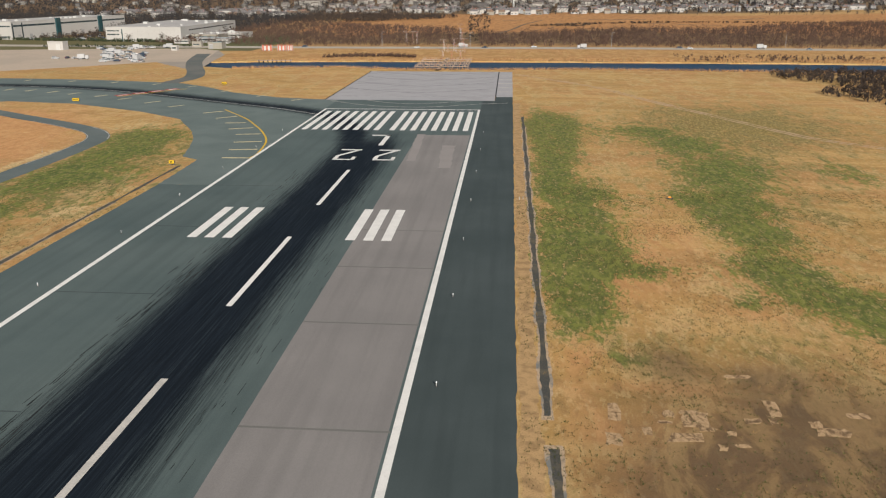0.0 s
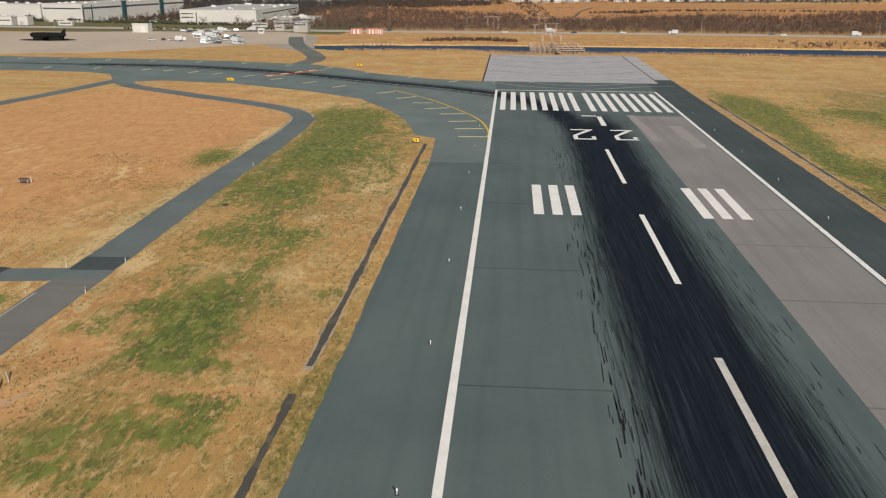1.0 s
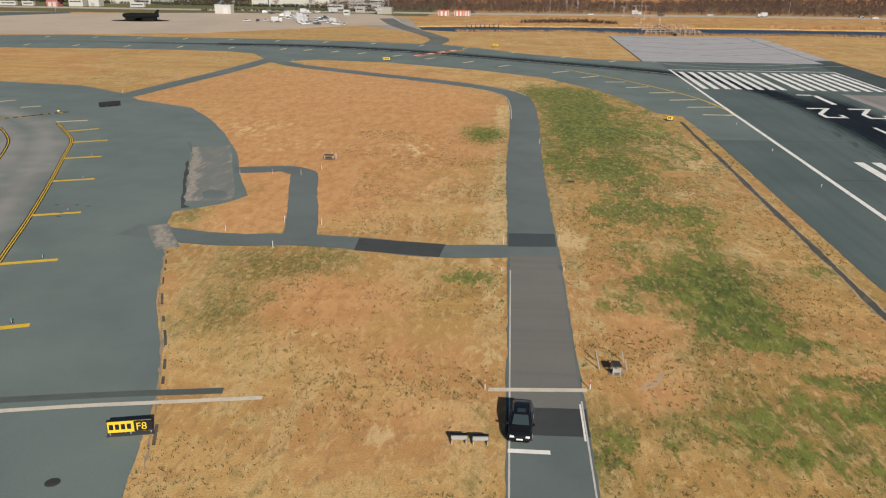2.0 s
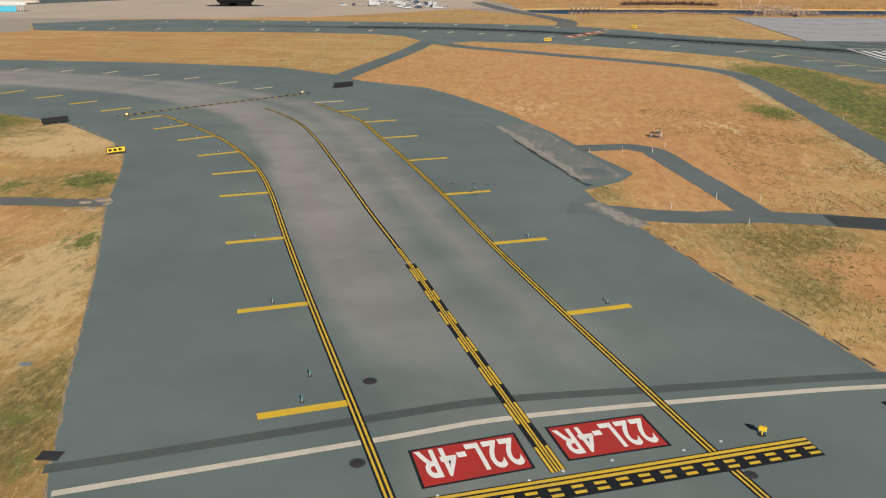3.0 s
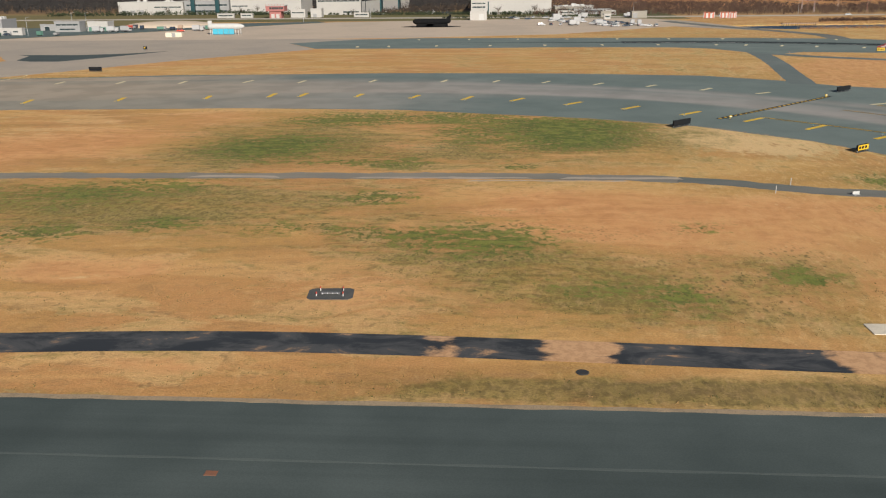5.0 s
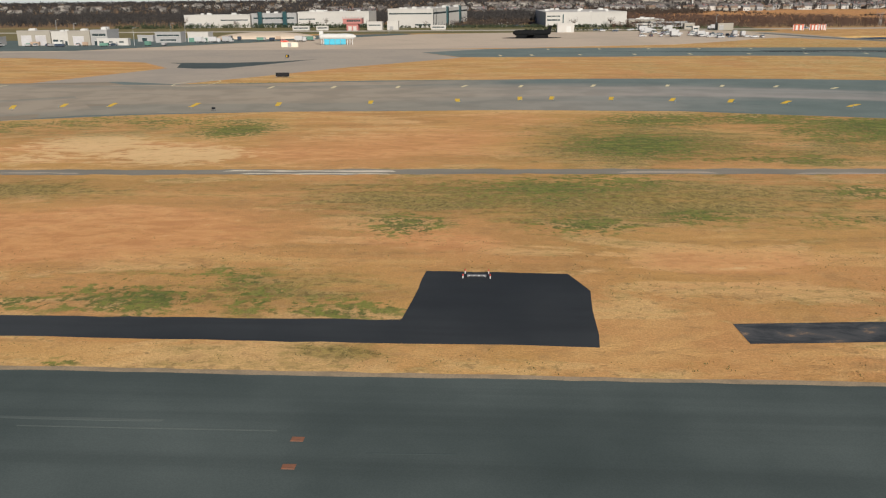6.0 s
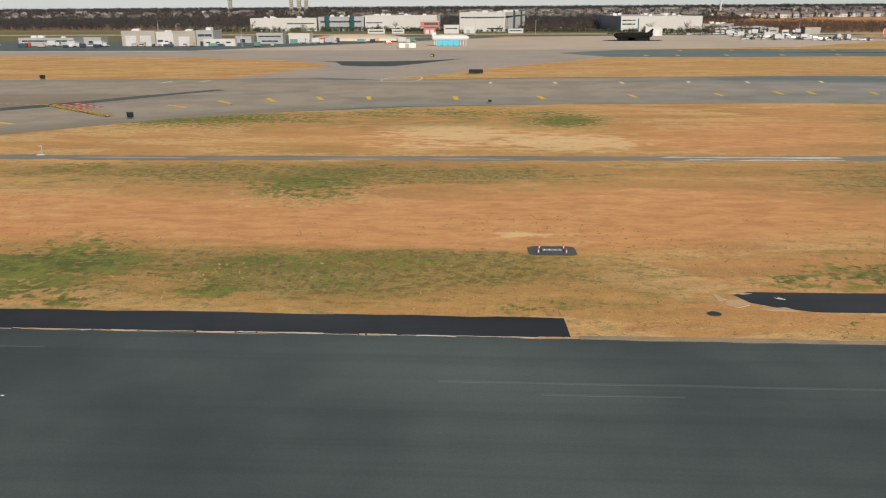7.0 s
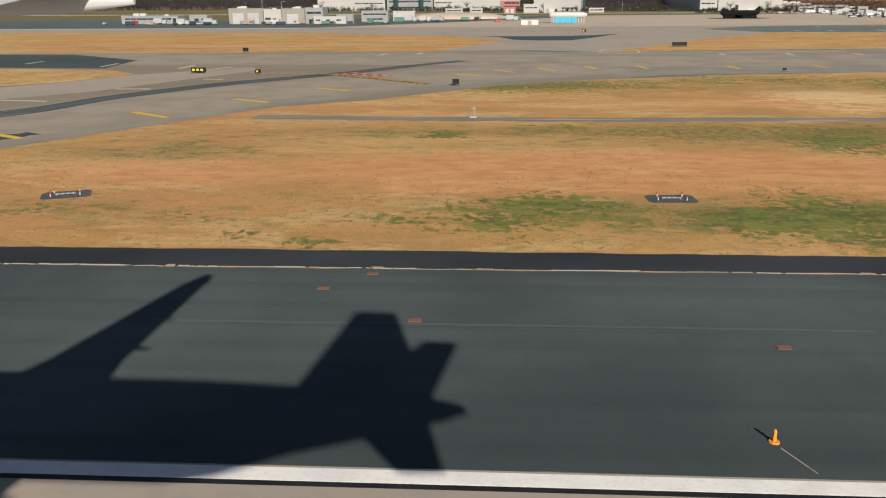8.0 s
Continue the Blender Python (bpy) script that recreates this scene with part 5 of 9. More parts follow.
for k, y in enumerate((-132, -168, -206, -244, -290)):
    sheet("runway_seam", [(-30, y - 0.2), (-13, y - 0.14), (-13, y + 0.12), (-30, y + 0.1)], 0.047, SHOULDER, None, "faint tar seam across the runway", "seam", "structure")

# skid streaks at the rims of the touchdown zone
streaks = thing("skid_mark", 0, 0, 0, 0, "short black skid streaks beside the touchdown zone", "skid mark", "", "structure")
rs = random.Random(11)
for k in range(290):
    side = rs.random()
    y = rs.uniform(-300, -118)
    x = rs.gauss(-12.4, 1.2) if side < 0.6 else rs.gauss(8.6, 1.5)
    w, ln = rs.uniform(0.03, 0.1) * (1.0 if side < 0.6 else 0.6), rs.uniform(1.0, 5.0)
    if -183 < y < -150:
        continue
    lean = rs.uniform(-0.03, 0.05) * ln
    part("streak", poly_bm([(x - w, y), (x + w, y + 0.3), (x + w + lean, y + ln), (x - w * 0.3 + lean, y + ln + 0.4)], 0.062), BLACK, streaks)

for k, (x, y) in enumerate(((-163.3, -198.8), (-162, -198.4), (-160, -198.5), (-157.9, -199), (-161.5, -203.2), (-160.3, -203.1), (-159.7, -204.9))):
    sheet("tyre_scrap", [(x - 0.4, y), (x + 0.2, y - 0.12), (x + 0.45, y + 0.1), (x - 0.1, y + 0.22)], 0.044, RUST if k % 3 == 1 else BLACK, None, "small dark scuff beside a yellow bar", "scuff", "structure")
# ---- landing runway edge line ----
landing_paint = thing("landing_runway_marking", 0, 0, 0, 0, "broad white painted edge line of the landing runway", "marking", "", "structure")
part("edge_line", box_bm(-900, -234, -299.25, -298.35, 0.036, 0.046), WHITE, landing_paint)
part("edge_joint", box_bm(-900, -234, -299.6, -299.28, 0.034, 0.042), BLACK, landing_paint)

# ---- taxiway markings ----
near_paint = thing("taxiway_marking", 0, 0, 0, 0, "yellow taxiway centre line, edge lines and shoulder bars", "marking", "", "structure")
EDGE_L = smooth_line([(-158.3, -289), (-162.4, -278.3), (-166.7, -267.3), (-174.9, -246.5), (-182.7, -226.2), (-190.3, -205.8), (-195.9, -192.8), (-203, -179.9), (-210.9, -168.3), (-219.9, -157.9), (-230.2, -147.3)], 1.5)
EDGE_R = smooth_line([(-133, -287), (-137.2, -276.4), (-139.5, -271), (-144.5, -258.2), (-148.8, -247.2), (-156.6, -226.5), (-163.7, -206.4), (-172.1, -184.3), (-179.2, -166.5), (-185.8, -150.1), (-191.8, -140.9), (-200, -129.5)], 1.5)
CENTRE = smooth_line([(-150.9, -274.4), (-154.0, -266.2), (-157.1, -258), (-161.4, -246.6), (-165.4, -235.8), (-173.6, -215), (-183, -190.2), (-191.6, -168.2), (-198.4, -153.4), (-204.4, -144.2), (-210.3, -136.8)], 1.0)
for line in (EDGE_L, EDGE_R):
    part("black_border", ribbon_bm(line, -0.46, 0.46, 0.034), BLACK, near_paint)
    part("edge_line", ribbon_bm(line, -0.28, -0.1, 0.04), YELLOW, near_paint)
    part("edge_line", ribbon_bm(line, 0.1, 0.28, 0.04), YELLOW, near_paint)
cut = [i for i, q in enumerate(CENTRE) if q[1] < -233][-1]
part("black_border", ribbon_bm(CENTRE[:cut], -0.62, 0.62, 0.034), BLACK, near_paint)
part("black_border", ribbon_bm(CENTRE[cut:], -0.36, 0.36, 0.034), BLACK, near_paint)
for o in (-0.2, 0.05):
    part("centre_line", ribbon_bm(CENTRE[:cut + 6], o, o + 0.15, 0.04), YELLOW, near_paint)
part("centre_line", ribbon_bm(CENTRE[cut + 5:], -0.1, 0.1, 0.04), YELLOW, near_paint)
for i in range(0, cut - 3, 6):
    for o in (-0.54, 0.32):
        part("centre_dash", ribbon_bm(CENTRE[i:i + 4], o, o + 0.22, 0.04), YELLOW, near_paint)


def bars(rows, parent, mat, width=0.5, z=0.042):
    for ax, ay, bx, by in rows:
        part("shoulder_bar", ribbon_bm([(ax, ay), (bx, by)], -width, width, z), mat, parent)


def bars_off(line, at, length, parent, mat, side, width=0.5, gap=0.35):
    """Bars square to a line at given points along it."""
    ln, nr = np.array(line), normals2(line)
    for x, y in at:
        i = int(np.argmin(np.hypot(ln[:, 0] - x, ln[:, 1] - y)))
        a, b = ln[i] + nr[i] * gap * side, ln[i] + nr[i] * length * side
        part("shoulder_bar", ribbon_bm([a, b], -width, width, 0.042), mat, parent)


BAR_L = [(-167.2, -266.6), (-175, -246.6), (-182.7, -225.9), (-190.5, -205.5), (-196.2, -192.6), (-203.2, -179.5), (-211.5, -167.1), (-220.4, -157.2), (-230.1, -147.9)]
BAR_R = [(-148.5, -247.1), (-156.7, -226.1), (-164.5, -205), (-172.5, -184.4), (-179.2, -166), (-185.6, -151.4), (-192.2, -140.2)]
bars_off(EDGE_L, BAR_L, 7.5, near_paint, YELLOW, 1)
bars_off(EDGE_R, BAR_R, 7.4, near_paint, YELLOW, -1)
bars([(-241.3, -138.7, -246.3, -143.5), (-253.2, -130.5, -257.8, -135.5), (-265.6, -123.4, -270, -128.2), (-279.2, -116.5, -282.7, -122.2), (-292, -112.9, -294.4, -119.8), (-305.7, -110.5, -307.6, -116.8), (-320.8, -107.6, -321.8, -114.3),
      (-335.8, -106.2, -336.5, -113.2), (-344.2, -106.6, -344.3, -114), (-360.2, -110.8, -359.7, -117), (-381.8, -114.3, -381, -121), (-404.4, -117.8, -403.2, -125), (-424.8, -118.5, -424, -126.8), (-446.3, -118.4, -444.8, -126)], near_paint, YELLOW, 0.6)
bars([(-458.6, -119.6, -456.4, -126.5), (-470.4, -123, -466.8, -130.6), (-480.8, -128.5, -475.8, -135), (-489.5, -138, -483.4, -142.8), (-514.1, -166.7, -507.5, -170.4), (-525.4, -183.2, -518.3, -187.7), (-536.5, -199.4, -528.8, -205.3), (-547, -220, -541, -223.7)], near_paint, YELLOW, 0.6)
bars([(-200.9, -128.5, -194.3, -125.6), (-216.9, -106.5, -221, -109.4), (-229.2, -97.6, -233.1, -102.1), (-242.5, -90.3, -245.7, -94.2), (-256.3, -85.5, -259.4, -89.6), (-270.9, -80.4, -273.2, -85), (-285.5, -78.3, -287.2, -83), (-300.7, -76.8, -302.1, -82),
      (-321.8, -76, -323.1, -82), (-342.9, -77, -343.7, -83), (-359, -76, -360.3, -82), (-378.9, -78, -378.9, -84), (-397.8, -78, -397.8, -84), (-416.3, -78, -416.3, -84), (-501.8, -72, -503, -78), (-512.4, -75, -513.5, -81)], near_paint, PALEYELLOW, 0.5)
bars([(-603.1, -100.9, -603.2, -110), (-578.8, -108.8, -578.9, -118.8), (-556.3, -114.4, -557.1, -123.9), (-545, -119.5, -548.8, -127.1), (-538, -149.6, -542.3, -149.5), (-546.5, -167.6, -553.5, -167.6), (-557.1, -186.4, -566.3, -184.9)], near_paint, PALEYELLOW, 0.5)
loop = smooth_line([(-449.5, -69), (-447, -61), (-444, -57.5), (-439, -59), (-437.4, -66), (-439, -75), (-444, -77.5), (-448.4, -75), (-449.5, -69)], 1.0)
part("loop_line", ribbon_bm(loop, -0.22, 0.22, 0.036), PALEYELLOW, near_paint, "faded pale loop line")
# intermediate holding line
for k in range(24):
    t0, t1 = k / 24, (k + 0.55) / 24
    a, b = Vector((-239.7, -148.8)), Vector((-205.2, -114.7))
    part("holding_dash", ribbon_bm([a.lerp(b, t0), a.lerp(b, t1)], -0.26, 0.26, 0.046), YELLOW, near_paint)
part("black_border", ribbon_bm([(-240, -149.1), (-204.9, -114.4)], -0.6, 0.6, 0.038), BLACK, near_paint)

# hold-short line of the crossing runway
hold = thing("holding_position_marking", 0, 0, 0, 0, "yellow and black runway holding position lines on asphalt", "marking", "", "structure")
HD = (Vector((-131.9, -269.4)) - Vector((-160.5, -279.3))).normalized()
HN = Vector((HD.y, -HD.x))
H0, H1 = Vector((-170, -282.6)), Vector((-131.9, -269.4))
mid = (H0 + H1) / 2


def strip(a, b, o0, o1, z, mat, parent, name):
    return part(name, poly_bm([a + HN * o0, b + HN * o0, b + HN * o1, a + HN * o1], z), mat, parent)


strip(H0, H1, -0.95, 1.55, 0.044, BLACK, hold, "black_border")
strip(H0, H1, -0.83, -0.5, 0.05, YELLOW, hold, "solid_line")
strip(H0, H1, -0.32, 0.01, 0.05, YELLOW, hold, "solid_line")
n_dash = 24
for k in range(n_dash):
    a, b = H0.lerp(H1, (k + 0.42) / n_dash), H0.lerp(H1, (k + 0.95) / n_dash)
    strip(a, b, 0.28, 0.6, 0.05, YELLOW, hold, "dash")
    strip(a, b, 0.92, 1.24, 0.05, YELLOW, hold, "dash")
SPOT = [(-163, -279), (-159.2, -277.8), (-153, -275.6), (-150.6, -274.3), (-147, -272.7), (-141.6, -271), (-138.6, -269.6)]
for x, y in SPOT:
    lamp = thing("in_pavement_light", x, y, 0.03, 0, "small pale flush light in the asphalt", "light", "stop bar lights", "")
    part("rim", tube_bm((0, 0, 0), (0, 0, 0.012), 0.2, 0.2, 10), STEEL, lamp)
    part("lens", tube_bm((0, 0, 0.01), (0, 0, 0.03), 0.11, 0.09, 10), LENS, lamp)


def painted_sign(corner, along, up, label):
    """Red surface sign with white lettering; corner: where its text begins (bottom left as it is read)."""
    s = thing("surface_sign", 0, 0, 0, 0, label, "marking", "painted surface signs", "structure")
    c, u, v = Vector(corner), Vector(along), Vector(up)
    un, vn = u.normalized(), v.normalized()
    part("black_border", poly_bm([c, c + u, c + u + v, c + v], 0.044), BLACK, s)
    part("red_field", poly_bm([c + un * 0.22 + vn * 0.2, c + u - un * 0.22 + vn * 0.2, c + u + v - un * 0.22 - vn * 0.2, c + v + un * 0.22 - vn * 0.2], 0.05), RED, s)
    cu = bpy.data.curves.new("lettering", "FONT")
    cu.body, cu.size, cu.space_character = "22L-4R", 1.0, 1.08
    cu.align_x, cu.align_y = "LEFT", "BOTTOM_BASELINE"
    cu.materials.append(WHITE)
    t = new("lettering", cu)
    t.parent = s
    w, h = u.length, v.length
    base = c + un * (0.055 * w) + vn * (0.14 * h)
    cu.offset = 0.022
    bpy.context.view_layer.update()
    sx, sy = 0.90 * w / t.dimensions.x, 0.74 * h / t.dimensions.y
    t.matrix_basis = Matrix(((un.x * sx, vn.x * sy, 0, base.x), (un.y * sx, vn.y * sy, 0, base.y), (0, 0, 1, 0.056), (0, 0, 0, 1)))
    return s


painted_sign((-154.0, -269.6), (-7.8, -3.05), (1.5, -4.55), "red painted surface sign with white runway lettering")
painted_sign((-143.9, -266.1), (-7.8, -2.6), (1.55, -4.4), "red painted surface sign with white runway lettering")
cross_paint = thing("road_crossing_line", 0, 0, 0, 0, "pale tan line with a dark band across the taxiway", "marking", "", "structure")
XL = smooth_line([(-185.2, -279.6), (-163.8, -271.2), (-155.3, -267.8), (-142.6, -264.4), (-129, -261.2), (-122.7, -260), (-112, -258)], 2)
XD = smooth_line([(-187.2, -276.9), (-182, -275), (-164.2, -268), (-155.4, -264.8), (-142.2, -262), (-127.3, -258.9), (-116, -257)], 2)
part("pale_line", ribbon_bm(XL, -0.34, 0.34, 0.0315), SLAB, cross_paint)
part("dark_band", ribbon_bm(XD, -0.6, 0.55, 0.0285), BAND, cross_paint, "faint dark greenish band")

# far taxiway
far_paint = thing("far_taxiway_marking", 0, 0, 0, 0, "faded yellow bars and centre line of the far taxiway", "marking", "", "structure")
part("centre_line", ribbon_bm(LEAD[: int(len(LEAD) * 0.66)], -2.9, -2.4, 0.046), OLDWHITE, far_paint)
worn_ribbon("taxiway_rubber", LEAD[: int(len(LEAD) * 0.78)], (-9, -5, -2, 0, 2, 6, 11), 0.03, TAXI, "rubber", lambda k, x, y: (0, 0.55, 0.85, 0.9, 0.8, 0.45, 0)[k], "black tyre rubber along the taxiway curve", "taxiway")
worn_ribbon("taxiway_rubber_west", smooth_line([(-230, 72), (-270, 74), (-310, 75), (-345, 72)], 3), (-6, -2, 0, 2, 6), 0.029, TAXI, "rubber", lambda k, x, y: (0, 0.5, 0.75, 0.5, 0)[k] * min(1.0, max(0.2, (x + 350) / 110)), "grey tyre rubber along the taxiway", "taxiway")
CURB = smooth_line([(-30.7, -99), (-30.5, -91), (-33.6, -72), (-40, -54.5), (-47, -40), (-54, -27), (-69, -5)], 1.5)
part("edge_line", ribbon_bm(CURB, -0.3, 0.3, 0.044), YELLOW, far_paint)
bars([(-30.5, -98.8, -38.6, -98.9), (-32.2, -85.8, -40.4, -87), (-34.8, -72.8, -43, -74.8), (-39, -59.4, -46.8, -60.8), (-45, -47.3, -52.6, -50.5), (-51, -36.8, -58, -37.8), (-58.6, -22, -65, -27.5), (-68.2, -9.2, -74.2, -15), (-89.9, 6.6, -94.1, 0.6), (-104.4, 17.7, -108.5, 11.3)], far_paint, PALEYELLOW, 0.55)
SOUTH = smooth_line([(-104.4, 17.7), (-121, 28), (-136, 37), (-152.5, 44.5), (-165.3, 49.5), (-179, 54.7), (-191.4, 57.7), (-216.3, 60), (-240.6, 60), (-265.8, 60.5), (-290, 60), (-314, 60), (-345, 58), (-366, 55)], 1.0)
bars_off(SOUTH, [(-121, 28), (-136, 37), (-152.5, 44.5), (-165.3, 49.5), (-179, 54.7), (-191.4, 57.7), (-216.3, 60), (-240.6, 60), (-265.8, 60.5), (-290, 60), (-314, 60), (-335, 59), (-350, 57.5)], 7, far_paint, PALEYELLOW, 1, 0.6)
NORTH = smooth_line([(-50, 23), (-68.7, 35.8), (-90, 52), (-112, 68), (-140, 79), (-175, 86), (-210, 90), (-260, 93), (-320, 94), (-350, 90)], 1.0)
bars_off(NORTH, [(-50, 23), (-68.7, 35.8), (-90, 52), (-112, 68), (-133, 77), (-157, 83), (-181, 87), (-205, 89.5), (-229, 91.5), (-253, 93), (-277, 93.5), (-301, 94), (-325, 94)], 6, far_paint, PALEYELLOW, -1, 0.55)


def far_hold(name, a, b, label):
    s = thing(name, 0, 0, 0, 0, label, "marking", "far holding positions", "structure")
    a, b = Vector(a), Vector(b)
    n = (b - a).normalized().orthogonal()
    d = b - a
    for k in range(4):
        c0, c1 = a + d * (0.04 + 0.24 * k), a + d * (0.04 + 0.24 * k + 0.18)
        part("red_field", poly_bm([c0 + n * 1.2, c1 + n * 1.2, c1 + n * 5.2, c0 + n * 5.2], 0.044), RED, s)
        e0, e1 = c0.lerp(c1, 0.15), c0.lerp(c1, 0.85)
        part("lettering_bar", poly_bm([e0 + n * 2.4, e1 + n * 2.4, e1 + n * 3.8, e0 + n * 3.8], 0.05), WHITE, s)
    for o in (-0.5, 0.4):
        part("solid_line", poly_bm([a + n * o, b + n * o, b + n * (o + 0.45), a + n * (o + 0.45)], 0.046), YELLOW, s)
    return s


far_hold("far_holding_position", (-129, 31), (-110, 62), "far runway holding position with red surface markings")
west_hold = thing("west_holding_position", 0, 0, 0, 0, "runway holding position with red surface markings and yellow lines", "marking", "far holding positions", "structure")
wa, wd = Vector((-516.6, -138.4)), Vector((23.4, -20.0)).normalized()
wn_ = Vector((-wd.y, wd.x))
for k in range(4):
    for row in range(2):
        c0 = wa + wd * (0.2 + 3.4 * k) + wn_ * (1.2 + 3.0 * row)
        part("red_field", poly_bm([c0, c0 + wd * 2.6, c0 + wd * 2.6 + wn_ * 2.3, c0 + wn_ * 2.3], 0.044), RED, west_hold)
        part("lettering_bar", poly_bm([c0 + wd * 0.5 + wn_ * 0.7, c0 + wd * 2.1 + wn_ * 0.7, c0 + wd * 2.1 + wn_ * 1.5, c0 + wd * 0.5 + wn_ * 1.5], 0.05), OLDWHITE, west_hold)
part("black_border", poly_bm([wa - wn_ * 1.6, wa + wd * 31 - wn_ * 1.6, wa + wd * 31 + wn_ * 0.9, wa + wn_ * 0.9], 0.04), BLACK, west_hold)
for o in (0.35, -0.35):
    part("solid_line", poly_bm([wa + wn_ * o, wa + wd * 31 + wn_ * o, wa + wd * 31 + wn_ * (o + 0.36), wa + wn_ * (o + 0.36)], 0.046), YELLOW, west_hold)
for k in range(15):
    c0 = wa + wd * (2.05 * k)
    for o in (-0.85, -1.4):
        part("dash", poly_bm([c0 + wn_ * o, c0 + wd * 1.1 + wn_ * o, c0 + wd * 1.1 + wn_ * (o + 0.34), c0 + wn_ * (o + 0.34)], 0.046), YELLOW, west_hold)
for k in range(12):
    x0 = -541 + k * 2.4
    part("holding_dash", poly_bm([(x0, -134.5 - 0.11 * k * 2.4), (x0 + 1.5, -134.6 - 0.11 * k * 2.4), (x0 + 1.5, -135.2 - 0.11 * k * 2.4), (x0, -135.1 - 0.11 * k * 2.4)], 0.046), YELLOW, near_paint)

# service road paint
road_paint = thing("road_marking", 0, 0, 0, 0, "white edge lines and stop lines of the service road", "marking", "", "structure")
part("edge_line", box_bm(-89.35, -89.2, -430, -222, 0.026, 0.032), OLDWHITE, road_paint)
part("edge_line", box_bm(-82.75, -82.6, -430, -256, 0.026, 0.032), OLDWHITE, road_paint)
bend = [q for q in R1 if -112 < q[1] < -33]
part("edge_line", ribbon_bm(bend, 3.15, 3.35, 0.028), OLDWHITE, road_paint)
part("edge_line", ribbon_bm([q for q in R1 if -74 < q[1] < -50], -3.35, -3.15, 0.028), OLDWHITE, road_paint)
part("stop_line", poly_bm([(-91.3, -254.9), (-82.0, -254.2), (-82.0, -253.5), (-91.3, -254.2)], 0.034), SLAB, road_paint, "pale tan stop band across the road")
part("stop_line", poly_bm([(-89.4, -265.1), (-85.9, -265.1), (-85.9, -264.5), (-89.4, -264.5)], 0.034), WHITE, road_paint)
part("edge_line", box_bm(-82.95, -82.78, -262.8, -256.6, 0.028, 0.034), WHITE, road_paint)


# ---- vegetation ----
def scatter(poly, n, seed):
    g = np.random.default_rng(seed)
    p = np.array(poly, float)
    lo, hi = p.min(0), p.max(0)
    out = np.zeros((0, 2))
    while len(out) < n:
        q = g.uniform(lo, hi, (n * 2, 2))
        out = np.vstack([out, q[inside(q[:, 0], q[:, 1], poly)]])
    return out[:n], g


def plants(name, poly, n, h0, h1, k, size, mat, label, category, seed, skip=None):
    """Bare shrubs or trees: a thin stem each and a crown of many small twig clumps with gaps."""
    xy, g = scatter(poly, n, seed)
    if skip is not None:
        xy = xy[~skip(xy[:, 0], xy[:, 1])]
    n = len(xy)
    h = g.uniform(h0, h1, n) * g.uniform(0.75, 1.15, n)
    base = np.where(xy[:, 1] > 1500, np.clip((xy[:, 1] - 1500) / 3500, 0, 1) * 10, 0.0)
    u = g.normal(size=(n, k, 3))
    u /= np.linalg.norm(u, axis=2)[:, :, None]
    rad = g.uniform(0.25, 1.0, (n, k, 1)) ** 0.5
    c = u * rad * np.stack([h * 0.42, h * 0.42, h * 0.42], 1)[:, None, :]
    c[:, :, 2] += (h * 0.58)[:, None]
    c[:, :, 0] += xy[:, 0][:, None]
    c[:, :, 1] += xy[:, 1][:, None]
    c[:, :, 2] = np.maximum(c[:, :, 2], 0.1) + base[:, None]
    s = size * g.uniform(0.5, 1.3, (n, k, 1, 1))
    tri = c[:, :, None, :] + g.normal(size=(n, k, 3, 3)) * s * 0.55
    tri = tri.reshape(-1, 3, 3)
    tri[:, :, 2] = np.maximum(tri[:, :, 2], 0.0)
    w = h * 0.03 + 0.05
    stem = np.zeros((n, 3, 3))
    stem[:, 0] = np.stack([xy[:, 0] - w, xy[:, 1], base], 1)
    stem[:, 1] = np.stack([xy[:, 0] + w, xy[:, 1], base], 1)
    stem[:, 2] = np.stack([xy[:, 0] + g.normal(size=n) * 0.3, xy[:, 1], base + h * 0.9], 1)
    return soup(name, np.vstack([tri, stem]), mat, label, category)


def corridor(x, y):
    return (np.abs(x - (10 - (y - 350) * 0.045)) < 7 + (y - 350) * 0.01)


plants("brush_belt", [(-260, 366), (-150, 352), (80, 354), (310, 342), (1100, 290), (1100, 860), (505, 790), (365, 718), (257, 607), (185, 628), (110, 580), (30, 512), (-15, 598), (-126, 705), (-208, 774), (-260, 760)], 15000, 3.0, 7.0, 30, 0.62, TWIGS, "dense brown leafless brush beyond the highway", "brush", 1, corridor)
plants("shoreline_brush", [(178, 140), (200, 158), (300, 146), (900, 118), (900, -20), (300, 5), (192, 22), (183, 45), (176, 60), (186, 66), (200, 95), (180, 120)], 8000, 1.6, 4.4, 44, 0.55, DARKTWIGS, "dark leafless thicket at the edge of the field", "brush", 2)
plants("marsh_lane_wood", [(-24, 1100), (8, 1100), (16, 760), (20, 520), (17, 416), (2, 416), (-6, 620), (-18, 900)], 240, 1.2, 3.0, 14, 0.8, DARKTWIGS, "dark line of leafless trees crossing the marsh", "wood", 10)
plants("creek_brush", [(-84, 238), (-60, 246), (-44, 250), (-30, 244), (-18, 240), (-24, 252), (-40, 262), (-62, 258), (-80, 250)], 300, 0.8, 2.8, 30, 0.4, TWIGS, "brown shrubs on the creek bank", "brush", 3)
plants("suburb_trees", [(-900, 950), (-290, 950), (-40, 1190), (760, 1440), (760, 1640), (-40, 1480), (-900, 1320)], 2600, 5, 10, 24, 0.9, DARKTWIGS, "leafless trees between the suburb houses", "wood", 11)
plants("bank_brush", [(150, 222), (900, 196), (900, 240), (150, 262)], 900, 1.0, 3.0, 20, 0.6, TWIGS, "brown shrubs on the far creek bank", "brush", 4)
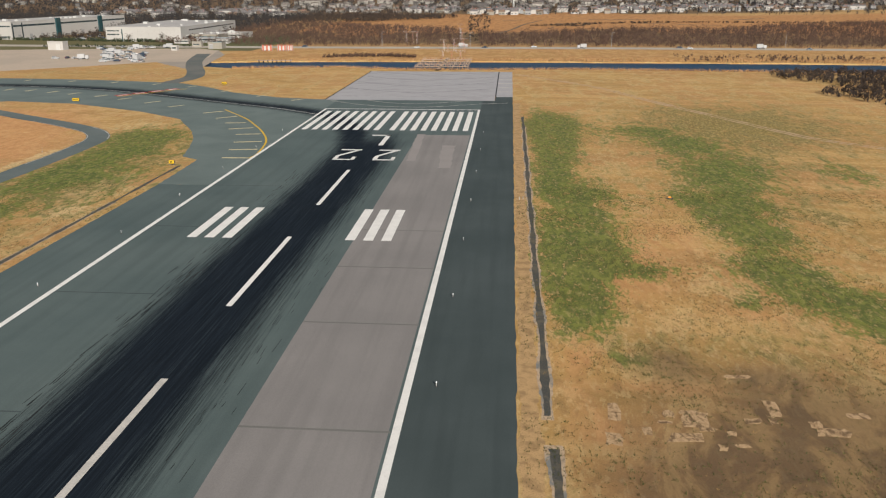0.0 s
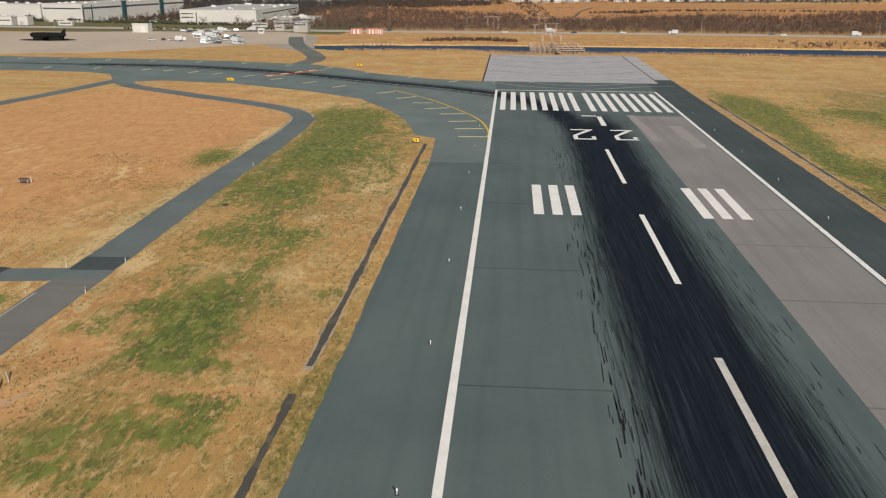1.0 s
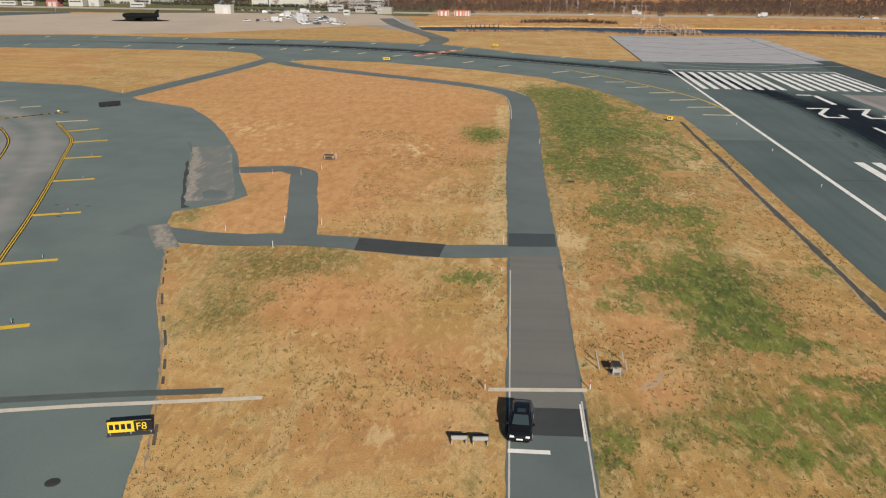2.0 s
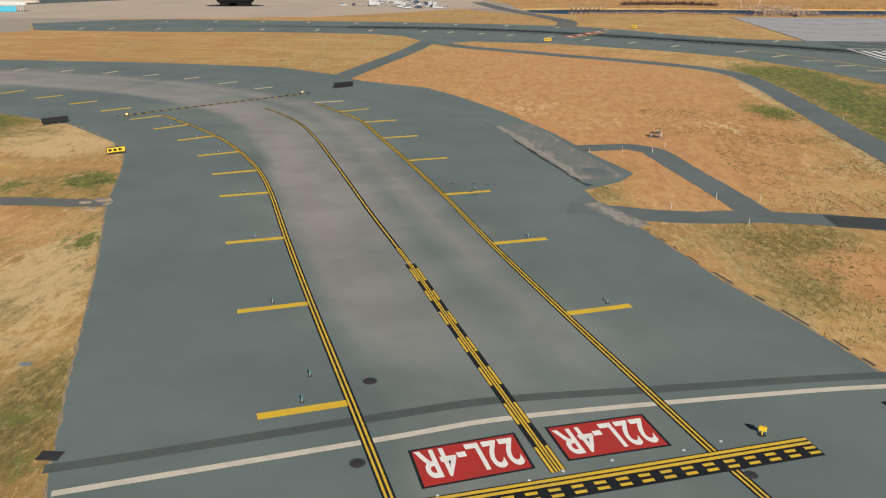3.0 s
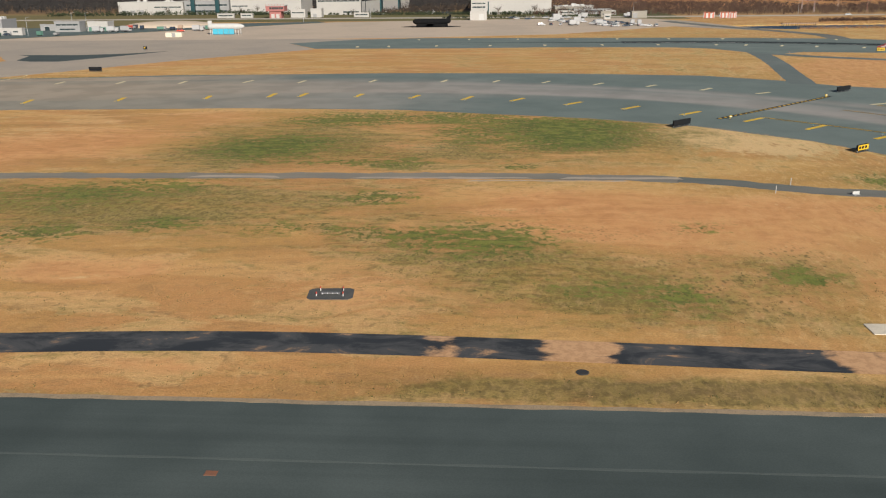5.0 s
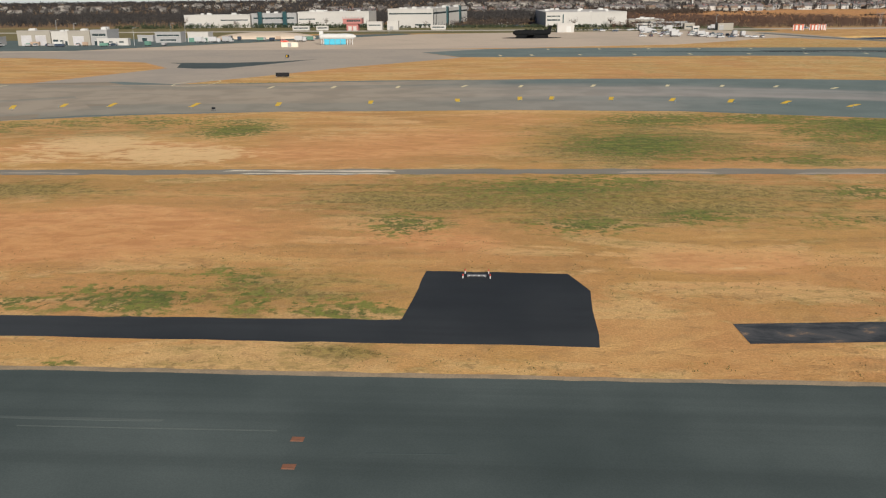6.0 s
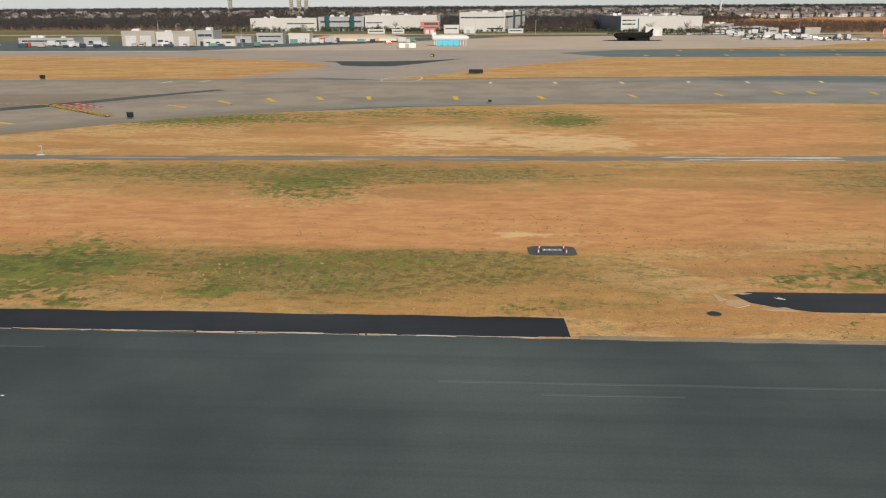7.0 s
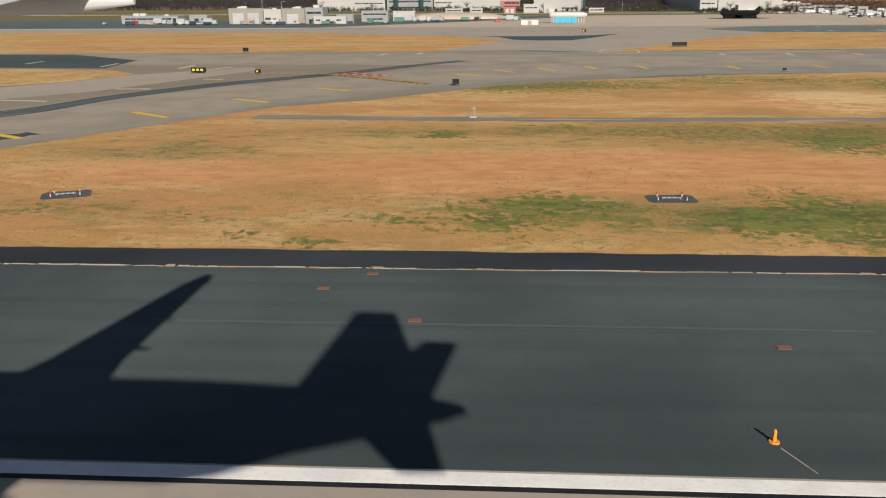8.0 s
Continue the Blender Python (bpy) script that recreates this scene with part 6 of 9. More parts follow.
plants("wood_behind_warehouses", [(-1700, 530), (-240, 520), (-240, 980), (-1700, 1050)], 7000, 6, 12, 40, 0.95, FARWOOD, "leafless brown wood behind the warehouses", "wood", 5)
plants("far_wood", [(-3500, 1100), (3600, 1100), (4200, 2600), (-4200, 2600)], 15000, 7, 13, 20, 1.7, FARWOOD, "leafless woods among the suburb houses", "wood", 6)
plants("horizon_wood", [(-5200, 2600), (5200, 2600), (5600, 5200), (-5600, 5200)], 12000, 10, 16, 16, 3.6, FARWOOD, "dark wooded horizon", "wood", 7)
plants("marsh_edge_wood", [(-260, 760), (-150, 800), (-60, 930), (-30, 1000), (-260, 1040)], 900, 4, 9, 18, 1.3, DARKTWIGS, "dark leafless trees at the marsh edge", "wood", 8)
plants("marsh_creek_brush", [(60, 700), (120, 690), (150, 760), (250, 800), (700, 760), (700, 775), (240, 815), (130, 775), (70, 715)], 500, 1, 2.5, 18, 0.8, DARKTWIGS, "dark shrubs along a marsh creek", "brush", 9)


def reeds(name, poly, n, h, mat, label, seed):
    xy, g = scatter(poly, n, seed)
    tri = np.zeros((n, 3, 3))
    w = g.uniform(0.05, 0.22, n)
    hh = h * g.uniform(0.5, 1.2, n)
    a = g.uniform(0, np.pi, n)
    tri[:, 0] = np.stack([xy[:, 0] - w * np.cos(a), xy[:, 1] - w * np.sin(a), np.zeros(n) - 0.05], 1)
    tri[:, 1] = np.stack([xy[:, 0] + w * np.cos(a), xy[:, 1] + w * np.sin(a), np.zeros(n) - 0.05], 1)
    tri[:, 2] = np.stack([xy[:, 0] + g.normal(size=n) * hh * 0.3, xy[:, 1] + g.normal(size=n) * hh * 0.3, hh], 1)
    return soup(name, tri, mat, label, "reeds" if h > 0.8 else "grass")


reeds("bank_reeds", [(-120, 160), (-60, 170), (-22, 158), (25, 158), (75, 164), (178, 154), (300, 145), (300, 150), (178, 160), (75, 169), (25, 163), (-22, 163), (-60, 175), (-122, 166)], 5000, 1.6, REED, "tan reeds on the near bank of the creek", 21)
reeds("far_bank_reeds", [(-115, 213), (40, 219), (200, 215), (500, 200), (500, 212), (200, 240), (40, 236), (-115, 226)], 6000, 1.8, REED, "tan reeds on the far bank of the creek", 22)


def near_line(x, y, line, w):
    d = np.full(x.shape, 1e9)
    for q in line[::2]:
        d = np.minimum(d, (x - q[0]) ** 2 + (y - q[1]) ** 2)
    return d < w * w


def paved(x, y):
    p = ((np.abs(x) < 43.6) & (y < 152)) | inside(x, y, TAXI_A) | inside(x, y, TAXI_B) | ((x < -231) & (y < -274))
    p |= near_line(x, y, R1, 4.4) | near_line(x, y, R4, 3.6) | ((x > -147) & (x < -84) & (y > -219) & (y < -209)) | ((x > -143) & (x < -117) & (y > -212) & (y < -166))
    p |= ((x < -340) & (x > -398) & (y < -263) & (y > -269)) | ((x < -340) & (x > -358) & (y < -250) & (y > -269)) | ((x < -408) & (y < -269)) | ((x > -332) & (x < -231) & (y > -268.4) & (y < -261))
    p |= ((y < 20) & (y > -90) & (x < -184) & (x > -206))
    return p


def turf(name, poly, n, h, mat, label, seed):
    """Blades in small clumps, gathered where a wave field is high so that the sward is uneven."""
    xy, g = scatter(poly, n, seed)
    f = np.sin(xy[:, 0] * 0.21 + 2 * np.sin(xy[:, 1] * 0.13)) + np.sin(xy[:, 1] * 0.27 + 1.5 * np.sin(xy[:, 0] * 0.11)) + g.normal(size=n) * 0.8
    xy = xy[(f > 0.1) & ~paved(xy[:, 0], xy[:, 1])]
    k = 4
    xy = np.repeat(xy, k, 0) + g.normal(size=(len(xy) * k, 2)) * 0.16
    n = len(xy)
    tri = np.zeros((n, 3, 3))
    w, hh, a = g.uniform(0.025, 0.06, n), h * g.uniform(0.4, 1.3, n), g.uniform(0, np.pi, n)
    z = np.zeros(n) - 0.01
    tri[:, 0] = np.stack([xy[:, 0] - w * np.cos(a), xy[:, 1] - w * np.sin(a), z], 1)
    tri[:, 1] = np.stack([xy[:, 0] + w * np.cos(a), xy[:, 1] + w * np.sin(a), z], 1)
    tri[:, 2] = np.stack([xy[:, 0] + g.normal(size=n) * hh * 0.6, xy[:, 1] + g.normal(size=n) * hh * 0.6, hh], 1)
    return soup(name, tri, mat, label, "grass")


GREENTUFT = varied_material("green_tufts", (0.052, 0.064, 0.018), (0.12, 0.107, 0.036))
turf("grass_tufts", [(-560, -273), (-190, -273), (-190, -235), (-560, -235)], 6000, 0.1, TUFT, "tufts of dry grass standing in the mown field", 31)
turf("grass_tufts_green", [(-560, -273), (-190, -273), (-190, -240), (-560, -240)], 7000, 0.1, GREENTUFT, "tufts of green and brown grass in the mown field", 32)
turf("grass_tufts_east", [(-125, -275), (-40, -275), (-40, -130), (-125, -130)], 26000, 0.2, GREENTUFT, "tufts of green and brown grass beside the runway", 33)
turf("grass_tufts_field", [(43, -275), (130, -275), (130, -130), (43, -130)], 26000, 0.2, GREENTUFT, "tufts of green and brown grass in the eastern field", 34)
turf("grass_tufts_dry", [(-190, -275), (130, -275), (130, -150), (-190, -150)], 10000, 0.14, TUFT, "tufts of dry grass standing in the mown field", 35)


def bare_tree(x, y, h, seed, label):
    """A leafless tree: tapered trunk, forked limbs and a haze of twigs."""
    r = random.Random(seed)
    t = thing("tree", x, y, 0, 0, label, "tree", "bare trees by the warehouses")
    part("trunk", tube_bm((0, 0, 0), (0, 0, h * 0.45), h * 0.03, h * 0.018, 7), BARK, t)
    tri = []
    for k in range(9):
        a, e = r.uniform(0, 6.28), r.uniform(0.5, 1.2)
        z0 = h * r.uniform(0.28, 0.45)
        ln = h * r.uniform(0.3, 0.5)
        tip = Vector((math.cos(a) * math.cos(e) * ln, math.sin(a) * math.cos(e) * ln, z0 + math.sin(e) * ln))
        part("limb", tube_bm((0, 0, z0), tip, h * 0.012, h * 0.004, 5), BARK, t)
        for j in range(26):
            q = Vector((0, 0, z0)).lerp(tip, r.uniform(0.35, 1.1)) + Vector((r.gauss(0, 1), r.gauss(0, 1), r.gauss(0.2, 0.8))) * h * 0.07
            d = Vector((r.gauss(0, 1), r.gauss(0, 1), r.gauss(0.6, 0.8))).normalized() * h * r.uniform(0.06, 0.13)
            o = Vector((r.gauss(0, 1), r.gauss(0, 1), r.gauss(0, 1))).normalized() * h * 0.008
            tri.append([q - o, q + o, q + d])
    me = bpy.data.meshes.new("crown")
    me.from_pydata([tuple(v) for tr in tri for v in tr], [], [(3 * i, 3 * i + 1, 3 * i + 2) for i in range(len(tri))])
    me.materials.append(DARKTWIGS)
    c = new("crown", me)
    c.parent = t
    return t


for i, (x, y, h) in enumerate([(-258, 396, 10), (-288, 396, 9.5), (-412, 408, 7), (-440, 414, 7), (-505, 444, 10), (-590, 448, 9), (-636, 446, 11), (-520, 446, 8), (-415, 440, 6), (-466, 436, 8)]):
    bare_tree(x, y, h, 40 + i, "leafless tree with a fine spread of twigs before a warehouse")


HEDGE = varied_material("dark_evergreen", (0.022, 0.034, 0.018), (0.05, 0.06, 0.03))
plants("hedge", [(-520, 436), (-250, 388), (-235, 388), (-235, 396), (-250, 398), (-520, 446)], 520, 1.2, 3.2, 26, 0.7, HEDGE, "dark green hedge and shrubs before the warehouses", "hedge", 41)
plants("yard_shrubs", [(-700, 440), (-470, 440), (-470, 456), (-700, 456)], 420, 1.4, 5.0, 26, 0.7, HEDGE, "dark shrubs and small conifers before the warehouse fronts", "shrubs", 42)
plants("yard_trees", [(-400, 430), (-325, 430), (-320, 560), (-378, 580)], 260, 2.5, 6, 24, 0.8, DARKTWIGS, "bare trees round the warehouse car park", "shrubs", 43)
plants("roadside_shrubs", [(-330, 330), (-200, 342), (-200, 350), (-330, 340)], 160, 0.8, 2.4, 20, 0.5, HEDGE, "dark shrubs along the highway verge", "shrubs", 44)

# ---- buildings ----
def building(name, x, y, w, d, h, wall, label, category="building", bands=(), doors=(), roof=ROOF, roof_units=0, turn=0.0, seed=0, fins=0, group=""):
    """A flat-roofed block with a parapet; its long face looks along -y. bands: (z, height, x from, x to) rows of window panes; doors: (x, width, height, material)."""
    b = thing(name, x, y, 0, turn, label, category, group)
    part("wall", box_bm(0, w, 0, d, 0, h, bevel=0.08), wall, b)
    part("roof", box_bm(0.5, w - 0.5, 0.5, d - 0.5, h - 0.2, h + 0.12), roof, b)
    part("parapet", box_bm(-0.12, w + 0.12, -0.12, 0.25, h - 0.35, h + 0.45), wall, b)
    part("parapet", box_bm(-0.12, 0.25, 0.25, d + 0.12, h - 0.35, h + 0.45), wall, b)
    part("parapet", box_bm(w - 0.25, w + 0.12, 0.25, d + 0.12, h - 0.35, h + 0.45), wall, b)
    for z, hh, x0, x1 in bands:
        n = max(1, int((x1 - x0) / 3.2))
        s = (x1 - x0) / n
        for k in range(n):
            part("window", box_bm(x0 + k * s + 0.12, x0 + (k + 1) * s - 0.12, -0.06, 0.3, z, z + hh), GLASS, b)
        part("window_sill", box_bm(x0, x1, -0.18, 0.1, z - 0.18, z), PALEMETAL, b)
    for dx, dw, dh, dm in doors:
        part("door", box_bm(dx, dx + dw, -0.08, 0.2, 0.0, dh), dm, b)
        part("door_lintel", box_bm(dx - 0.15, dx + dw + 0.15, -0.14, 0.1, dh, dh + 0.25), PALEMETAL, b)
    r = random.Random(seed)
    for k in range(roof_units):
        ux, uy, us = r.uniform(2, w - 5), r.uniform(2, d - 4), r.uniform(1.2, 2.8)
        part("roof_unit", box_bm(ux, ux + us * 1.4, uy, uy + us, h, h + us * 0.7, bevel=0.06), PALEMETAL, b)
    for k in range(fins):
        fx = w * (k + 1) / (fins + 1)
        part("pilaster", box_bm(fx - 0.2, fx + 0.2, -0.14, 0.1, 0, h), wall, b)
    return b


building("warehouse", -642, 462, 62, 46, 11.2, WALLWHITE, "long low white warehouse with a window band", "warehouse", [(6.2, 1.1, 34, 60)], [(4, 4, 4.2, WALLGREY), (12, 4, 4.2, WALLGREY), (20, 4, 4.2, WALLGREY)], roof_units=7, seed=1, fins=8)
building("office_block", -578, 460, 42, 44, 12.2, WALLGREY, "grey office block with teal glass and dark window bands", "office", [(2.2, 1.5, 2, 40), (7.4, 1.6, 2, 40)], roof_units=5, seed=2)
for gx0 in (-571, -548):
    building("glass_tower", gx0, 457, 3.6, 4, 13.6, TEAL, "narrow teal glass stair tower on an office front", "tower", turn=0, group="glass stair towers")
building("warehouse", -535, 462, 66, 48, 13.2, WALLWHITE, "large plain white warehouse with panelled walls", "warehouse", [(6.6, 1.0, 1, 16)], [(50, 4, 4.2, WALLGREY), (57, 4, 4.2, WALLGREY)], roof_units=9, seed=3, fins=9)
tall = building("warehouse", -446.7, 425, 40, 184, 15.6, WALLWHITE, "tall white warehouse with dark window strips and teal stair towers", "warehouse", [(11.2, 1.2, 1, 39), (1.8, 1.3, 24, 38)], [], roof_units=14, turn=-7.1, seed=4)
for y0 in (63, 133):
    part("stair_tower", box_bm(39.6, 41.4, y0, y0 + 6.6, 0, 17.2, bevel=0.08), TEAL, tall, "teal glass stair tower")
for y0, y1 in ((3, 62), (71, 132), (141, 183)):
    n = int((y1 - y0) / 6)
    for k in range(n):
        s = (y1 - y0) / n
        part("window", box_bm(39.7, 40.08, y0 + k * s + 0.2, y0 + (k + 1) * s - 0.2, 11.2, 12.8), GLASS, tall)
for y0 in (1.0, 14.0):
    part("window", box_bm(39.7, 40.1, y0, y0 + 1.6, 1.5, 14.6), GLASS, tall)
for y0 in (8, 24, 40, 86, 104, 150, 168):
    part("door", box_bm(39.7, 40.1, y0, y0 + 4, 0, 4.2), WALLGREY, tall)
broad = building("warehouse", -311, 403, 67, 158, 12.0, WALLWHITE, "broad white warehouse with a dark corner of windows", "warehouse", [(5.4, 1.2, 1, 12), (8.6, 1.0, 1, 12)], [(14.0, 0.9, 10.5, TEAL)], roof_units=14, turn=0.8, seed=5, fins=6)
for k in range(20):
    part("window", box_bm(66.7, 67.1, 20 + k * 6.6, 25.6 + k * 6.6, 8.4, 9.4), GLASS, broad)
for k in range(7):
    part("canopy", box_bm(67.0, 68.6, 12 + k * 20, 24 + k * 20, 4.2, 4.6, bevel=0.05), PALEMETAL, broad)
building("warehouse_annex", -240, 418, 24, 28, 5.0, WALLBEIGE, "low cream annex beside a warehouse", "building", [(2.6, 1.0, 2, 22)], [(18, 3, 3, WALLGREY)], roof_units=3, seed=6)
building("warehouse_annex", -238, 452, 34, 30, 4.6, WALLWHITE, "low white annex beside a warehouse", "building", [(2.4, 1.0, 2, 32)], [], roof_units=4, seed=26)
building("hangar", -633, 164, 20, 18, 8.2, WALLBEIGE, "beige block hangar with two roller doors", "hangar", [], [(2.2, 6.4, 5.6, CONCRETE), (11, 6.4, 5.6, CONCRETE)], roof_units=4, seed=7)
building("workshop", -612.8, 165, 10.4, 16, 7.6, WALLWHITE, "white workshop with dark doors under a grey roof", "building", [(2.2, 1.2, 0.6, 4)], [(5, 2, 3, GLASS), (8, 1.4, 2.4, GLASS)], roof=WALLGREY, roof_units=2, seed=8)
building("hangar", -602, 163.5, 13.2, 18, 8.0, WALLBEIGE, "beige hangar with a plain front", "hangar", [], [(3, 6.5, 5.0, CONCRETE)], roof_units=3, seed=9)
building("office_block", -588.4, 163.8, 10, 16, 8.4, WALLGREY, "grey two-storey block with square windows", "building", [(5.2, 1.4, 0.8, 9.2)], [(2, 1.6, 2.6, GLASS)], roof_units=2, seed=10)
building("portable_office", -583, 160, 18.5, 3.4, 3.7, WALLWHITE, "long white portable office with small windows", "building", [(1.6, 0.8, 1.2, 4), (1.6, 0.8, 7, 9.5), (1.6, 0.8, 13, 16)], [(11, 1, 2.2, WALLGREY)], seed=11)
building("shed", -657, 166, 10.5, 9, 4.6, WALLGREY, "low grey shed with a dark doorway", "shed", [], [(3, 2.4, 3.2, GLASS), (7, 2.4, 3.2, GLASS)], seed=12)
building("shed", -700, 172, 34, 12, 4.2, WALLGREY, "low grey shed with a dark doorway", "shed", [(2.2, 1.0, 2, 30)], [(31, 2.4, 3.2, GLASS)], seed=13, roof_units=3)
building("site_office", -560, 189, 16, 8, 6.0, WALLGREY, "two-storey grey site office with small windows", "building", [(3.8, 1.0, 1, 15), (1.0, 1.0, 3, 13)], [], seed=14)
building("green_depot", -541.5, 194, 13, 9, 5.6, WALLWHITE, "white depot with a green lower front", "building", [], [(0.6, 11.8, 2.6, WALLGREEN)], seed=15)
building("small_shed", -578, 205, 10, 6, 3.6, WALLGREY, "small grey shed beside the yard", "shed", [], [(3, 3, 2.4, GLASS)], seed=16)
station = building("fire_station", -473, 366, 9.5, 9, 5.6, WALLRED, "red training tower with a glazed upper cab", "building", [], [(1.5, 2.6, 3.0, WALLWHITE), (5.5, 2.6, 3.0, WALLWHITE)], seed=17)
part("upper_cab", box_bm(-2.6, 12.6, -1.2, 10, 5.4, 9.6, bevel=0.1), WALLRED, station)
for k in range(6):
    part("window", box_bm(0.6 + 1.9 * k, 2.2 + 1.9 * k, -1.34, -1.0, 7.0, 8.6), GLASS, station)
part("roof", box_bm(-3.0, 13.0, -1.6, 10.4, 9.5, 10.0, bevel=0.05), WALLWHITE, station)
for k in range(7):
    part("railing_post", box_bm(-2.6 + 2.5 * k, -2.4 + 2.5 * k, -1.4, -1.2, 10.0, 11.0), REDMETAL, station)
building("pale_annex", -457, 372, 12, 9, 6.4, WALLWHITE, "small white annex beside the red station", "building", [(3.5, 0.9, 1, 11)], [], seed=18)
building("pale_annex", -441, 374, 9, 9, 6.6, WALLWHITE, "small white annex beside the red station", "building", [], [(2, 3, 3, WALLGREY)], seed=19)
building("store_shed", -308, 300, 12, 8, 6.0, WALLWHITE, "white box-shaped storage shed on the apron edge", "shed", [], [(6.5, 3.4, 4.2, PALEMETAL)], seed=20)
building("yellow_hut", -210, 338, 7.5, 5, 3.9, WALLBEIGE, "small cream hut with a flat overhanging roof", "hut", [(1.6, 0.9, 1, 6)], [], seed=21)
building("guard_hut", -212, 300, 4.4, 4, 3.4, WALLWHITE, "small white guard hut", "hut", [(1.4, 1.0, 0.5, 4)], [], seed=22)
building("terminal_shed", -190, 318, 11, 9, 4.6, WALLBEIGE, "cream shed under a blue roof by the apron road", "shed", [], [(1, 3, 3.4, WALLGREY)], roof=BLUEWRAP, seed=23)
building("long_store", -226, 392, 30, 10, 4.0, WALLGREY, "long low grey store behind a green hedge", "building", [(2.0, 1.0, 2, 34)], [], roof=BLUEWRAP, seed=24)
for cx0, cw in ((-240, 13), (-204, 10), (-520, 14), (-500, 10), (-405, 12)):
    building("portable_cabin", cx0, 372 + (cx0 % 7), cw, 3.2, 3.2, WALLWHITE, "white portable cabin at the apron rim", "cabin", [(1.5, 0.9, 1, cw - 1)], [], seed=int(-cx0), group="portable cabins")


def house_kind(w, d, h, rh, wall, roof, name="house"):
    hs = thing(name, 0, 0, 0, 0, "small pale suburban house with a pitched roof", "house", "suburb houses")
    bm = box_bm(-w / 2, w / 2, -d / 2, d / 2, 0, h)
    part("wall", bm, wall, hs)
    bm = bmesh.new()
    o = 0.5
    v = [bm.verts.new(c) for c in ((-w / 2 - o, -d / 2 - o, h - 0.1), (w / 2 + o, -d / 2 - o, h - 0.1), (w / 2 + o, d / 2 + o, h - 0.1), (-w / 2 - o, d / 2 + o, h - 0.1), (-w / 2 - o, 0, h + rh), (w / 2 + o, 0, h + rh))]
    for f in ((0, 1, 5, 4), (2, 3, 4, 5), (0, 4, 3), (1, 2, 5), (3, 2, 1, 0)):
        bm.faces.new([v[i] for i in f])
    r = part("roof", bm, roof, hs)
    part("chimney", box_bm(w * 0.2, w * 0.2 + 0.9, -0.5, 0.4, h + rh * 0.4, h + rh + 0.9), WALLRED, r)
    for k in range(2):
        part("window", box_bm(-w / 2 + 1 + k * w / 2, -w / 2 + 3.2 + k * w / 2, -d / 2 - 0.05, -d / 2 + 0.1, 1.2, 2.6), GLASS, hs)
    return hs


SHINGLE = worn_material("grey_shingle", (0.16, 0.15, 0.15), (0.1, 0.095, 0.095), 0.5, 0.9, 0.4)
BROWNROOF = worn_material("brown_shingle", (0.2, 0.14, 0.1), (0.13, 0.1, 0.08), 0.5, 0.9, 0.4)
kinds = [house_kind(12, 9, 5.6, 3.0, WALLWHITE, SHINGLE), house_kind(10, 8, 5.2, 2.6, WALLBEIGE, BROWNROOF), house_kind(14, 9, 3.4, 2.8, WALLWHITE, BROWNROOF), house_kind(9, 9, 6.2, 2.8, WALLGREY, SHINGLE), house_kind(20, 10, 7.2, 2.2, WALLWHITE, SHINGLE)]
rh = random.Random(5)


def suburb_front(x):
    """How far out the first row of houses stands."""
    return 1075 + max(0.0, x) * 0.45 if x > -40 else (960 if x < -290 else 1180)


spots = []
while len(spots) < 270:
    x = rh.uniform(-30, 760) if rh.random() < 0.68 else rh.uniform(-640, -30)
    y = suburb_front(x) + 8 + rh.random() ** 1.3 * 250
    if all((x - a) ** 2 + (y - c) ** 2 > 17 ** 2 for a, c in spots):
        spots.append((x, y))
for i, (x, y) in enumerate(spots):
    src = kinds[i % 5]
    m = pose(x, y, 0, 0, 0, rh.choice((0, 90, 180, 12, -10)))
    if i < 5:
        src.matrix_basis = m
    else:
        copy_thing(src, m)
# the rest of the suburb, too many and too far to tell apart
hv, hf, hm = [], [], []
for k in range(1100):
    x = rh.uniform(-2200, 2000)
    if x < -520 and k % 4:
        continue
    y = suburb_front(x) + 260 + rh.random() ** 1.2 * 1300
    w, d, h, r = rh.uniform(4, 9), rh.uniform(4, 6), rh.uniform(4.5, 8.5), rh.uniform(2, 3.2)
    if rh.random() < 0.06:
        w, d, h = w * 3, d * 2, h * 1.2
    a = rh.choice((0.0, 1.57, 0.2, -0.25))
    ca, sa = math.cos(a), math.sin(a)
    z = max(0.0, (y - 1500) / 3500 * 10)
    o = len(hv)
    for px, py, pz in ((-w, -d, 0), (w, -d, 0), (w, d, 0), (-w, d, 0), (-w, -d, h), (w, -d, h), (w, d, h), (-w, d, h), (-w, 0, h + r), (w, 0, h + r)):
        hv.append((x + px * ca - py * sa, y + px * sa + py * ca, z + pz))
    for f, mi in (((0, 1, 5, 4), 0), ((1, 2, 6, 9, 5), 0), ((2, 3, 7, 6), 0), ((3, 0, 4, 8, 7), 0), ((4, 5, 9, 8), 1), ((6, 7, 8, 9), 1)):
        hf.append([o + q for q in f])
        hm.append(mi)
hme = bpy.data.meshes.new("suburb")
hme.from_pydata(hv, [], hf)
hme.materials.append(varied_material("far_house_walls", (0.1, 0.095, 0.09), (0.36, 0.34, 0.31)))
hme.materials.append(varied_material("far_house_roofs", (0.07, 0.065, 0.065), (0.2, 0.17, 0.15)))
hme.polygons.foreach_set("material_index", np.array(hm, dtype=np.int32))
tagged(new("suburb", hme), "far rows of pale suburban houses among bare trees", "houses", "", "stuff")
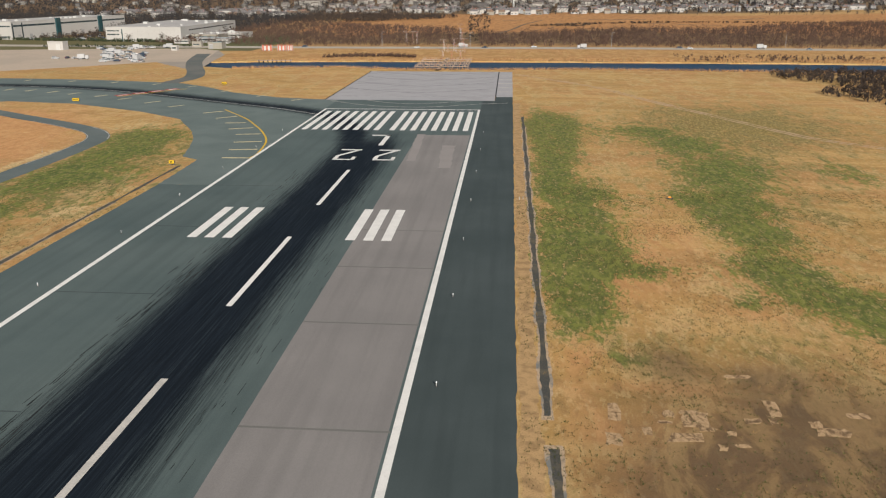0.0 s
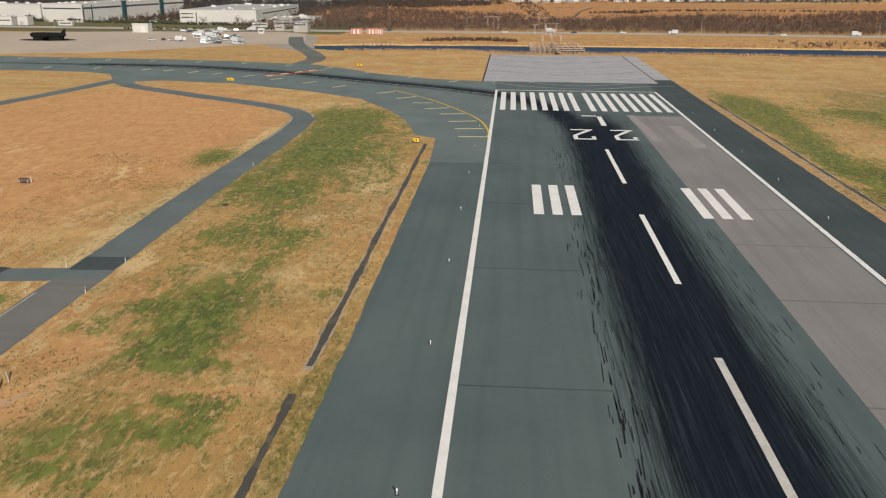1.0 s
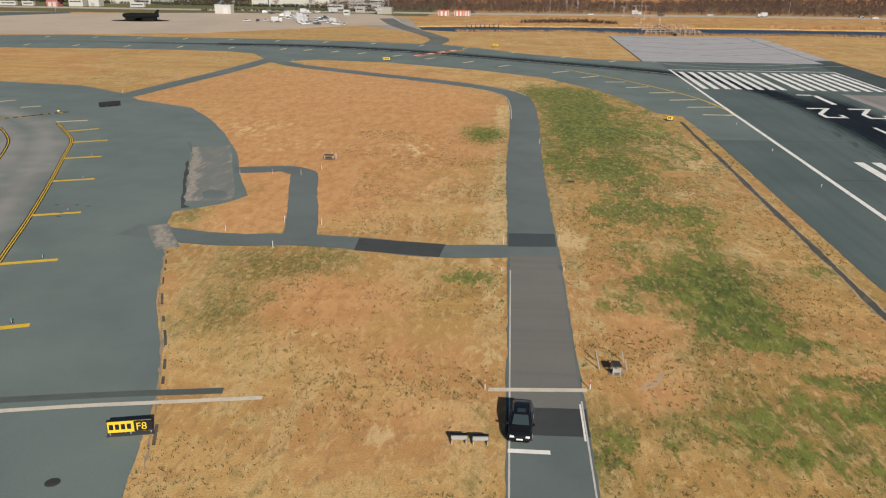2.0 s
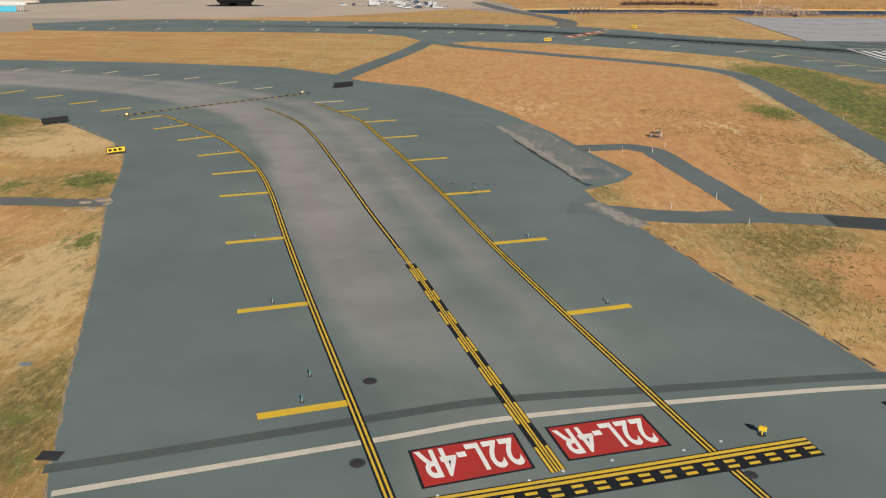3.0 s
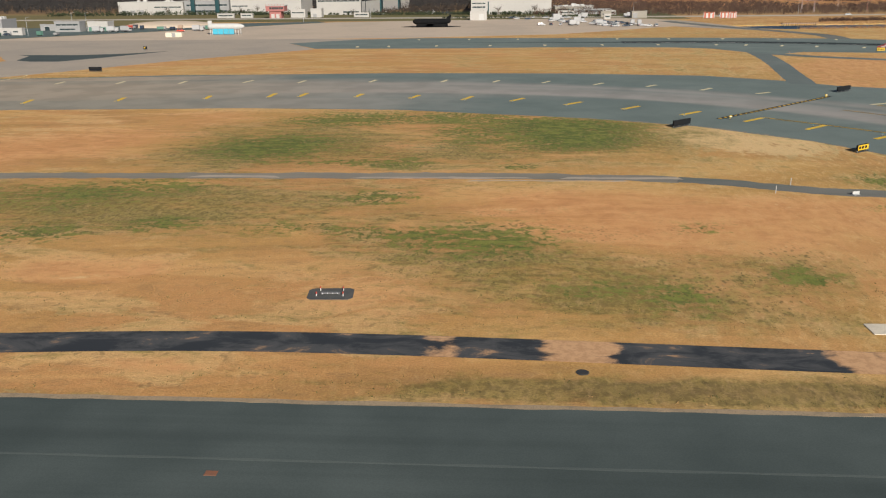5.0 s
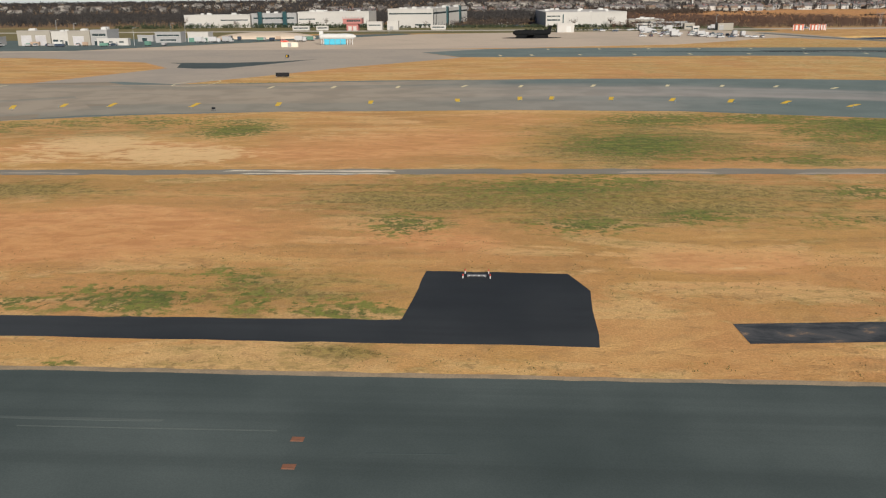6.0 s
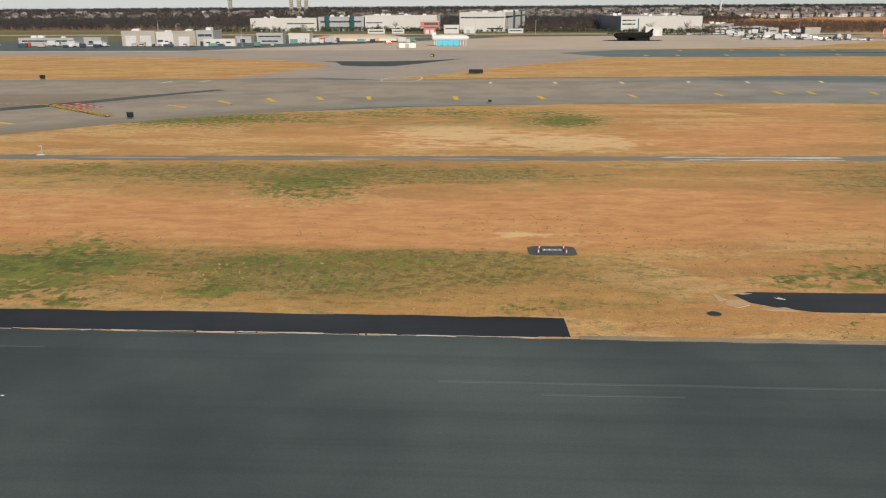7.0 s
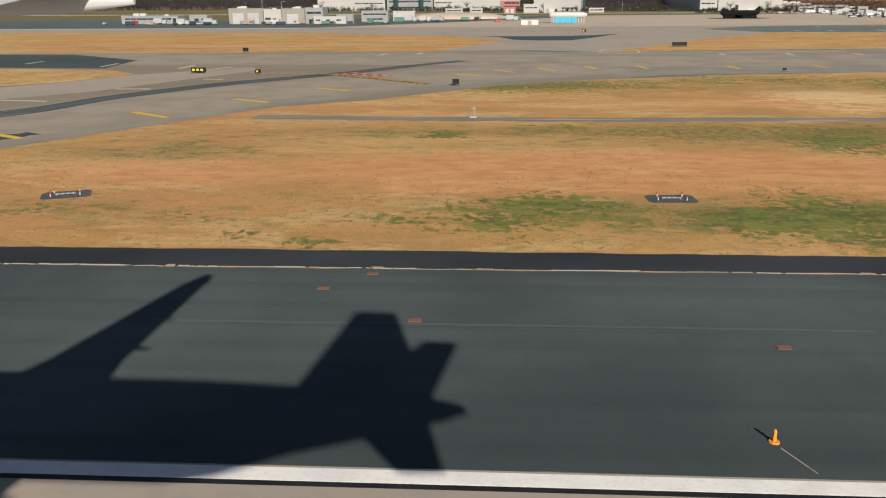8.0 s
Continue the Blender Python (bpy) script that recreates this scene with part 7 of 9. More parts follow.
# hazy towers on the horizon
for x, y, w, h in ((-1552, 3300, 15, 62), (-1288, 3300, 14, 68), (-1256, 3300, 16, 64), (-1224, 3300, 14, 62)):
    building("tower_block", x, y, w, w, h, WALLBEIGE, "distant pale apartment tower", "tower block", [(h * k / 9, h / 30, 1, w - 1) for k in range(1, 9)], [], group="distant towers")
wt = thing("water_tower", 47, 1500, 2, 0, "pale water tower above the trees", "water tower")
part("shaft", tube_bm((0, 0, -6), (0, 0, 34), 2.0, 1.6, 12), PALEMETAL, wt)
bm = bmesh.new()
bmesh.ops.create_uvsphere(bm, u_segments=16, v_segments=10, radius=5.5, matrix=Matrix.Translation((0, 0, 37)) @ Matrix.Diagonal((1, 1, 0.75, 1)))
part("tank", bm, PALEMETAL, wt)

# ---- vehicles ----
def wheel(parent, x, y, r, w):
    t = part("wheel", tube_bm((x, y - w / 2, r), (x, y + w / 2, r), r, r, 16), RUBBER, parent)
    part("rim", tube_bm((x, y - w / 2 - 0.015, r), (x, y + w / 2 + 0.015, r), r * 0.6, r * 0.6, 12), STEEL, t)


def car(name, x, y, turn, paint, label, length=4.7, width=1.85, height=1.7, group="", suv=True):
    c = thing(name, x, y, 0.02, turn, label, "car", group)
    L, H = length / 2, height
    side = [(-L, 0.42), (-L + 0.02, 0.95), (-L + 0.18, 1.06), (L - 1.35, 1.1), (L - 0.2, 0.98), (L, 0.78), (L, 0.4), (L - 0.1, 0.3), (-L + 0.1, 0.3)]
    bm = bmesh.new()
    for yy in (-width / 2, width / 2):
        bm.faces.new([bm.verts.new((px, yy, pz)) for px, pz in side])
    bm.verts.ensure_lookup_table()
    n = len(side)
    for i in range(n):
        bm.faces.new((bm.verts[i], bm.verts[(i + 1) % n], bm.verts[n + (i + 1) % n], bm.verts[n + i]))
    bmesh.ops.recalc_face_normals(bm, faces=bm.faces)
    bmesh.ops.bevel(bm, geom=list(bm.edges), offset=0.07, segments=2, affect="EDGES", profile=0.6)
    part("body", bm, paint, c)
    rear = -L + (0.12 if suv else 0.75)
    low = [(rear, 1.04), (L - 1.15, 1.04)]
    top = [(rear + (0.3 if suv else 0.75), H), (L - 2.0, H)]
    bm = bmesh.new()
    w0, w1 = width / 2 - 0.06, width / 2 - 0.24
    v = [bm.verts.new(q) for q in ((low[0][0], -w0, 1.0), (low[1][0], -w0, 1.0), (low[1][0], w0, 1.0), (low[0][0], w0, 1.0), (top[0][0], -w1, H - 0.05), (top[1][0], -w1, H - 0.05), (top[1][0], w1, H - 0.05), (top[0][0], w1, H - 0.05))]
    for f in ((0, 1, 5, 4), (1, 2, 6, 5), (2, 3, 7, 6), (3, 0, 4, 7), (4, 5, 6, 7)):
        bm.faces.new([v[i] for i in f])
    part("window_glass", bm, GLASS, c, "dark tinted glass")
    part("roof_panel", box_bm(top[0][0] - 0.05, top[1][0] + 0.1, -w1 - 0.02, w1 + 0.02, H - 0.08, H, bevel=0.03), paint, c)
    for s in (-1, 1):
        part("pillar", tube_bm((low[1][0], s * w0, 1.02), (top[1][0], s * w1, H - 0.04), 0.05, 0.05, 6), paint, c)
        part("pillar", tube_bm((low[0][0], s * w0, 1.02), (top[0][0], s * w1, H - 0.04), 0.07, 0.07, 6), paint, c)
        part("pillar", tube_bm((0.1, s * w0, 1.02), (0.0, s * w1, H - 0.04), 0.05, 0.05, 6), paint, c)
        part("headlight", box_bm(L - 0.16, L + 0.02, s * 0.66 - 0.2, s * 0.66 + 0.2, 0.68, 0.86, bevel=0.03), LENS, c)
        part("tail_light", box_bm(-L - 0.02, -L + 0.1, s * 0.72 - 0.12, s * 0.72 + 0.12, 0.75, 1.0, bevel=0.02), REDMETAL, c)
        part("mirror", box_bm(L - 1.5, L - 1.3, s * (width / 2 + 0.1) - 0.1, s * (width / 2 + 0.1) + 0.1, 1.0, 1.16, bevel=0.03), paint, c)
        for wx in (-L + 0.85, L - 0.9):
            wheel(c, wx, s * (width / 2 - 0.12), 0.36, 0.24)
    part("number_plate", box_bm(L, L + 0.03, -0.26, 0.26, 0.48, 0.6), WHITE, c)
    part("bumper", box_bm(L - 0.12, L + 0.06, -width / 2 + 0.15, width / 2 - 0.15, 0.34, 0.5, bevel=0.04), BLACK, c)
    return c


def suv(x, y, turn, label):
    """A sport utility vehicle lofted along its length, with glass, wheels and lights of their own."""
    c = thing("suv", x, y, 0.02, turn, label, "car")
    rows = [(-2.6, 0.84, 0.86, 0.9, 0.62, 1.0), (-2.5, 0.93, 0.95, 1.0, 0.7, 1.42), (-2.2, 0.97, 0.99, 1.02, 0.76, 1.68), (-1.4, 0.99, 1.01, 1.03, 0.79, 1.77), (-0.3, 1.0, 1.02, 1.04, 0.79, 1.78), (0.45, 1.0, 1.02, 1.04, 0.76, 1.7),
            (1.3, 0.99, 1.01, 1.03, 0.8, 1.13), (2.1, 0.96, 0.97, 0.96, 0.74, 1.04), (2.5, 0.88, 0.9, 0.82, 0.62, 0.9), (2.62, 0.8, 0.82, 0.7, 0.55, 0.74)]
    bm = bmesh.new()
    last = None
    for px, wl, wb_, zb, wr, zr in rows:
        half = [(wl * 0.9, 0.3), (wl, 0.46), (wb_, zb), (wr, zr - 0.06), (wr * 0.6, zr)]
        ring = [bm.verts.new((px, s * yy, zz)) for s, pts in ((1, half), (-1, list(reversed(half)))) for yy, zz in pts]
        if last:
            for k in range(10):
                bm.faces.new((last[k], last[(k + 1) % 10], ring[(k + 1) % 10], ring[k]))
        else:
            bm.faces.new(ring)
        last = ring
    bm.faces.new(list(reversed(last)))
    bmesh.ops.recalc_face_normals(bm, faces=bm.faces)
    for f in bm.faces:
        f.smooth = True
    part("body", bm, CARBLACK, c)

    def pane(name, pts):
        bm = bmesh.new()
        bm.faces.new([bm.verts.new(q) for q in pts])
        part(name, bm, GLASS, c)

    pane("windscreen", [(1.27, -0.72, 1.17), (1.27, 0.72, 1.17), (0.5, 0.6, 1.7), (0.5, -0.6, 1.7)])
    pane("rear_window", [(-2.56, 0.6, 1.12), (-2.56, -0.6, 1.12), (-2.32, -0.55, 1.6), (-2.32, 0.55, 1.6)])
    for s in (-1, 1):
        for x0, x1 in ((-2.05, -1.1), (-1.0, -0.1), (0.0, 0.62)):
            top = 0.2 if x1 > 0.5 else 0.0
            pane("side_window", [(x0, s * 1.02, 1.1), (x1 + (0.3 if top else 0), s * 1.01, 1.1), (x1 - top, s * 0.82, 1.64), (x0, s * 0.83, 1.64)])
        part("headlight", box_bm(2.44, 2.62, s * 0.66 - 0.18, s * 0.66 + 0.18, 0.7, 0.84, bevel=0.03), LENS, c)
        part("tail_light", box_bm(-2.62, -2.5, s * 0.78 - 0.1, s * 0.78 + 0.1, 0.8, 1.1, bevel=0.02), REDMETAL, c)
        part("mirror", box_bm(0.95, 1.15, s * 1.12 - 0.1, s * 1.12 + 0.1, 1.05, 1.2, bevel=0.03), CARBLACK, c)
        part("roof_rail", box_bm(-2.0, 0.2, s * 0.68 - 0.02, s * 0.68 + 0.02, 1.77, 1.82), DARKIRON, c)
        for wx in (-1.65, 1.7):
            wheel(c, wx, s * 0.92, 0.38, 0.24)
    part("number_plate", box_bm(2.6, 2.65, -0.26, 0.26, 0.5, 0.62), WHITE, c)
    part("roof_hatch", box_bm(-0.4, 0.2, -0.35, 0.35, 1.775, 1.79), GLASS, c, "dark glass roof hatch")
    return c


suv(-88.3, -261.3, -93, "black sport utility vehicle waiting on the service road")


def truck(name, x, y, turn, paint, label, length=8.0, group=""):
    c = thing(name, x, y, 0.03, turn, label, "truck", group)
    L = length / 2
    part("cargo_box", box_bm(-L, L - 2.4, -1.2, 1.2, 0.9, 3.5, bevel=0.05), paint, c)
    part("cab", box_bm(L - 2.2, L, -1.1, 1.1, 0.6, 2.6, bevel=0.18), paint, c)
    part("windscreen", box_bm(L - 0.5, L + 0.02, -0.95, 0.95, 1.6, 2.35, bevel=0.03), GLASS, c)
    part("chassis", box_bm(-L, L - 0.2, -0.5, 0.5, 0.5, 0.9), BLACK, c)
    for wx in (-L + 1.2, -L + 2.4, L - 1.1):
        for s in (-1, 1):
            wheel(c, wx, s * 0.95, 0.48, 0.3)
    return c


protos = [car("car", -260, 222, 10, CARWHITE, "white car parked on the apron", group="parked cars"), car("car", -254, 226, 95, CARDARK, "dark car parked on the apron", 4.6, 1.8, 1.5, "parked cars", False),
          car("car", -248, 224, 80, CARSILVER, "silver car parked on the apron", 4.6, 1.8, 1.5, "parked cars", False), truck("truck", -240, 220, 20, CARWHITE, "white box truck parked on the apron", 7.0, "parked trucks")]
rc = random.Random(9)
for k in range(96):
    if k < 50:
        y = rc.uniform(200, 278)
        x = rc.uniform(-232, -202) - (y - 230) * 0.42
    elif k < 64:
        x, y = rc.uniform(-292, -205), rc.uniform(300, 330)
    else:
        x, y = rc.uniform(-395, -325), rc.uniform(415, 540)
    copy_thing(protos[((0, 2, 1, 0, 2, 1, 0, 0, 3) if k < 64 else (1, 2, 1, 0))[k % (9 if k < 64 else 4)]], pose(x, y, 0.03, 0, 0, rc.choice((0, 90, 85, 180, 20))))
for k, x in enumerate((-618, -611, -606, -593, -572, -640, -648)):
    copy_thing(protos[k % 3], pose(x, 157, 0.03, 0, 0, rc.choice((90, 80, 100, 0))))
for k, (x, y, a) in enumerate(((-530, 184, 0), (-522, 186, 10), (-514, 187, -20), (-640, 152, 0), (-672, 160, 5), (-655, 150, 0), (-470, 190, 0))):
    copy_thing(protos[3], pose(x, y, 0.03, 0, 0, a))
car("car", -478, 182, 15, CARRED, "red service car parked on the apron", 4.7, 1.85, 1.7, "parked cars")
for k, x in enumerate((-190, -120, -30, 5, 22, 60, 96, 170, 176, 230, 262, 340)):
    yy = float(np.interp(x, [q[0] for q in HIGHWAY], [q[1] for q in HIGHWAY]))
    copy_thing(protos[3 if k % 3 == 0 else k % 3], pose(x, yy + (4 if k % 2 else -4), 0.04, 0, 0, 0 if k % 2 else 180))

# ---- fire training hulks on the apron ----
hulk = thing("aircraft_hulk", -329.5, 219, 0.03, 182, "scorched black fire-training aircraft hulk on the apron", "training hulk")
bm = bmesh.new()
for i, (x, r, z) in enumerate(((-12.4, 0.5, 3.6), (-11.8, 1.1, 3.3), (-9.5, 1.7, 3.1), (-4, 1.85, 3.0), (6, 1.85, 3.0), (10.0, 1.6, 3.1), (11.4, 0.9, 3.2), (11.7, 0.3, 3.2))):
    ring = [bm.verts.new((x, r * math.cos(a * math.pi / 8), z + r * math.sin(a * math.pi / 8))) for a in range(16)]
    if i:
        for a in range(16):
            bm.faces.new((prev_ring[a], prev_ring[(a + 1) % 16], ring[(a + 1) % 16], ring[a]))
    else:
        bm.faces.new(ring)
    prev_ring = ring
bm.faces.new(list(reversed(prev_ring)))
bmesh.ops.recalc_face_normals(bm, faces=bm.faces)
part("fuselage", bm, FLATBLACK, hulk)
bm = bmesh.new()
fin = [[bm.verts.new((x, y, z)) for x, z in ((-9.0, 4.6), (-12.2, 4.2), (-12.7, 7.0), (-11.6, 7.0))] for y in (-0.14, 0.14)]
bm.faces.new(fin[0]), bm.faces.new(list(reversed(fin[1])))
for a in range(4):
    bm.faces.new((fin[0][a], fin[1][a], fin[1][(a + 1) % 4], fin[0][(a + 1) % 4]))
bmesh.ops.recalc_face_normals(bm, faces=bm.faces)
part("tail_fin", bm, FLATBLACK, hulk)
for s in (-1, 1):
    part("wing", box_bm(-2.0, 2.2, min(s * 1.2, s * 5.2), max(s * 1.2, s * 5.2), 1.9, 2.15, bevel=0.06), FLATBLACK, hulk)
    part("leg", box_bm(1.0, 1.4, s * 1.6 - 0.2, s * 1.6 + 0.2, 0, 2.0), FLATBLACK, hulk)
part("leg", box_bm(-7.2, -6.8, -0.2, 0.2, 0, 1.4), FLATBLACK, hulk)
part("cradle", box_bm(-10.5, 9.5, -1.3, 1.3, 0.05, 1.7, bevel=0.15), FLATBLACK, hulk, "black steel support cradle")
# flat black ellipse laid on the apron as the hulk's painted shadow
part("shadow_disc", poly_bm([(19 * math.cos(a * math.pi / 12), 9 * math.sin(a * math.pi / 12)) for a in range(24)], 0.03, 0.02), FLATBLACK, hulk, "black disc painted as the shadow round the hulk")
nose = thing("aircraft_section", -440, 152, 0.03, 0, "white aircraft body section over blue tarpaulin panels", "aircraft section")
bm = bmesh.new()
for i, (x, r) in enumerate(((-10.5, 0.9), (-9.8, 1.5), (-6, 1.7), (5, 1.7), (8.5, 1.4), (10.2, 0.5))):
    ring = [bm.verts.new((x, r * math.cos(a * math.pi / 8), 4.4 + r * math.sin(a * math.pi / 8))) for a in range(16)]
    if i:
        for a in range(16):
            bm.faces.new((prev_ring[a], prev_ring[(a + 1) % 16], ring[(a + 1) % 16], ring[a]))
    else:
        bm.faces.new(ring)
    prev_ring = ring
bm.faces.new(list(reversed(prev_ring)))
bmesh.ops.recalc_face_normals(bm, faces=bm.faces)
part("fuselage", bm, PALEMETAL, nose)
for k in range(4):
    part("tarpaulin", box_bm(-7.5 + 3.1 * k, -4.6 + 3.1 * k, -1.6, -1.4, 0.2, 3.2, bevel=0.04), BLUEWRAP, nose)
for x in (-9, -8, 5.5, 7, 8.5):
    part("support", box_bm(x - 0.15, x + 0.15, -1.2, -0.9, 0, 3.4), PALEMETAL, nose)
part("tail_fin", poly_bm([(-10.5, 0.1), (-8.2, 0.1), (-8.2, -0.1), (-10.5, -0.1)], 7.6, 2.2), PALEMETAL, nose)
stp = thing("equipment_box", -462, 130, 0.03, 0, "pale equipment container on the apron", "container")
part("body", box_bm(-4.5, 4.5, -1.2, 1.2, 0.1, 2.6, bevel=0.05), SLAB, stp)
part("door", box_bm(-1, 1, -1.26, -1.15, 0.2, 2.3), WALLGREY, stp)
mound = thing("earth_mound", -505, 240, 0, 0, "low tan earth mound behind the apron", "mound", "", "structure")
bm = bmesh.new()
bmesh.ops.create_uvsphere(bm, u_segments=28, v_segments=12, radius=1.0, matrix=Matrix.Diagonal((34, 14, 4.0, 1)))
part("body", bm, APRON, mound)

# ---- checkered barrier, pier and approach lights beyond the creek ----
CHECKRED = worn_material("weathered_red_panel", (0.42, 0.12, 0.07), (0.34, 0.14, 0.1), 0.4, 0.6, 2.0)


def checker_panel(x, y, turn, w, h):
    c = thing("checkered_panel", x, y, 0, turn, "red and white striped barrier box on posts", "barrier", "checkered barriers")
    for s in (-1, 1):
        part("post", box_bm(s * w / 2 - 0.15, s * w / 2 + 0.15, -0.15, 0.15, 0, h), STEEL, c)
    n = 5
    for i in range(n):
        x0, x1 = -w / 2 + i * w / n, -w / 2 + (i + 1) * w / n
        part("panel", box_bm(x0, x1, -0.1 - 0.5 * (i % 2), 0.6, 0.3, h - 0.5 * (i % 2), bevel=0.04), CHECKRED if i % 2 == 0 else PALEMETAL, c)
    part("roof", box_bm(-w / 2, w / 2, -0.5, 0.9, h, h + 0.25), CHECKRED, c)
    return c


for x, y, w in ((-138.6, 300, 7.4), (-127.6, 300.6, 6.2), (-121.6, 301, 4.4)):
    checker_panel(x, y, 3, w, 4.2)


def mast(x, y, h, n, label):
    m = thing("approach_mast", x, y, 0, 0, label, "light mast", "approach light masts")
    for s in (-1, 1):
        part("pole", tube_bm((s * 0.5, 0, -1.5), (s * 0.3, 0, h), 0.12, 0.08, 6), TIMBER if n % 2 else PALEMETAL, m)
    for k in range(4):
        z = h * (k + 0.5) / 4
        part("brace", tube_bm((-0.5, 0, z), (0.5, 0, z + h / 5), 0.06, 0.06, 5), REDMETAL, m)
    part("crossbar", box_bm(-2.6, 2.6, -0.1, 0.1, h, h + 0.2), RUST, m)
    for k in range(5):
        part("lamp", tube_bm((-2.4 + 1.2 * k, 0, h + 0.2), (-2.4 + 1.2 * k, 0.25, h + 0.5), 0.16, 0.2, 8), PALEMETAL, m)
    return m


for k, (x, y, h) in enumerate(((-4, 255, 3.5), (2, 255, 3.5), (8, 255, 3.5), (-3, 290, 5), (3, 290, 5), (9, 290, 5), (0, 312, 8), (7, 312, 8), (-8, 316, 7), (2, 380, 9), (-2, 430, 10), (-6, 490, 11), (-45, 390, 9), (-40, 392, 9), (-36, 388, 9))):
    mast(x, y, h, k, "red and white approach light mast beyond the creek")
pier = thing("approach_pier", 1.5, 170, 0, 0, "weathered timber approach-light pier across the creek", "pier")
for yy in (0, 16, 32, 48):
    part("deck", box_bm(-15.5, 16, yy - 0.9, yy + 0.9, 1.0, 1.25), TIMBER, pier)
    for k in range(12):
        part("support_post", tube_bm((-15 + 2.75 * k, yy, -2.2), (-15 + 2.75 * k, yy, 1.8), 0.16, 0.14, 6), TIMBER, pier)
    part("rail", box_bm(-15.5, 16, yy + 0.8, yy + 0.9, 2.0, 2.12), TIMBER, pier)
    for k in range(9):
        part("lamp", box_bm(-14.2 + 3.5 * k, -13.6 + 3.5 * k, yy - 0.3, yy + 0.3, 1.25, 1.9 + 0.3 * (yy > 20)), RUST if k % 2 else TIMBER, pier)
part("walkway", box_bm(-1, 1, -18, 56, 1.26, 1.45), TIMBER, pier)
dock = thing("timber_dock", -108, 206, 0, 8, "dark timber trestle on the creek", "dock")
part("deck", box_bm(-10, 12, -1.4, 1.4, 0.8, 1.1), TIMBER, dock)
for k in range(8):
    for s in (-1, 1):
        part("support_post", tube_bm((-9 + 2.8 * k, s * 1.2, -2.2), (-9 + 2.8 * k, s * 1.2, 1.5), 0.2, 0.18, 6), DARKIRON, dock)


def lamp_post(x, y, h, group="lamp posts"):
    p = thing("street_lamp", x, y, 0, 0, "slim grey lamp post", "street lamp", group)
    part("pole", tube_bm((0, 0, 0), (0, 0, h), 0.14, 0.08, 8), STEEL, p)
    part("arm", tube_bm((0, 0, h - 0.1), (1.5, 0, h + 0.2), 0.05, 0.04, 6), STEEL, p)
    part("lamp_head", box_bm(1.2, 2.1, -0.15, 0.15, h + 0.12, h + 0.28, bevel=0.03), PALEMETAL, p)
    return p


for x, y, h in ((-560, 158, 10), (-618, 182, 14), (-606, 180, 12), (-554, 200, 11), (-545, 200, 11), (-185, 345, 10), (-60, 352, 11), (10, 352, 11), (120, 350, 11), (250, 345, 11), (330, 342, 12), (-430, 300, 11), (-385, 330, 11)):
    lamp_post(x, y, h)


# ---- carts, containers and pallets in the service yard ----
def cart(x, y, turn, w, d, h, mat, label):
    c = thing("service_cart", x, y, 0.03, turn, label, "cart", "service yard equipment")
    part("body", box_bm(-w / 2, w / 2, -d / 2, d / 2, 0.45, 0.45 + h, bevel=0.06), mat, c)
    part("chassis", box_bm(-w / 2 + 0.1, w / 2 - 0.1, -d / 2 + 0.1, d / 2 - 0.1, 0.3, 0.45), BLACK, c)
    for s in (-1, 1):
        part("wheel", tube_bm((s * w * 0.32, -d / 2 - 0.02, 0.3), (s * w * 0.32, d / 2 + 0.02, 0.3), 0.3, 0.3, 10), RUBBER, c)
    part("drawbar", box_bm(w / 2, w / 2 + 0.9, -0.05, 0.05, 0.35, 0.42), STEEL, c)
    return c


ry = random.Random(61)
looks = [(WALLGREY, "grey service cart parked in the yard"), (CARDARK, "dark service cart parked in the yard"), (WALLGREEN, "green service cart parked in the yard"), (PALEMETAL, "white service cart parked in the yard"), (REDMETAL, "red service cart parked in the yard"), (TIMBER, "brown loaded cart parked in the yard")]
for k in range(34):
    mat, text = looks[(0, 1, 0, 2, 3, 5, 1, 0, 1, 2, 0, 5, 4)[k % 13]]
    if k < 20:
        x, y = ry.uniform(-720, -520), ry.uniform(146, 159)
    else:
        x, y = ry.uniform(-535, -462), ry.uniform(196, 232)
    cart(x, y, ry.choice((0, 90, 10, -15)), ry.uniform(2.4, 5.5), ry.uniform(1.5, 2.4), ry.uniform(0.9, 2.3), mat, text)


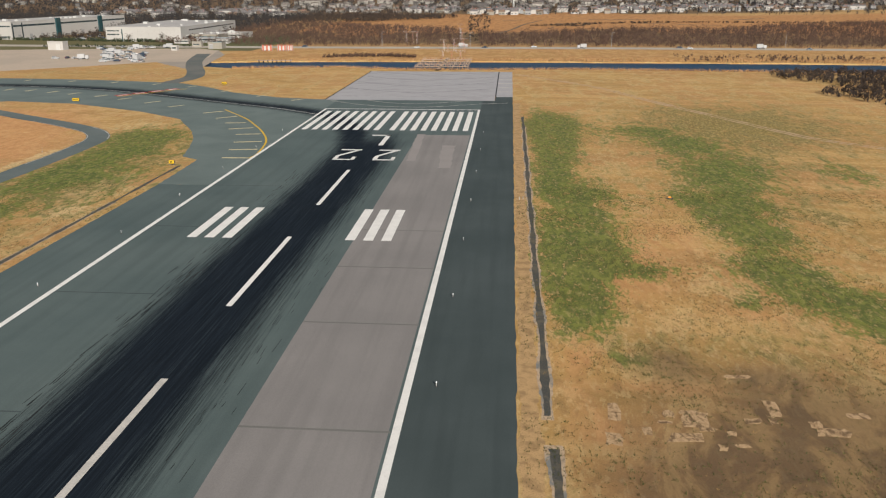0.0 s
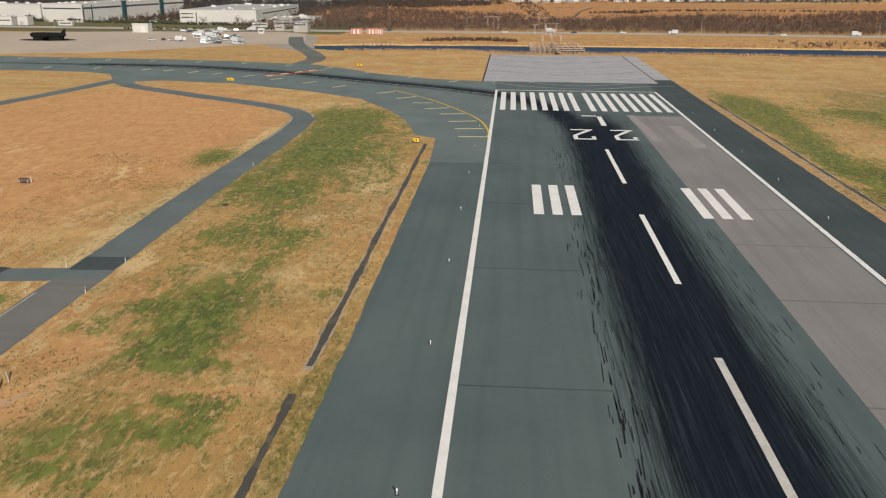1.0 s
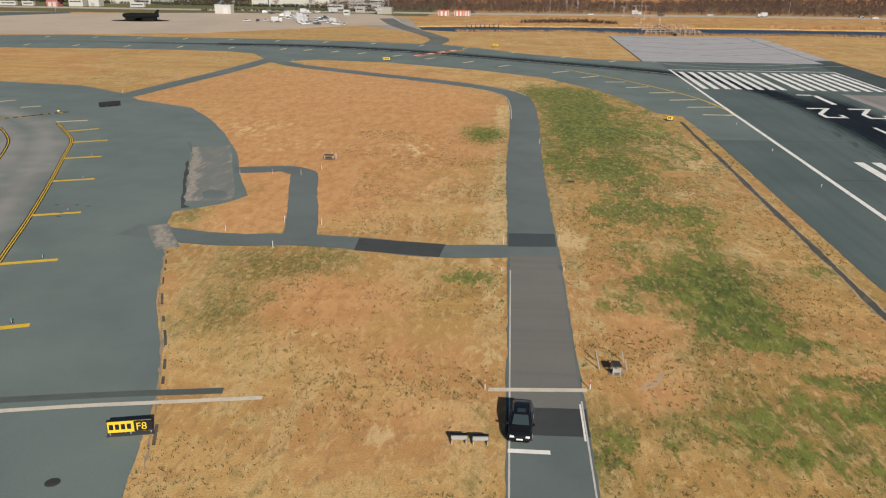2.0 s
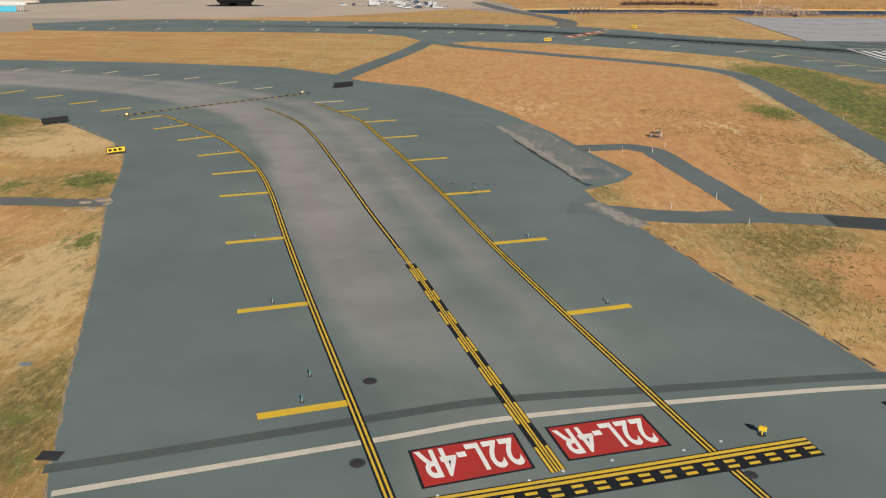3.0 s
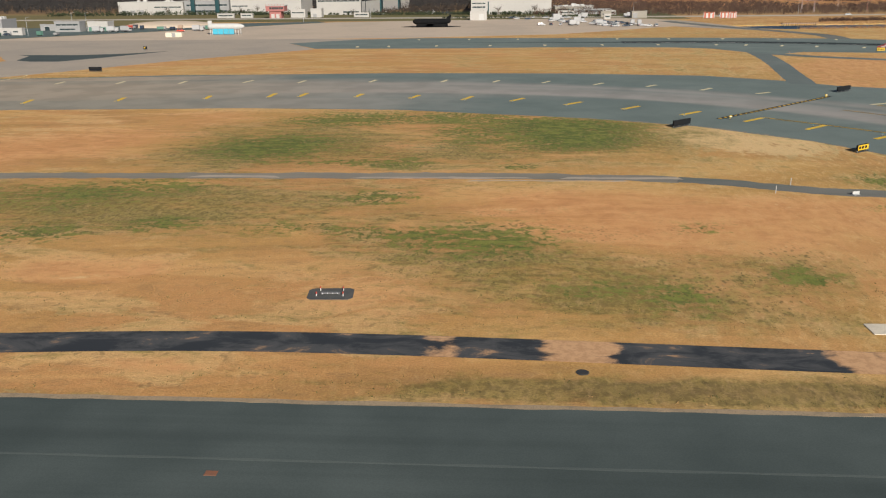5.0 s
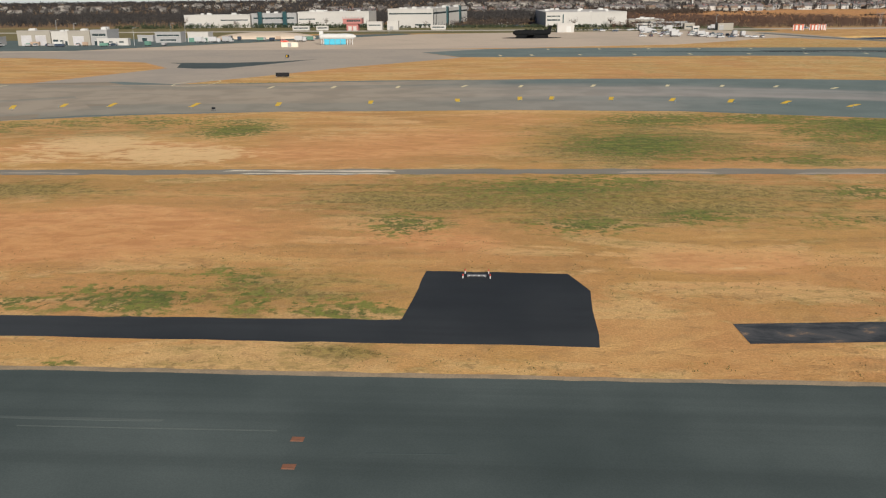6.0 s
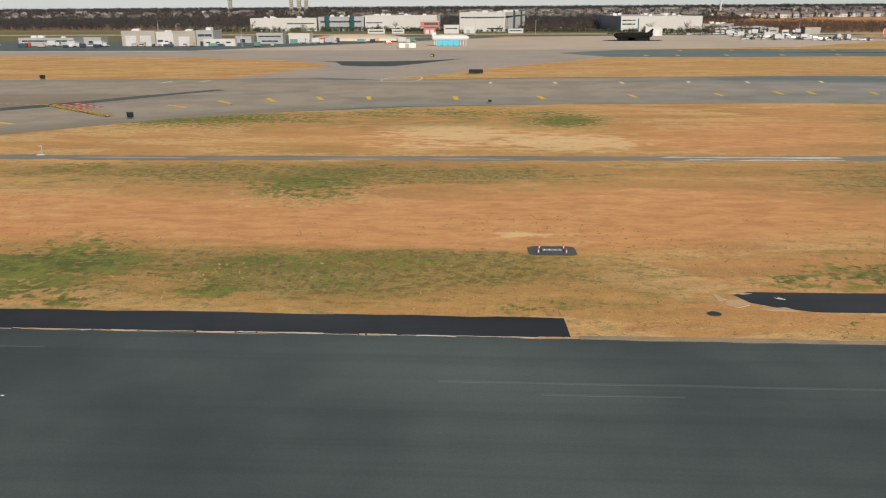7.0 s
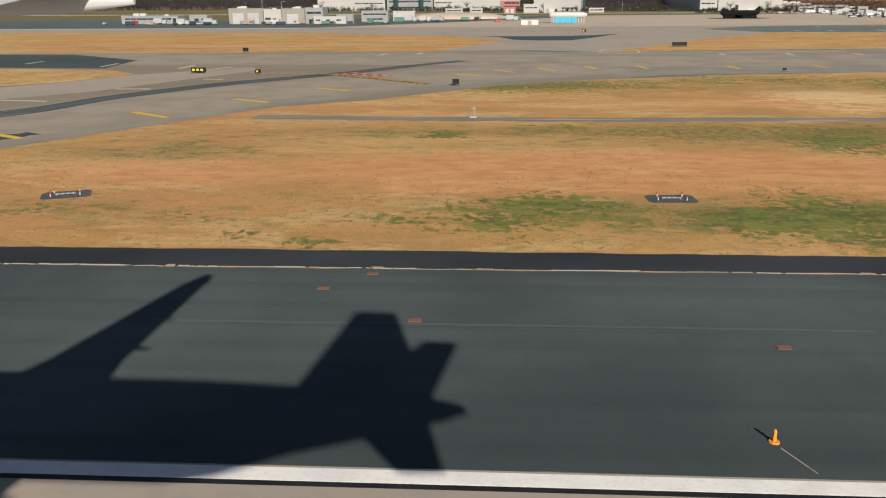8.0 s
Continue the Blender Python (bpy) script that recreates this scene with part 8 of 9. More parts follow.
# ---- airfield signs ----
def sign(x, y, turn, w, h, face, label, bars_colour=None, n_bars=0, group="taxiway guidance signs", text=None):
    """A low box sign on short legs over a concrete strip. Writing too small to read is plain bars."""
    s = thing("taxiway_sign", x, y, 0.02, turn, label, "sign", group)
    part("base_slab", box_bm(-w / 2 - 0.1, w / 2 + 0.1, -0.3, 0.3, -0.05, 0.03), PATCH, s)
    part("housing", box_bm(-w / 2, w / 2, -0.16, 0.16, 0.28, 0.28 + h, bevel=0.03), SIGNBLACK, s)
    part("face", box_bm(-w / 2 + 0.06, w / 2 - 0.06, -0.19, -0.15, 0.34, 0.22 + h), face, s)
    n_leg = max(2, int(w / 1.2))
    for k in range(n_leg):
        lx = -w / 2 + 0.2 + k * (w - 0.4) / (n_leg - 1)
        part("leg", tube_bm((lx, 0, 0), (lx, 0, 0.3), 0.05, 0.05, 6), STEEL, s)
    for k in range(n_bars):
        bx = -w / 2 + 0.3 + k * (w - 0.6) / n_bars
        part("lettering_bar", box_bm(bx, bx + (w - 0.6) / n_bars * 0.62, -0.215, -0.185, 0.28 + h * 0.28, 0.28 + h * 0.74), bars_colour, s)
    if text:
        cu = bpy.data.curves.new("lettering", "FONT")
        cu.body, cu.size, cu.extrude = text, h * 0.95, 0.01
        cu.materials.append(SIGNYELLOW)
        t = new("lettering", cu)
        t.parent = s
        t.matrix_basis = pose(w * 0.16, -0.23, 0.28 + h * 0.2, 90, 0, 0)
    return s


f8 = sign(-121.3, -265.1, 14, 3.7, 1.15, SIGNYELLOW, "yellow and black taxiway sign standing on the asphalt", SIGNBLACK, 0, "taxiway guidance signs")
part("location_panel", box_bm(0.35, 1.8, -0.212, -0.186, 0.36, 1.36), SIGNBLACK, f8)
for k in range(4):
    part("lettering_bar", box_bm(-1.65 + 0.48 * k, -1.32 + 0.48 * k, -0.215, -0.186, 0.62, 1.12), SIGNBLACK, f8)
cu = bpy.data.curves.new("lettering", "FONT")
cu.body, cu.size, cu.extrude = "F8", 0.95, 0.01
cu.materials.append(SIGNYELLOW)
ft = new("lettering", cu)
ft.parent = f8
ft.matrix_basis = pose(0.5, -0.235, 0.52, 90, 0, 0)
BACK = "black sheet-metal back of a taxiway sign on legs"
sign(-198.2, -105, 38, 5.6, 1.1, SIGNBLACK, BACK)
sign(-249.2, -158, 41, 5.2, 1.1, SIGNBLACK, BACK)
sign(-224.6, -183.2, 38, 3.2, 0.95, SIGNYELLOW, "yellow taxiway sign with black lettering beside the grass", SIGNBLACK, 3)
sign(-49, -109, 0, 1.5, 1.0, SIGNYELLOW, "small yellow taxiway sign at the taxiway corner", SIGNBLACK, 2)
sign(-139.4, 14.6, 0, 3.0, 1.2, SIGNYELLOW, "yellow taxiway sign on the grass edge", SIGNBLACK, 4)
sign(-97, 78, 0, 2.6, 1.2, SIGNYELLOW, "yellow taxiway sign on the grass edge", SIGNBLACK, 4)
sign(-421.3, -47.8, -4, 4.6, 1.2, SIGNBLACK, BACK)
sign(-442.3, 44, 0, 1.6, 1.2, SIGNBLACK, BACK, SIGNYELLOW, 1)
sign(-556.6, -68, 0, 1.7, 1.1, SIGNBLACK, BACK)
sign(-488, -161.8, 0, 1.3, 1.0, SIGNBLACK, BACK)
sign(-548, -135.7, 4, 3.4, 1.0, SIGNBLACK, "black and yellow taxiway sign on worn pavement", SIGNYELLOW, 3)
sign(-533.5, -138.4, 0, 1.2, 0.8, SIGNBLACK, "small black and yellow sign on the taxiway", SIGNYELLOW, 1)
sign(-416.1, -133.3, 0, 0.8, 0.5, SIGNBLACK, BACK)


# ---- lights, posts and covers ----
def edge_light(x, y, colour, h=0.45, group="edge lights", label="small frangible edge light on the asphalt", lens=LENS):
    e = thing("edge_light", x, y, 0.03, 0, label, "light", group)
    part("base_plate", tube_bm((0, 0, 0), (0, 0, 0.04), 0.2, 0.2, 10), DARKIRON, e)
    part("stem", tube_bm((0, 0, 0.04), (0, 0, h - 0.12), 0.05, 0.045, 6), colour, e)
    part("lens", tube_bm((0, 0, h - 0.12), (0, 0, h + 0.06), 0.08, 0.06, 8), lens, e)
    return e


first = edge_light(33.4, -143.6, PALEMETAL, 0.55)
for k in range(-3, 6):
    for side in (-33.4, 33.4):
        if not (k == 0 and side > 0):
            copy_thing(first, pose(side, -143.6 - 30.2 * k, 0.03))
EDGES = [(EDGE_L, BAR_L, 1), (EDGE_R, BAR_R, -1)]
taxi_light = edge_light(-171.5, -262, STEEL, 0.5, "taxiway edge lights", "small taxiway edge light near a yellow bar", TEALLENS)
for line, at, side in EDGES:
    ln, nr = np.array(line), normals2(line)
    for x, y in at[: 8]:
        i = int(np.argmin(np.hypot(ln[:, 0] - x, ln[:, 1] - y)))
        q = ln[i] + nr[i] * side * 4.6 + np.array([0.3, 1.4])
        copy_thing(taxi_light, pose(q[0], q[1], 0.03))
for x, y in ((-322.3, -117), (-337, -116), (-345, -117), (-360, -120), (-381, -124), (-403, -128), (-424, -130), (-445, -129), (-457, -129.5), (-466.5, -133.5), (-476, -138), (-307.8, -119.5), (-294.6, -123), (-283, -125.5), (-270.6, -131.6), (-258.4, -138.6), (-247, -146.6)):
    copy_thing(taxi_light, pose(x + 0.9, y + 1.2, 0.03))


def guard_light(x, y, turn=0.0):
    g = thing("guard_light", x, y, 0.03, turn, "yellow runway guard light on a short post", "light", "runway guard lights")
    part("post", tube_bm((0, 0, 0), (0, 0, 0.42), 0.06, 0.05, 8), SIGNYELLOW, g)
    part("housing", box_bm(-0.3, 0.3, -0.13, 0.13, 0.4, 0.75, bevel=0.05), SIGNYELLOW, g)
    for s in (-1, 1):
        part("lamp", tube_bm((s * 0.15, -0.13, 0.58), (s * 0.15, -0.18, 0.58), 0.1, 0.1, 10), LENS, g)
    part("base_plate", tube_bm((0, 0, 0), (0, 0, 0.05), 0.3, 0.3, 10), DARKIRON, g)
    return g


guard_light(-135.3, -268.5, 160)
guard_light(-237.6, -149.3, 30)
guard_light(-206.6, -116.4, 30)


def cover(x, y, r, mat, label, square=False):
    c = thing("inspection_cover", x, y, 0.035, 0, label, "cover", "inspection covers")
    if square:
        part("rim", box_bm(-r, r, -r * 0.7, r * 0.7, 0, 0.015), mat, c)
        part("lid", box_bm(-r * 0.86, r * 0.86, -r * 0.56, r * 0.56, 0.012, 0.03), mat, c)
    else:
        part("rim", tube_bm((0, 0, 0), (0, 0, 0.012), r, r, 20), PATCH, c)
        part("lid", tube_bm((0, 0, 0.01), (0, 0, 0.026), r * 0.86, r * 0.84, 20), mat, c)
    return c


for x, y, r in ((-166.2, -262.5, 0.62), (-165.2, -274.5, 0.6), (-137.5, -273.8, 0.5), (-124.3, -272.4, 0.6), (-399, -268.8, 0.5), (-78.3, -174.4, 0.7), (-278.5, -268.3, 0.5)):
    cover(x, y, r, DARKIRON, "round cast-iron inspection cover")
cover(-187.6, -275.3, 0.85, DARKIRON, "square iron drain grating at the pavement edge", True)
for x, y in ((-491.2, -277.9), (-485, -283), (-465.6, -285.9), (-361.2, -282.7), (-361, -285.7), (-301.9, -282.9), (-488.5, -275)):
    cover(x, y, 0.38, RUST, "rust-red cover patch in the asphalt", True)
for k, (x, y) in enumerate(((-443, -284.1), (-443, -285.8), (-445.1, -289.3), (-445.2, -290.7), (-448, -290.6))):
    sheet("paint_spot", [(x, y), (x + 0.2, y + 0.03), (x + 0.17, y + 0.13), (x - 0.03, y + 0.1)], 0.042, WHITE, None, "small worn white paint spot", "marking", "structure")
SCUFF = asphalt_material("scuffed_asphalt", (0.075, 0.093, 0.092), (0.115, 0.135, 0.13), (0.02, 1, 1))
rk = random.Random(3)
for k in range(9):
    x, y = rk.uniform(-520, -250), rk.uniform(-296, -277)
    w = rk.uniform(4, 22)
    sheet("faint_scuff", [(x, y), (x + w, y + 0.1), (x + w, y + 0.24), (x, y + 0.12)], 0.041, SCUFF if k % 3 == 0 else SHOULDER, None, "faint scuff line on the runway shoulder", "marking", "structure")
for x in (-257, -254, -251.5, -250.5):
    sheet("rubber_mark", [(x, -277.0), (x + 0.9, -277.05), (x + 0.9, -276.85), (x, -276.8)], 0.041, BLACK, None, "short black rubber mark", "marking", "structure")
for x0, x1, y0, y1 in ((-452.5, -447.6, -283.3, -283.18), (-447.7, -447.55, -283.3, -280), (-453, -447.6, -282.3, -282.22), (-500, -460, -283.6, -283.35), (-412, -404, -282.5, -282.3), (-418, -370, -281, -280.75), (-318, -262, -281.4, -281.2)):
    sheet("shoulder_streak", [(x0, y0), (x1, y0 + 0.03), (x1, y1 + 0.03), (x0, y1)], 0.0385, SCUFF, None, "faint pale streak along the runway shoulder", "marking", "structure", 0.05, 91)
mk = thing("orange_marker", -469.1, -295.5, 0.03, 0, "orange runway edge light standing on the shoulder", "marker")
part("base_plate", tube_bm((0, 0, 0), (0, 0, 0.05), 0.24, 0.22, 10), ORANGE, mk)
part("stem", tube_bm((0, 0, 0.05), (0, 0, 0.5), 0.085, 0.08, 8), ORANGE, mk)
part("lens", tube_bm((0, 0, 0.5), (0, 0, 0.57), 0.07, 0.05, 10), ORANGE, mk)
sheet("cable_slot", [(-469, -296.0), (-468.2, -297.8), (-468.15, -297.8), (-468.95, -295.95)], 0.038, APRON2, None, "thin pale cable slot in the asphalt", "seam", "structure")
copy_thing(mk, pose(-438, -295.6, 0.03))


# ---- concrete pads and equipment in the grass ----
OLDRUST = worn_material("brown_iron_hatch", (0.17, 0.105, 0.07), (0.11, 0.08, 0.06), 0.5, 0.8, 5.0)


def pad(x, y, w, d, turn, hatch):
    p = thing("equipment_pad", x, y, 0, turn, "pale concrete pad in the grass" + (" with a rusty hatch" if hatch else ""), "slab", "concrete pads")
    part("slab", box_bm(-w / 2, w / 2, -d / 2, d / 2, -0.1, 0.07, bevel=0.02), SLAB, p)
    if hatch:
        part("hatch", box_bm(-0.42, 0.42, -0.32, 0.32, 0.05, 0.1, bevel=0.01), OLDRUST, p)
    return p


pad(-252.6, -259.1, 3.0, 2.2, 1, False)
pad(-240.2, -259.3, 2.9, 2.4, -1, True)
pad(-225.8, -249.1, 2.8, 2.6, -4, True)
cr = thing("equipment_rack", -234.7, -247.9, 0, 8, "open galvanised equipment frame with a dark panel on the grass", "frame")
for x in (-1.3, 0.0, 1.3):
    for y in (-0.65, 0.65):
        part("post", box_bm(x - 0.05, x + 0.05, y - 0.05, y + 0.05, 0, 1.35), STEEL, cr)
for z in (0.2, 0.75, 1.3):
    for y in (-0.65, 0.65):
        part("rail", box_bm(-1.35, 1.35, y - 0.04, y + 0.04, z - 0.04, z + 0.04), STEEL, cr)
    for x in (-1.3, 1.3):
        part("rail", box_bm(x - 0.04, x + 0.04, -0.65, 0.65, z - 0.04, z + 0.04), STEEL, cr)
part("cabinet", box_bm(0.55, 1.15, -0.4, 0.4, 0.1, 1.3, bevel=0.03), SIGNBLACK, cr)
part("vent", box_bm(0.6, 1.1, -0.43, -0.39, 0.3, 0.9), STEEL, cr)
part("panel", box_bm(-1.1, 0.3, -0.3, 0.4, 0.2, 1.05), SIGNBLACK, cr)
part("skid", box_bm(-1.4, 1.4, -0.75, 0.75, 0, 0.1), DARKIRON, cr)
for x, h in ((-1.0, 1.7), (-0.45, 1.55), (0.15, 1.8), (0.8, 1.65), (1.25, 1.9)):
    part("mast", tube_bm((x, 0.1, 0.1), (x, 0.1, h), 0.05, 0.05, 6), STEEL, cr)
part("diagonal", tube_bm((-1.3, -0.65, 0.2), (0, -0.65, 1.3), 0.035, 0.035, 6), STEEL, cr)
part("diagonal", tube_bm((1.3, -0.65, 0.2), (0, -0.65, 1.3), 0.035, 0.035, 6), STEEL, cr)


ROOFGREY = worn_material("dull_grey_metal", (0.16, 0.16, 0.165), (0.11, 0.11, 0.115), 0.4, 0.6, 4.0)


LIGHTMAT = worn_material("weathered_black_mat", (0.07, 0.073, 0.074), (0.11, 0.108, 0.1), 0.5, 0.9, 3.0)


def light_unit(x, y, turn, mat_sheet=True):
    u = thing("light_unit", x, y, 0.0, turn, "row light unit with red and white posts on a black mat", "light unit", "infield light units")
    if mat_sheet:
        part("mat", poly_bm([(-2.1, -1.1), (-1.7, -1.5), (1.8, -1.5), (2.2, -1.0), (2.1, 1.1), (1.6, 1.5), (-1.7, 1.4), (-2.2, 1.0)], 0.04, 0.05), LIGHTMAT, u)
    part("light_bar", box_bm(-0.9, 0.9, -0.35, -0.05, 0.12, 0.26, bevel=0.03), ROOFGREY, u)
    for k in range(4):
        part("lens", tube_bm((-0.7 + 0.46 * k, -0.35, 0.21), (-0.7 + 0.46 * k, -0.37, 0.21), 0.04, 0.04, 10), LENS, u)
    for sx in (-0.8, 0.8):
        part("leg", tube_bm((sx, -0.2, 0), (sx, -0.2, 0.2), 0.05, 0.05, 6), STEEL, u)
    for sx, sy in ((-1.25, -0.6), (1.25, -0.6), (-1.1, 0.8), (1.1, 0.8)):
        p = part("post", tube_bm((sx, sy, 0), (sx, sy, 0.28), 0.06, 0.06, 7), PALEMETAL, u)
        part("cap", tube_bm((sx, sy, 0.28), (sx, sy, 0.45), 0.062, 0.062, 7), REDMETAL, p)
    return u


for x, y, t, m in ((-300.6, -252.7, 2, True), (-351.5, -252.4, 0, False), (-409.6, -253.1, 0, True), (-464.9, -253.6, 0, True), (-519.9, -253.7, 20, True)):
    light_unit(x, y, t, m)
cab = thing("relay_cabinet", -126, -161.2, 0, 4, "low grey relay cabinet on legs between slim white posts", "cabinet")
part("body", box_bm(-0.9, 0.9, -0.25, 0.25, 0.75, 1.05, bevel=0.04), DARKIRON, cab)
part("door", box_bm(-0.9, -0.05, -0.39, -0.33, 0.8, 1.0), DARKIRON, cab)
part("base", box_bm(-1.1, 1.1, -0.4, 0.4, 0, 0.1), DARKIRON, cab)
for x in (-0.85, 0.85):
    part("leg", box_bm(x - 0.06, x + 0.06, -0.3, 0.3, 0.1, 0.76), STEEL, cab)
for x in (0.55, 1.35):
    part("post", tube_bm((x, 0.4, 0), (x, 0.4, 1.5), 0.06, 0.05, 6), PALEMETAL, cab)
fr = thing("instrument_stand", -78.9, -249.6, 0, 3, "small steel instrument stand on a concrete footing", "stand")
part("footing", box_bm(-0.7, 0.7, -1.1, 0.4, -0.05, 0.05, bevel=0.02), SOIL, fr)
for x in (-0.35, 0.35):
    for y in (-0.9, 0.2):
        part("leg", box_bm(x - 0.05, x + 0.05, y - 0.05, y + 0.05, 0, 1.0), STEEL, fr)
part("tray", box_bm(-0.42, 0.42, -1.0, 0.3, 0.9, 1.0), DARKIRON, fr)
part("panel", box_bm(-0.36, 0.36, -0.92, -0.84, 0.3, 0.7), WALLGREY, fr)
for x, y in ((-1.4, 1.9), (1.2, 2.0), (-1.5, 0.3), (1.2, 0.2)):
    part("bollard", tube_bm((x, y, 0), (x - 0.25, y + 0.1, 1.2), 0.07, 0.06, 7), STEEL, fr)
for k, x in enumerate((-93.5, -91.7)):
    b = thing("low_barrier", x, -263.8, 0, 4, "low white barrier board on feet in the grass", "barrier", "low barriers")
    part("board", box_bm(-0.65, 0.65, -0.08, 0.08, 0.25, 0.6, bevel=0.02), WALLGREY, b)
    part("top_rail", box_bm(-0.7, 0.7, 0.05, 0.4, 0.55, 0.65), SIGNBLACK, b)
    for s in (-1, 1):
        part("foot", box_bm(s * 0.6 - 0.05, s * 0.6 + 0.05, -0.4, 0.4, 0, 0.35), STEEL, b)


def marker_post(x, y, red=False, h=1.0, lean=0.0):
    p = thing("marker_post", x, y, 0, 0, "slim white road marker post" + (" with a red band" if red else ""), "post", "road marker posts")
    q = part("shaft", tube_bm((0, 0, 0), (lean, 0, h), 0.055, 0.045, 7), PALEMETAL, p)
    if red:
        part("band", tube_bm((lean * 0.6, 0, h * 0.6), (lean * 0.85, 0, h * 0.85), 0.075, 0.07, 7), REDMETAL, q)
    return p


for x, y, r in ((-90.4, -222.4, True), (-82.3, -221.5, True), (-90.3, -211.5, False), (-82.3, -209, False), (-91.6, -254.5, True), (-81.7, -253.6, True), (-118, -205, False), (-124, -204, False), (-122.5, -216.2, False), (-131.5, -209.5, False), (-140, -175.4, True),
                (-134, -174.5, True), (-128.6, -174.4, True), (-125.6, -170, False), (-83, -141, False), (-93.2, -95, False), (-206, -80, False), (-176, 7, True), (-228, -216.4, False), (-247.5, -212.4, False), (-244, -207.6, False)):
    marker_post(x, y, r)
wb1 = thing("white_board", -237.2, -213, 0, 20, "small white marker board fallen beside the road", "board")
part("board", box_bm(-0.55, 0.55, -0.05, 0.05, 0.12, 0.5, bevel=0.02), PALEMETAL, wb1)
part("foot", box_bm(-0.5, 0.5, -0.25, 0.25, 0, 0.12), STEEL, wb1)
wp = thing("white_stand", -483.4, -204.3, 0, 0, "white T-shaped stand at the infield road", "stand")
part("pole", tube_bm((0, 0, 0), (0, 0, 1.5), 0.06, 0.05, 8), STEEL, wp)
part("arm", box_bm(-0.45, 0.1, -0.04, 0.04, 1.3, 1.4), STEEL, wp)
part("base", box_bm(-0.7, 0.35, -0.3, 0.3, 0, 0.14), PALEMETAL, wp)
of = thing("orange_marker_board", 78, -138.2, 0, 0, "small orange marker board in the field", "board")
part("board", box_bm(-0.3, 0.3, -0.05, 0.05, 0.15, 0.5, bevel=0.02), ORANGE, of)
part("foot", box_bm(-0.7, 0.7, -0.4, 0.4, 0, 0.16), DARKIRON, of)
for x, y in ((-197.1, -261.8),):
    cover(x, y, 0.55, STEEL, "small bluish steel plate in the grass edge", True)
for x, y in ((44.2, -141.5), (45, -141.2)):
    marker_post(x, y, False, 0.7)


# ---- the airliner over the landing runway ----
AX, AY, AZ = -480.73, -328.9, 17.55
PLANE = worn_material("light_grey_aircraft_paint", (0.5, 0.51, 0.52), (0.44, 0.45, 0.46), 0.15, 0.35, 0.3)
plane = thing("airliner", AX, AY, AZ, 0, "white twin-engine airliner flying low over the runway", "aircraft")


def rings_bm(rows, seg=24):
    """A round body along x from rows of (x, centre y, centre z, radius y, radius z)."""
    b = bmesh.new()
    last = None
    for x, cy, cz, ry, rz in rows:
        ring = [b.verts.new((x, cy + ry * math.cos(2 * math.pi * a / seg), cz + rz * math.sin(2 * math.pi * a / seg))) for a in range(seg)]
        if last:
            for a in range(seg):
                b.faces.new((last[a], last[(a + 1) % seg], ring[(a + 1) % seg], ring[a]))
        else:
            b.faces.new(ring)
        last = ring
    b.faces.new(list(reversed(last)))
    bmesh.ops.recalc_face_normals(b, faces=b.faces)
    for f in b.faces:
        f.smooth = len(f.verts) == 4
    return b


def foil_bm(root, tip, thick_r, thick_t):
    """A tapered wing between two chords, each ((leading x, y, z), (trailing x, y, z)), with a rounded nose and a sharp tail."""
    b = bmesh.new()
    prof = [(0.0, 0.0), (0.06, 0.55), (0.25, 1.0), (0.6, 0.65), (1.0, 0.04), (0.6, -0.45), (0.25, -0.8), (0.06, -0.5)]
    ends = []
    for (le, te), th in ((root, thick_r), (tip, thick_t)):
        le, te = Vector(le), Vector(te)
        up = Vector((0, 0, 1)) if abs(le.z - te.z) < 2 and abs(Vector(root[0]).y - Vector(tip[0]).y) > 1.0 else Vector((0, 1, 0))
        ends.append([b.verts.new(le.lerp(te, u) + up * v * th) for u, v in prof])
    n = len(prof)
    for i in range(n):
        b.faces.new((ends[0][i], ends[0][(i + 1) % n], ends[1][(i + 1) % n], ends[1][i]))
    b.faces.new(ends[0])
    b.faces.new(list(reversed(ends[1])))
    bmesh.ops.recalc_face_normals(b, faces=b.faces)
    return b


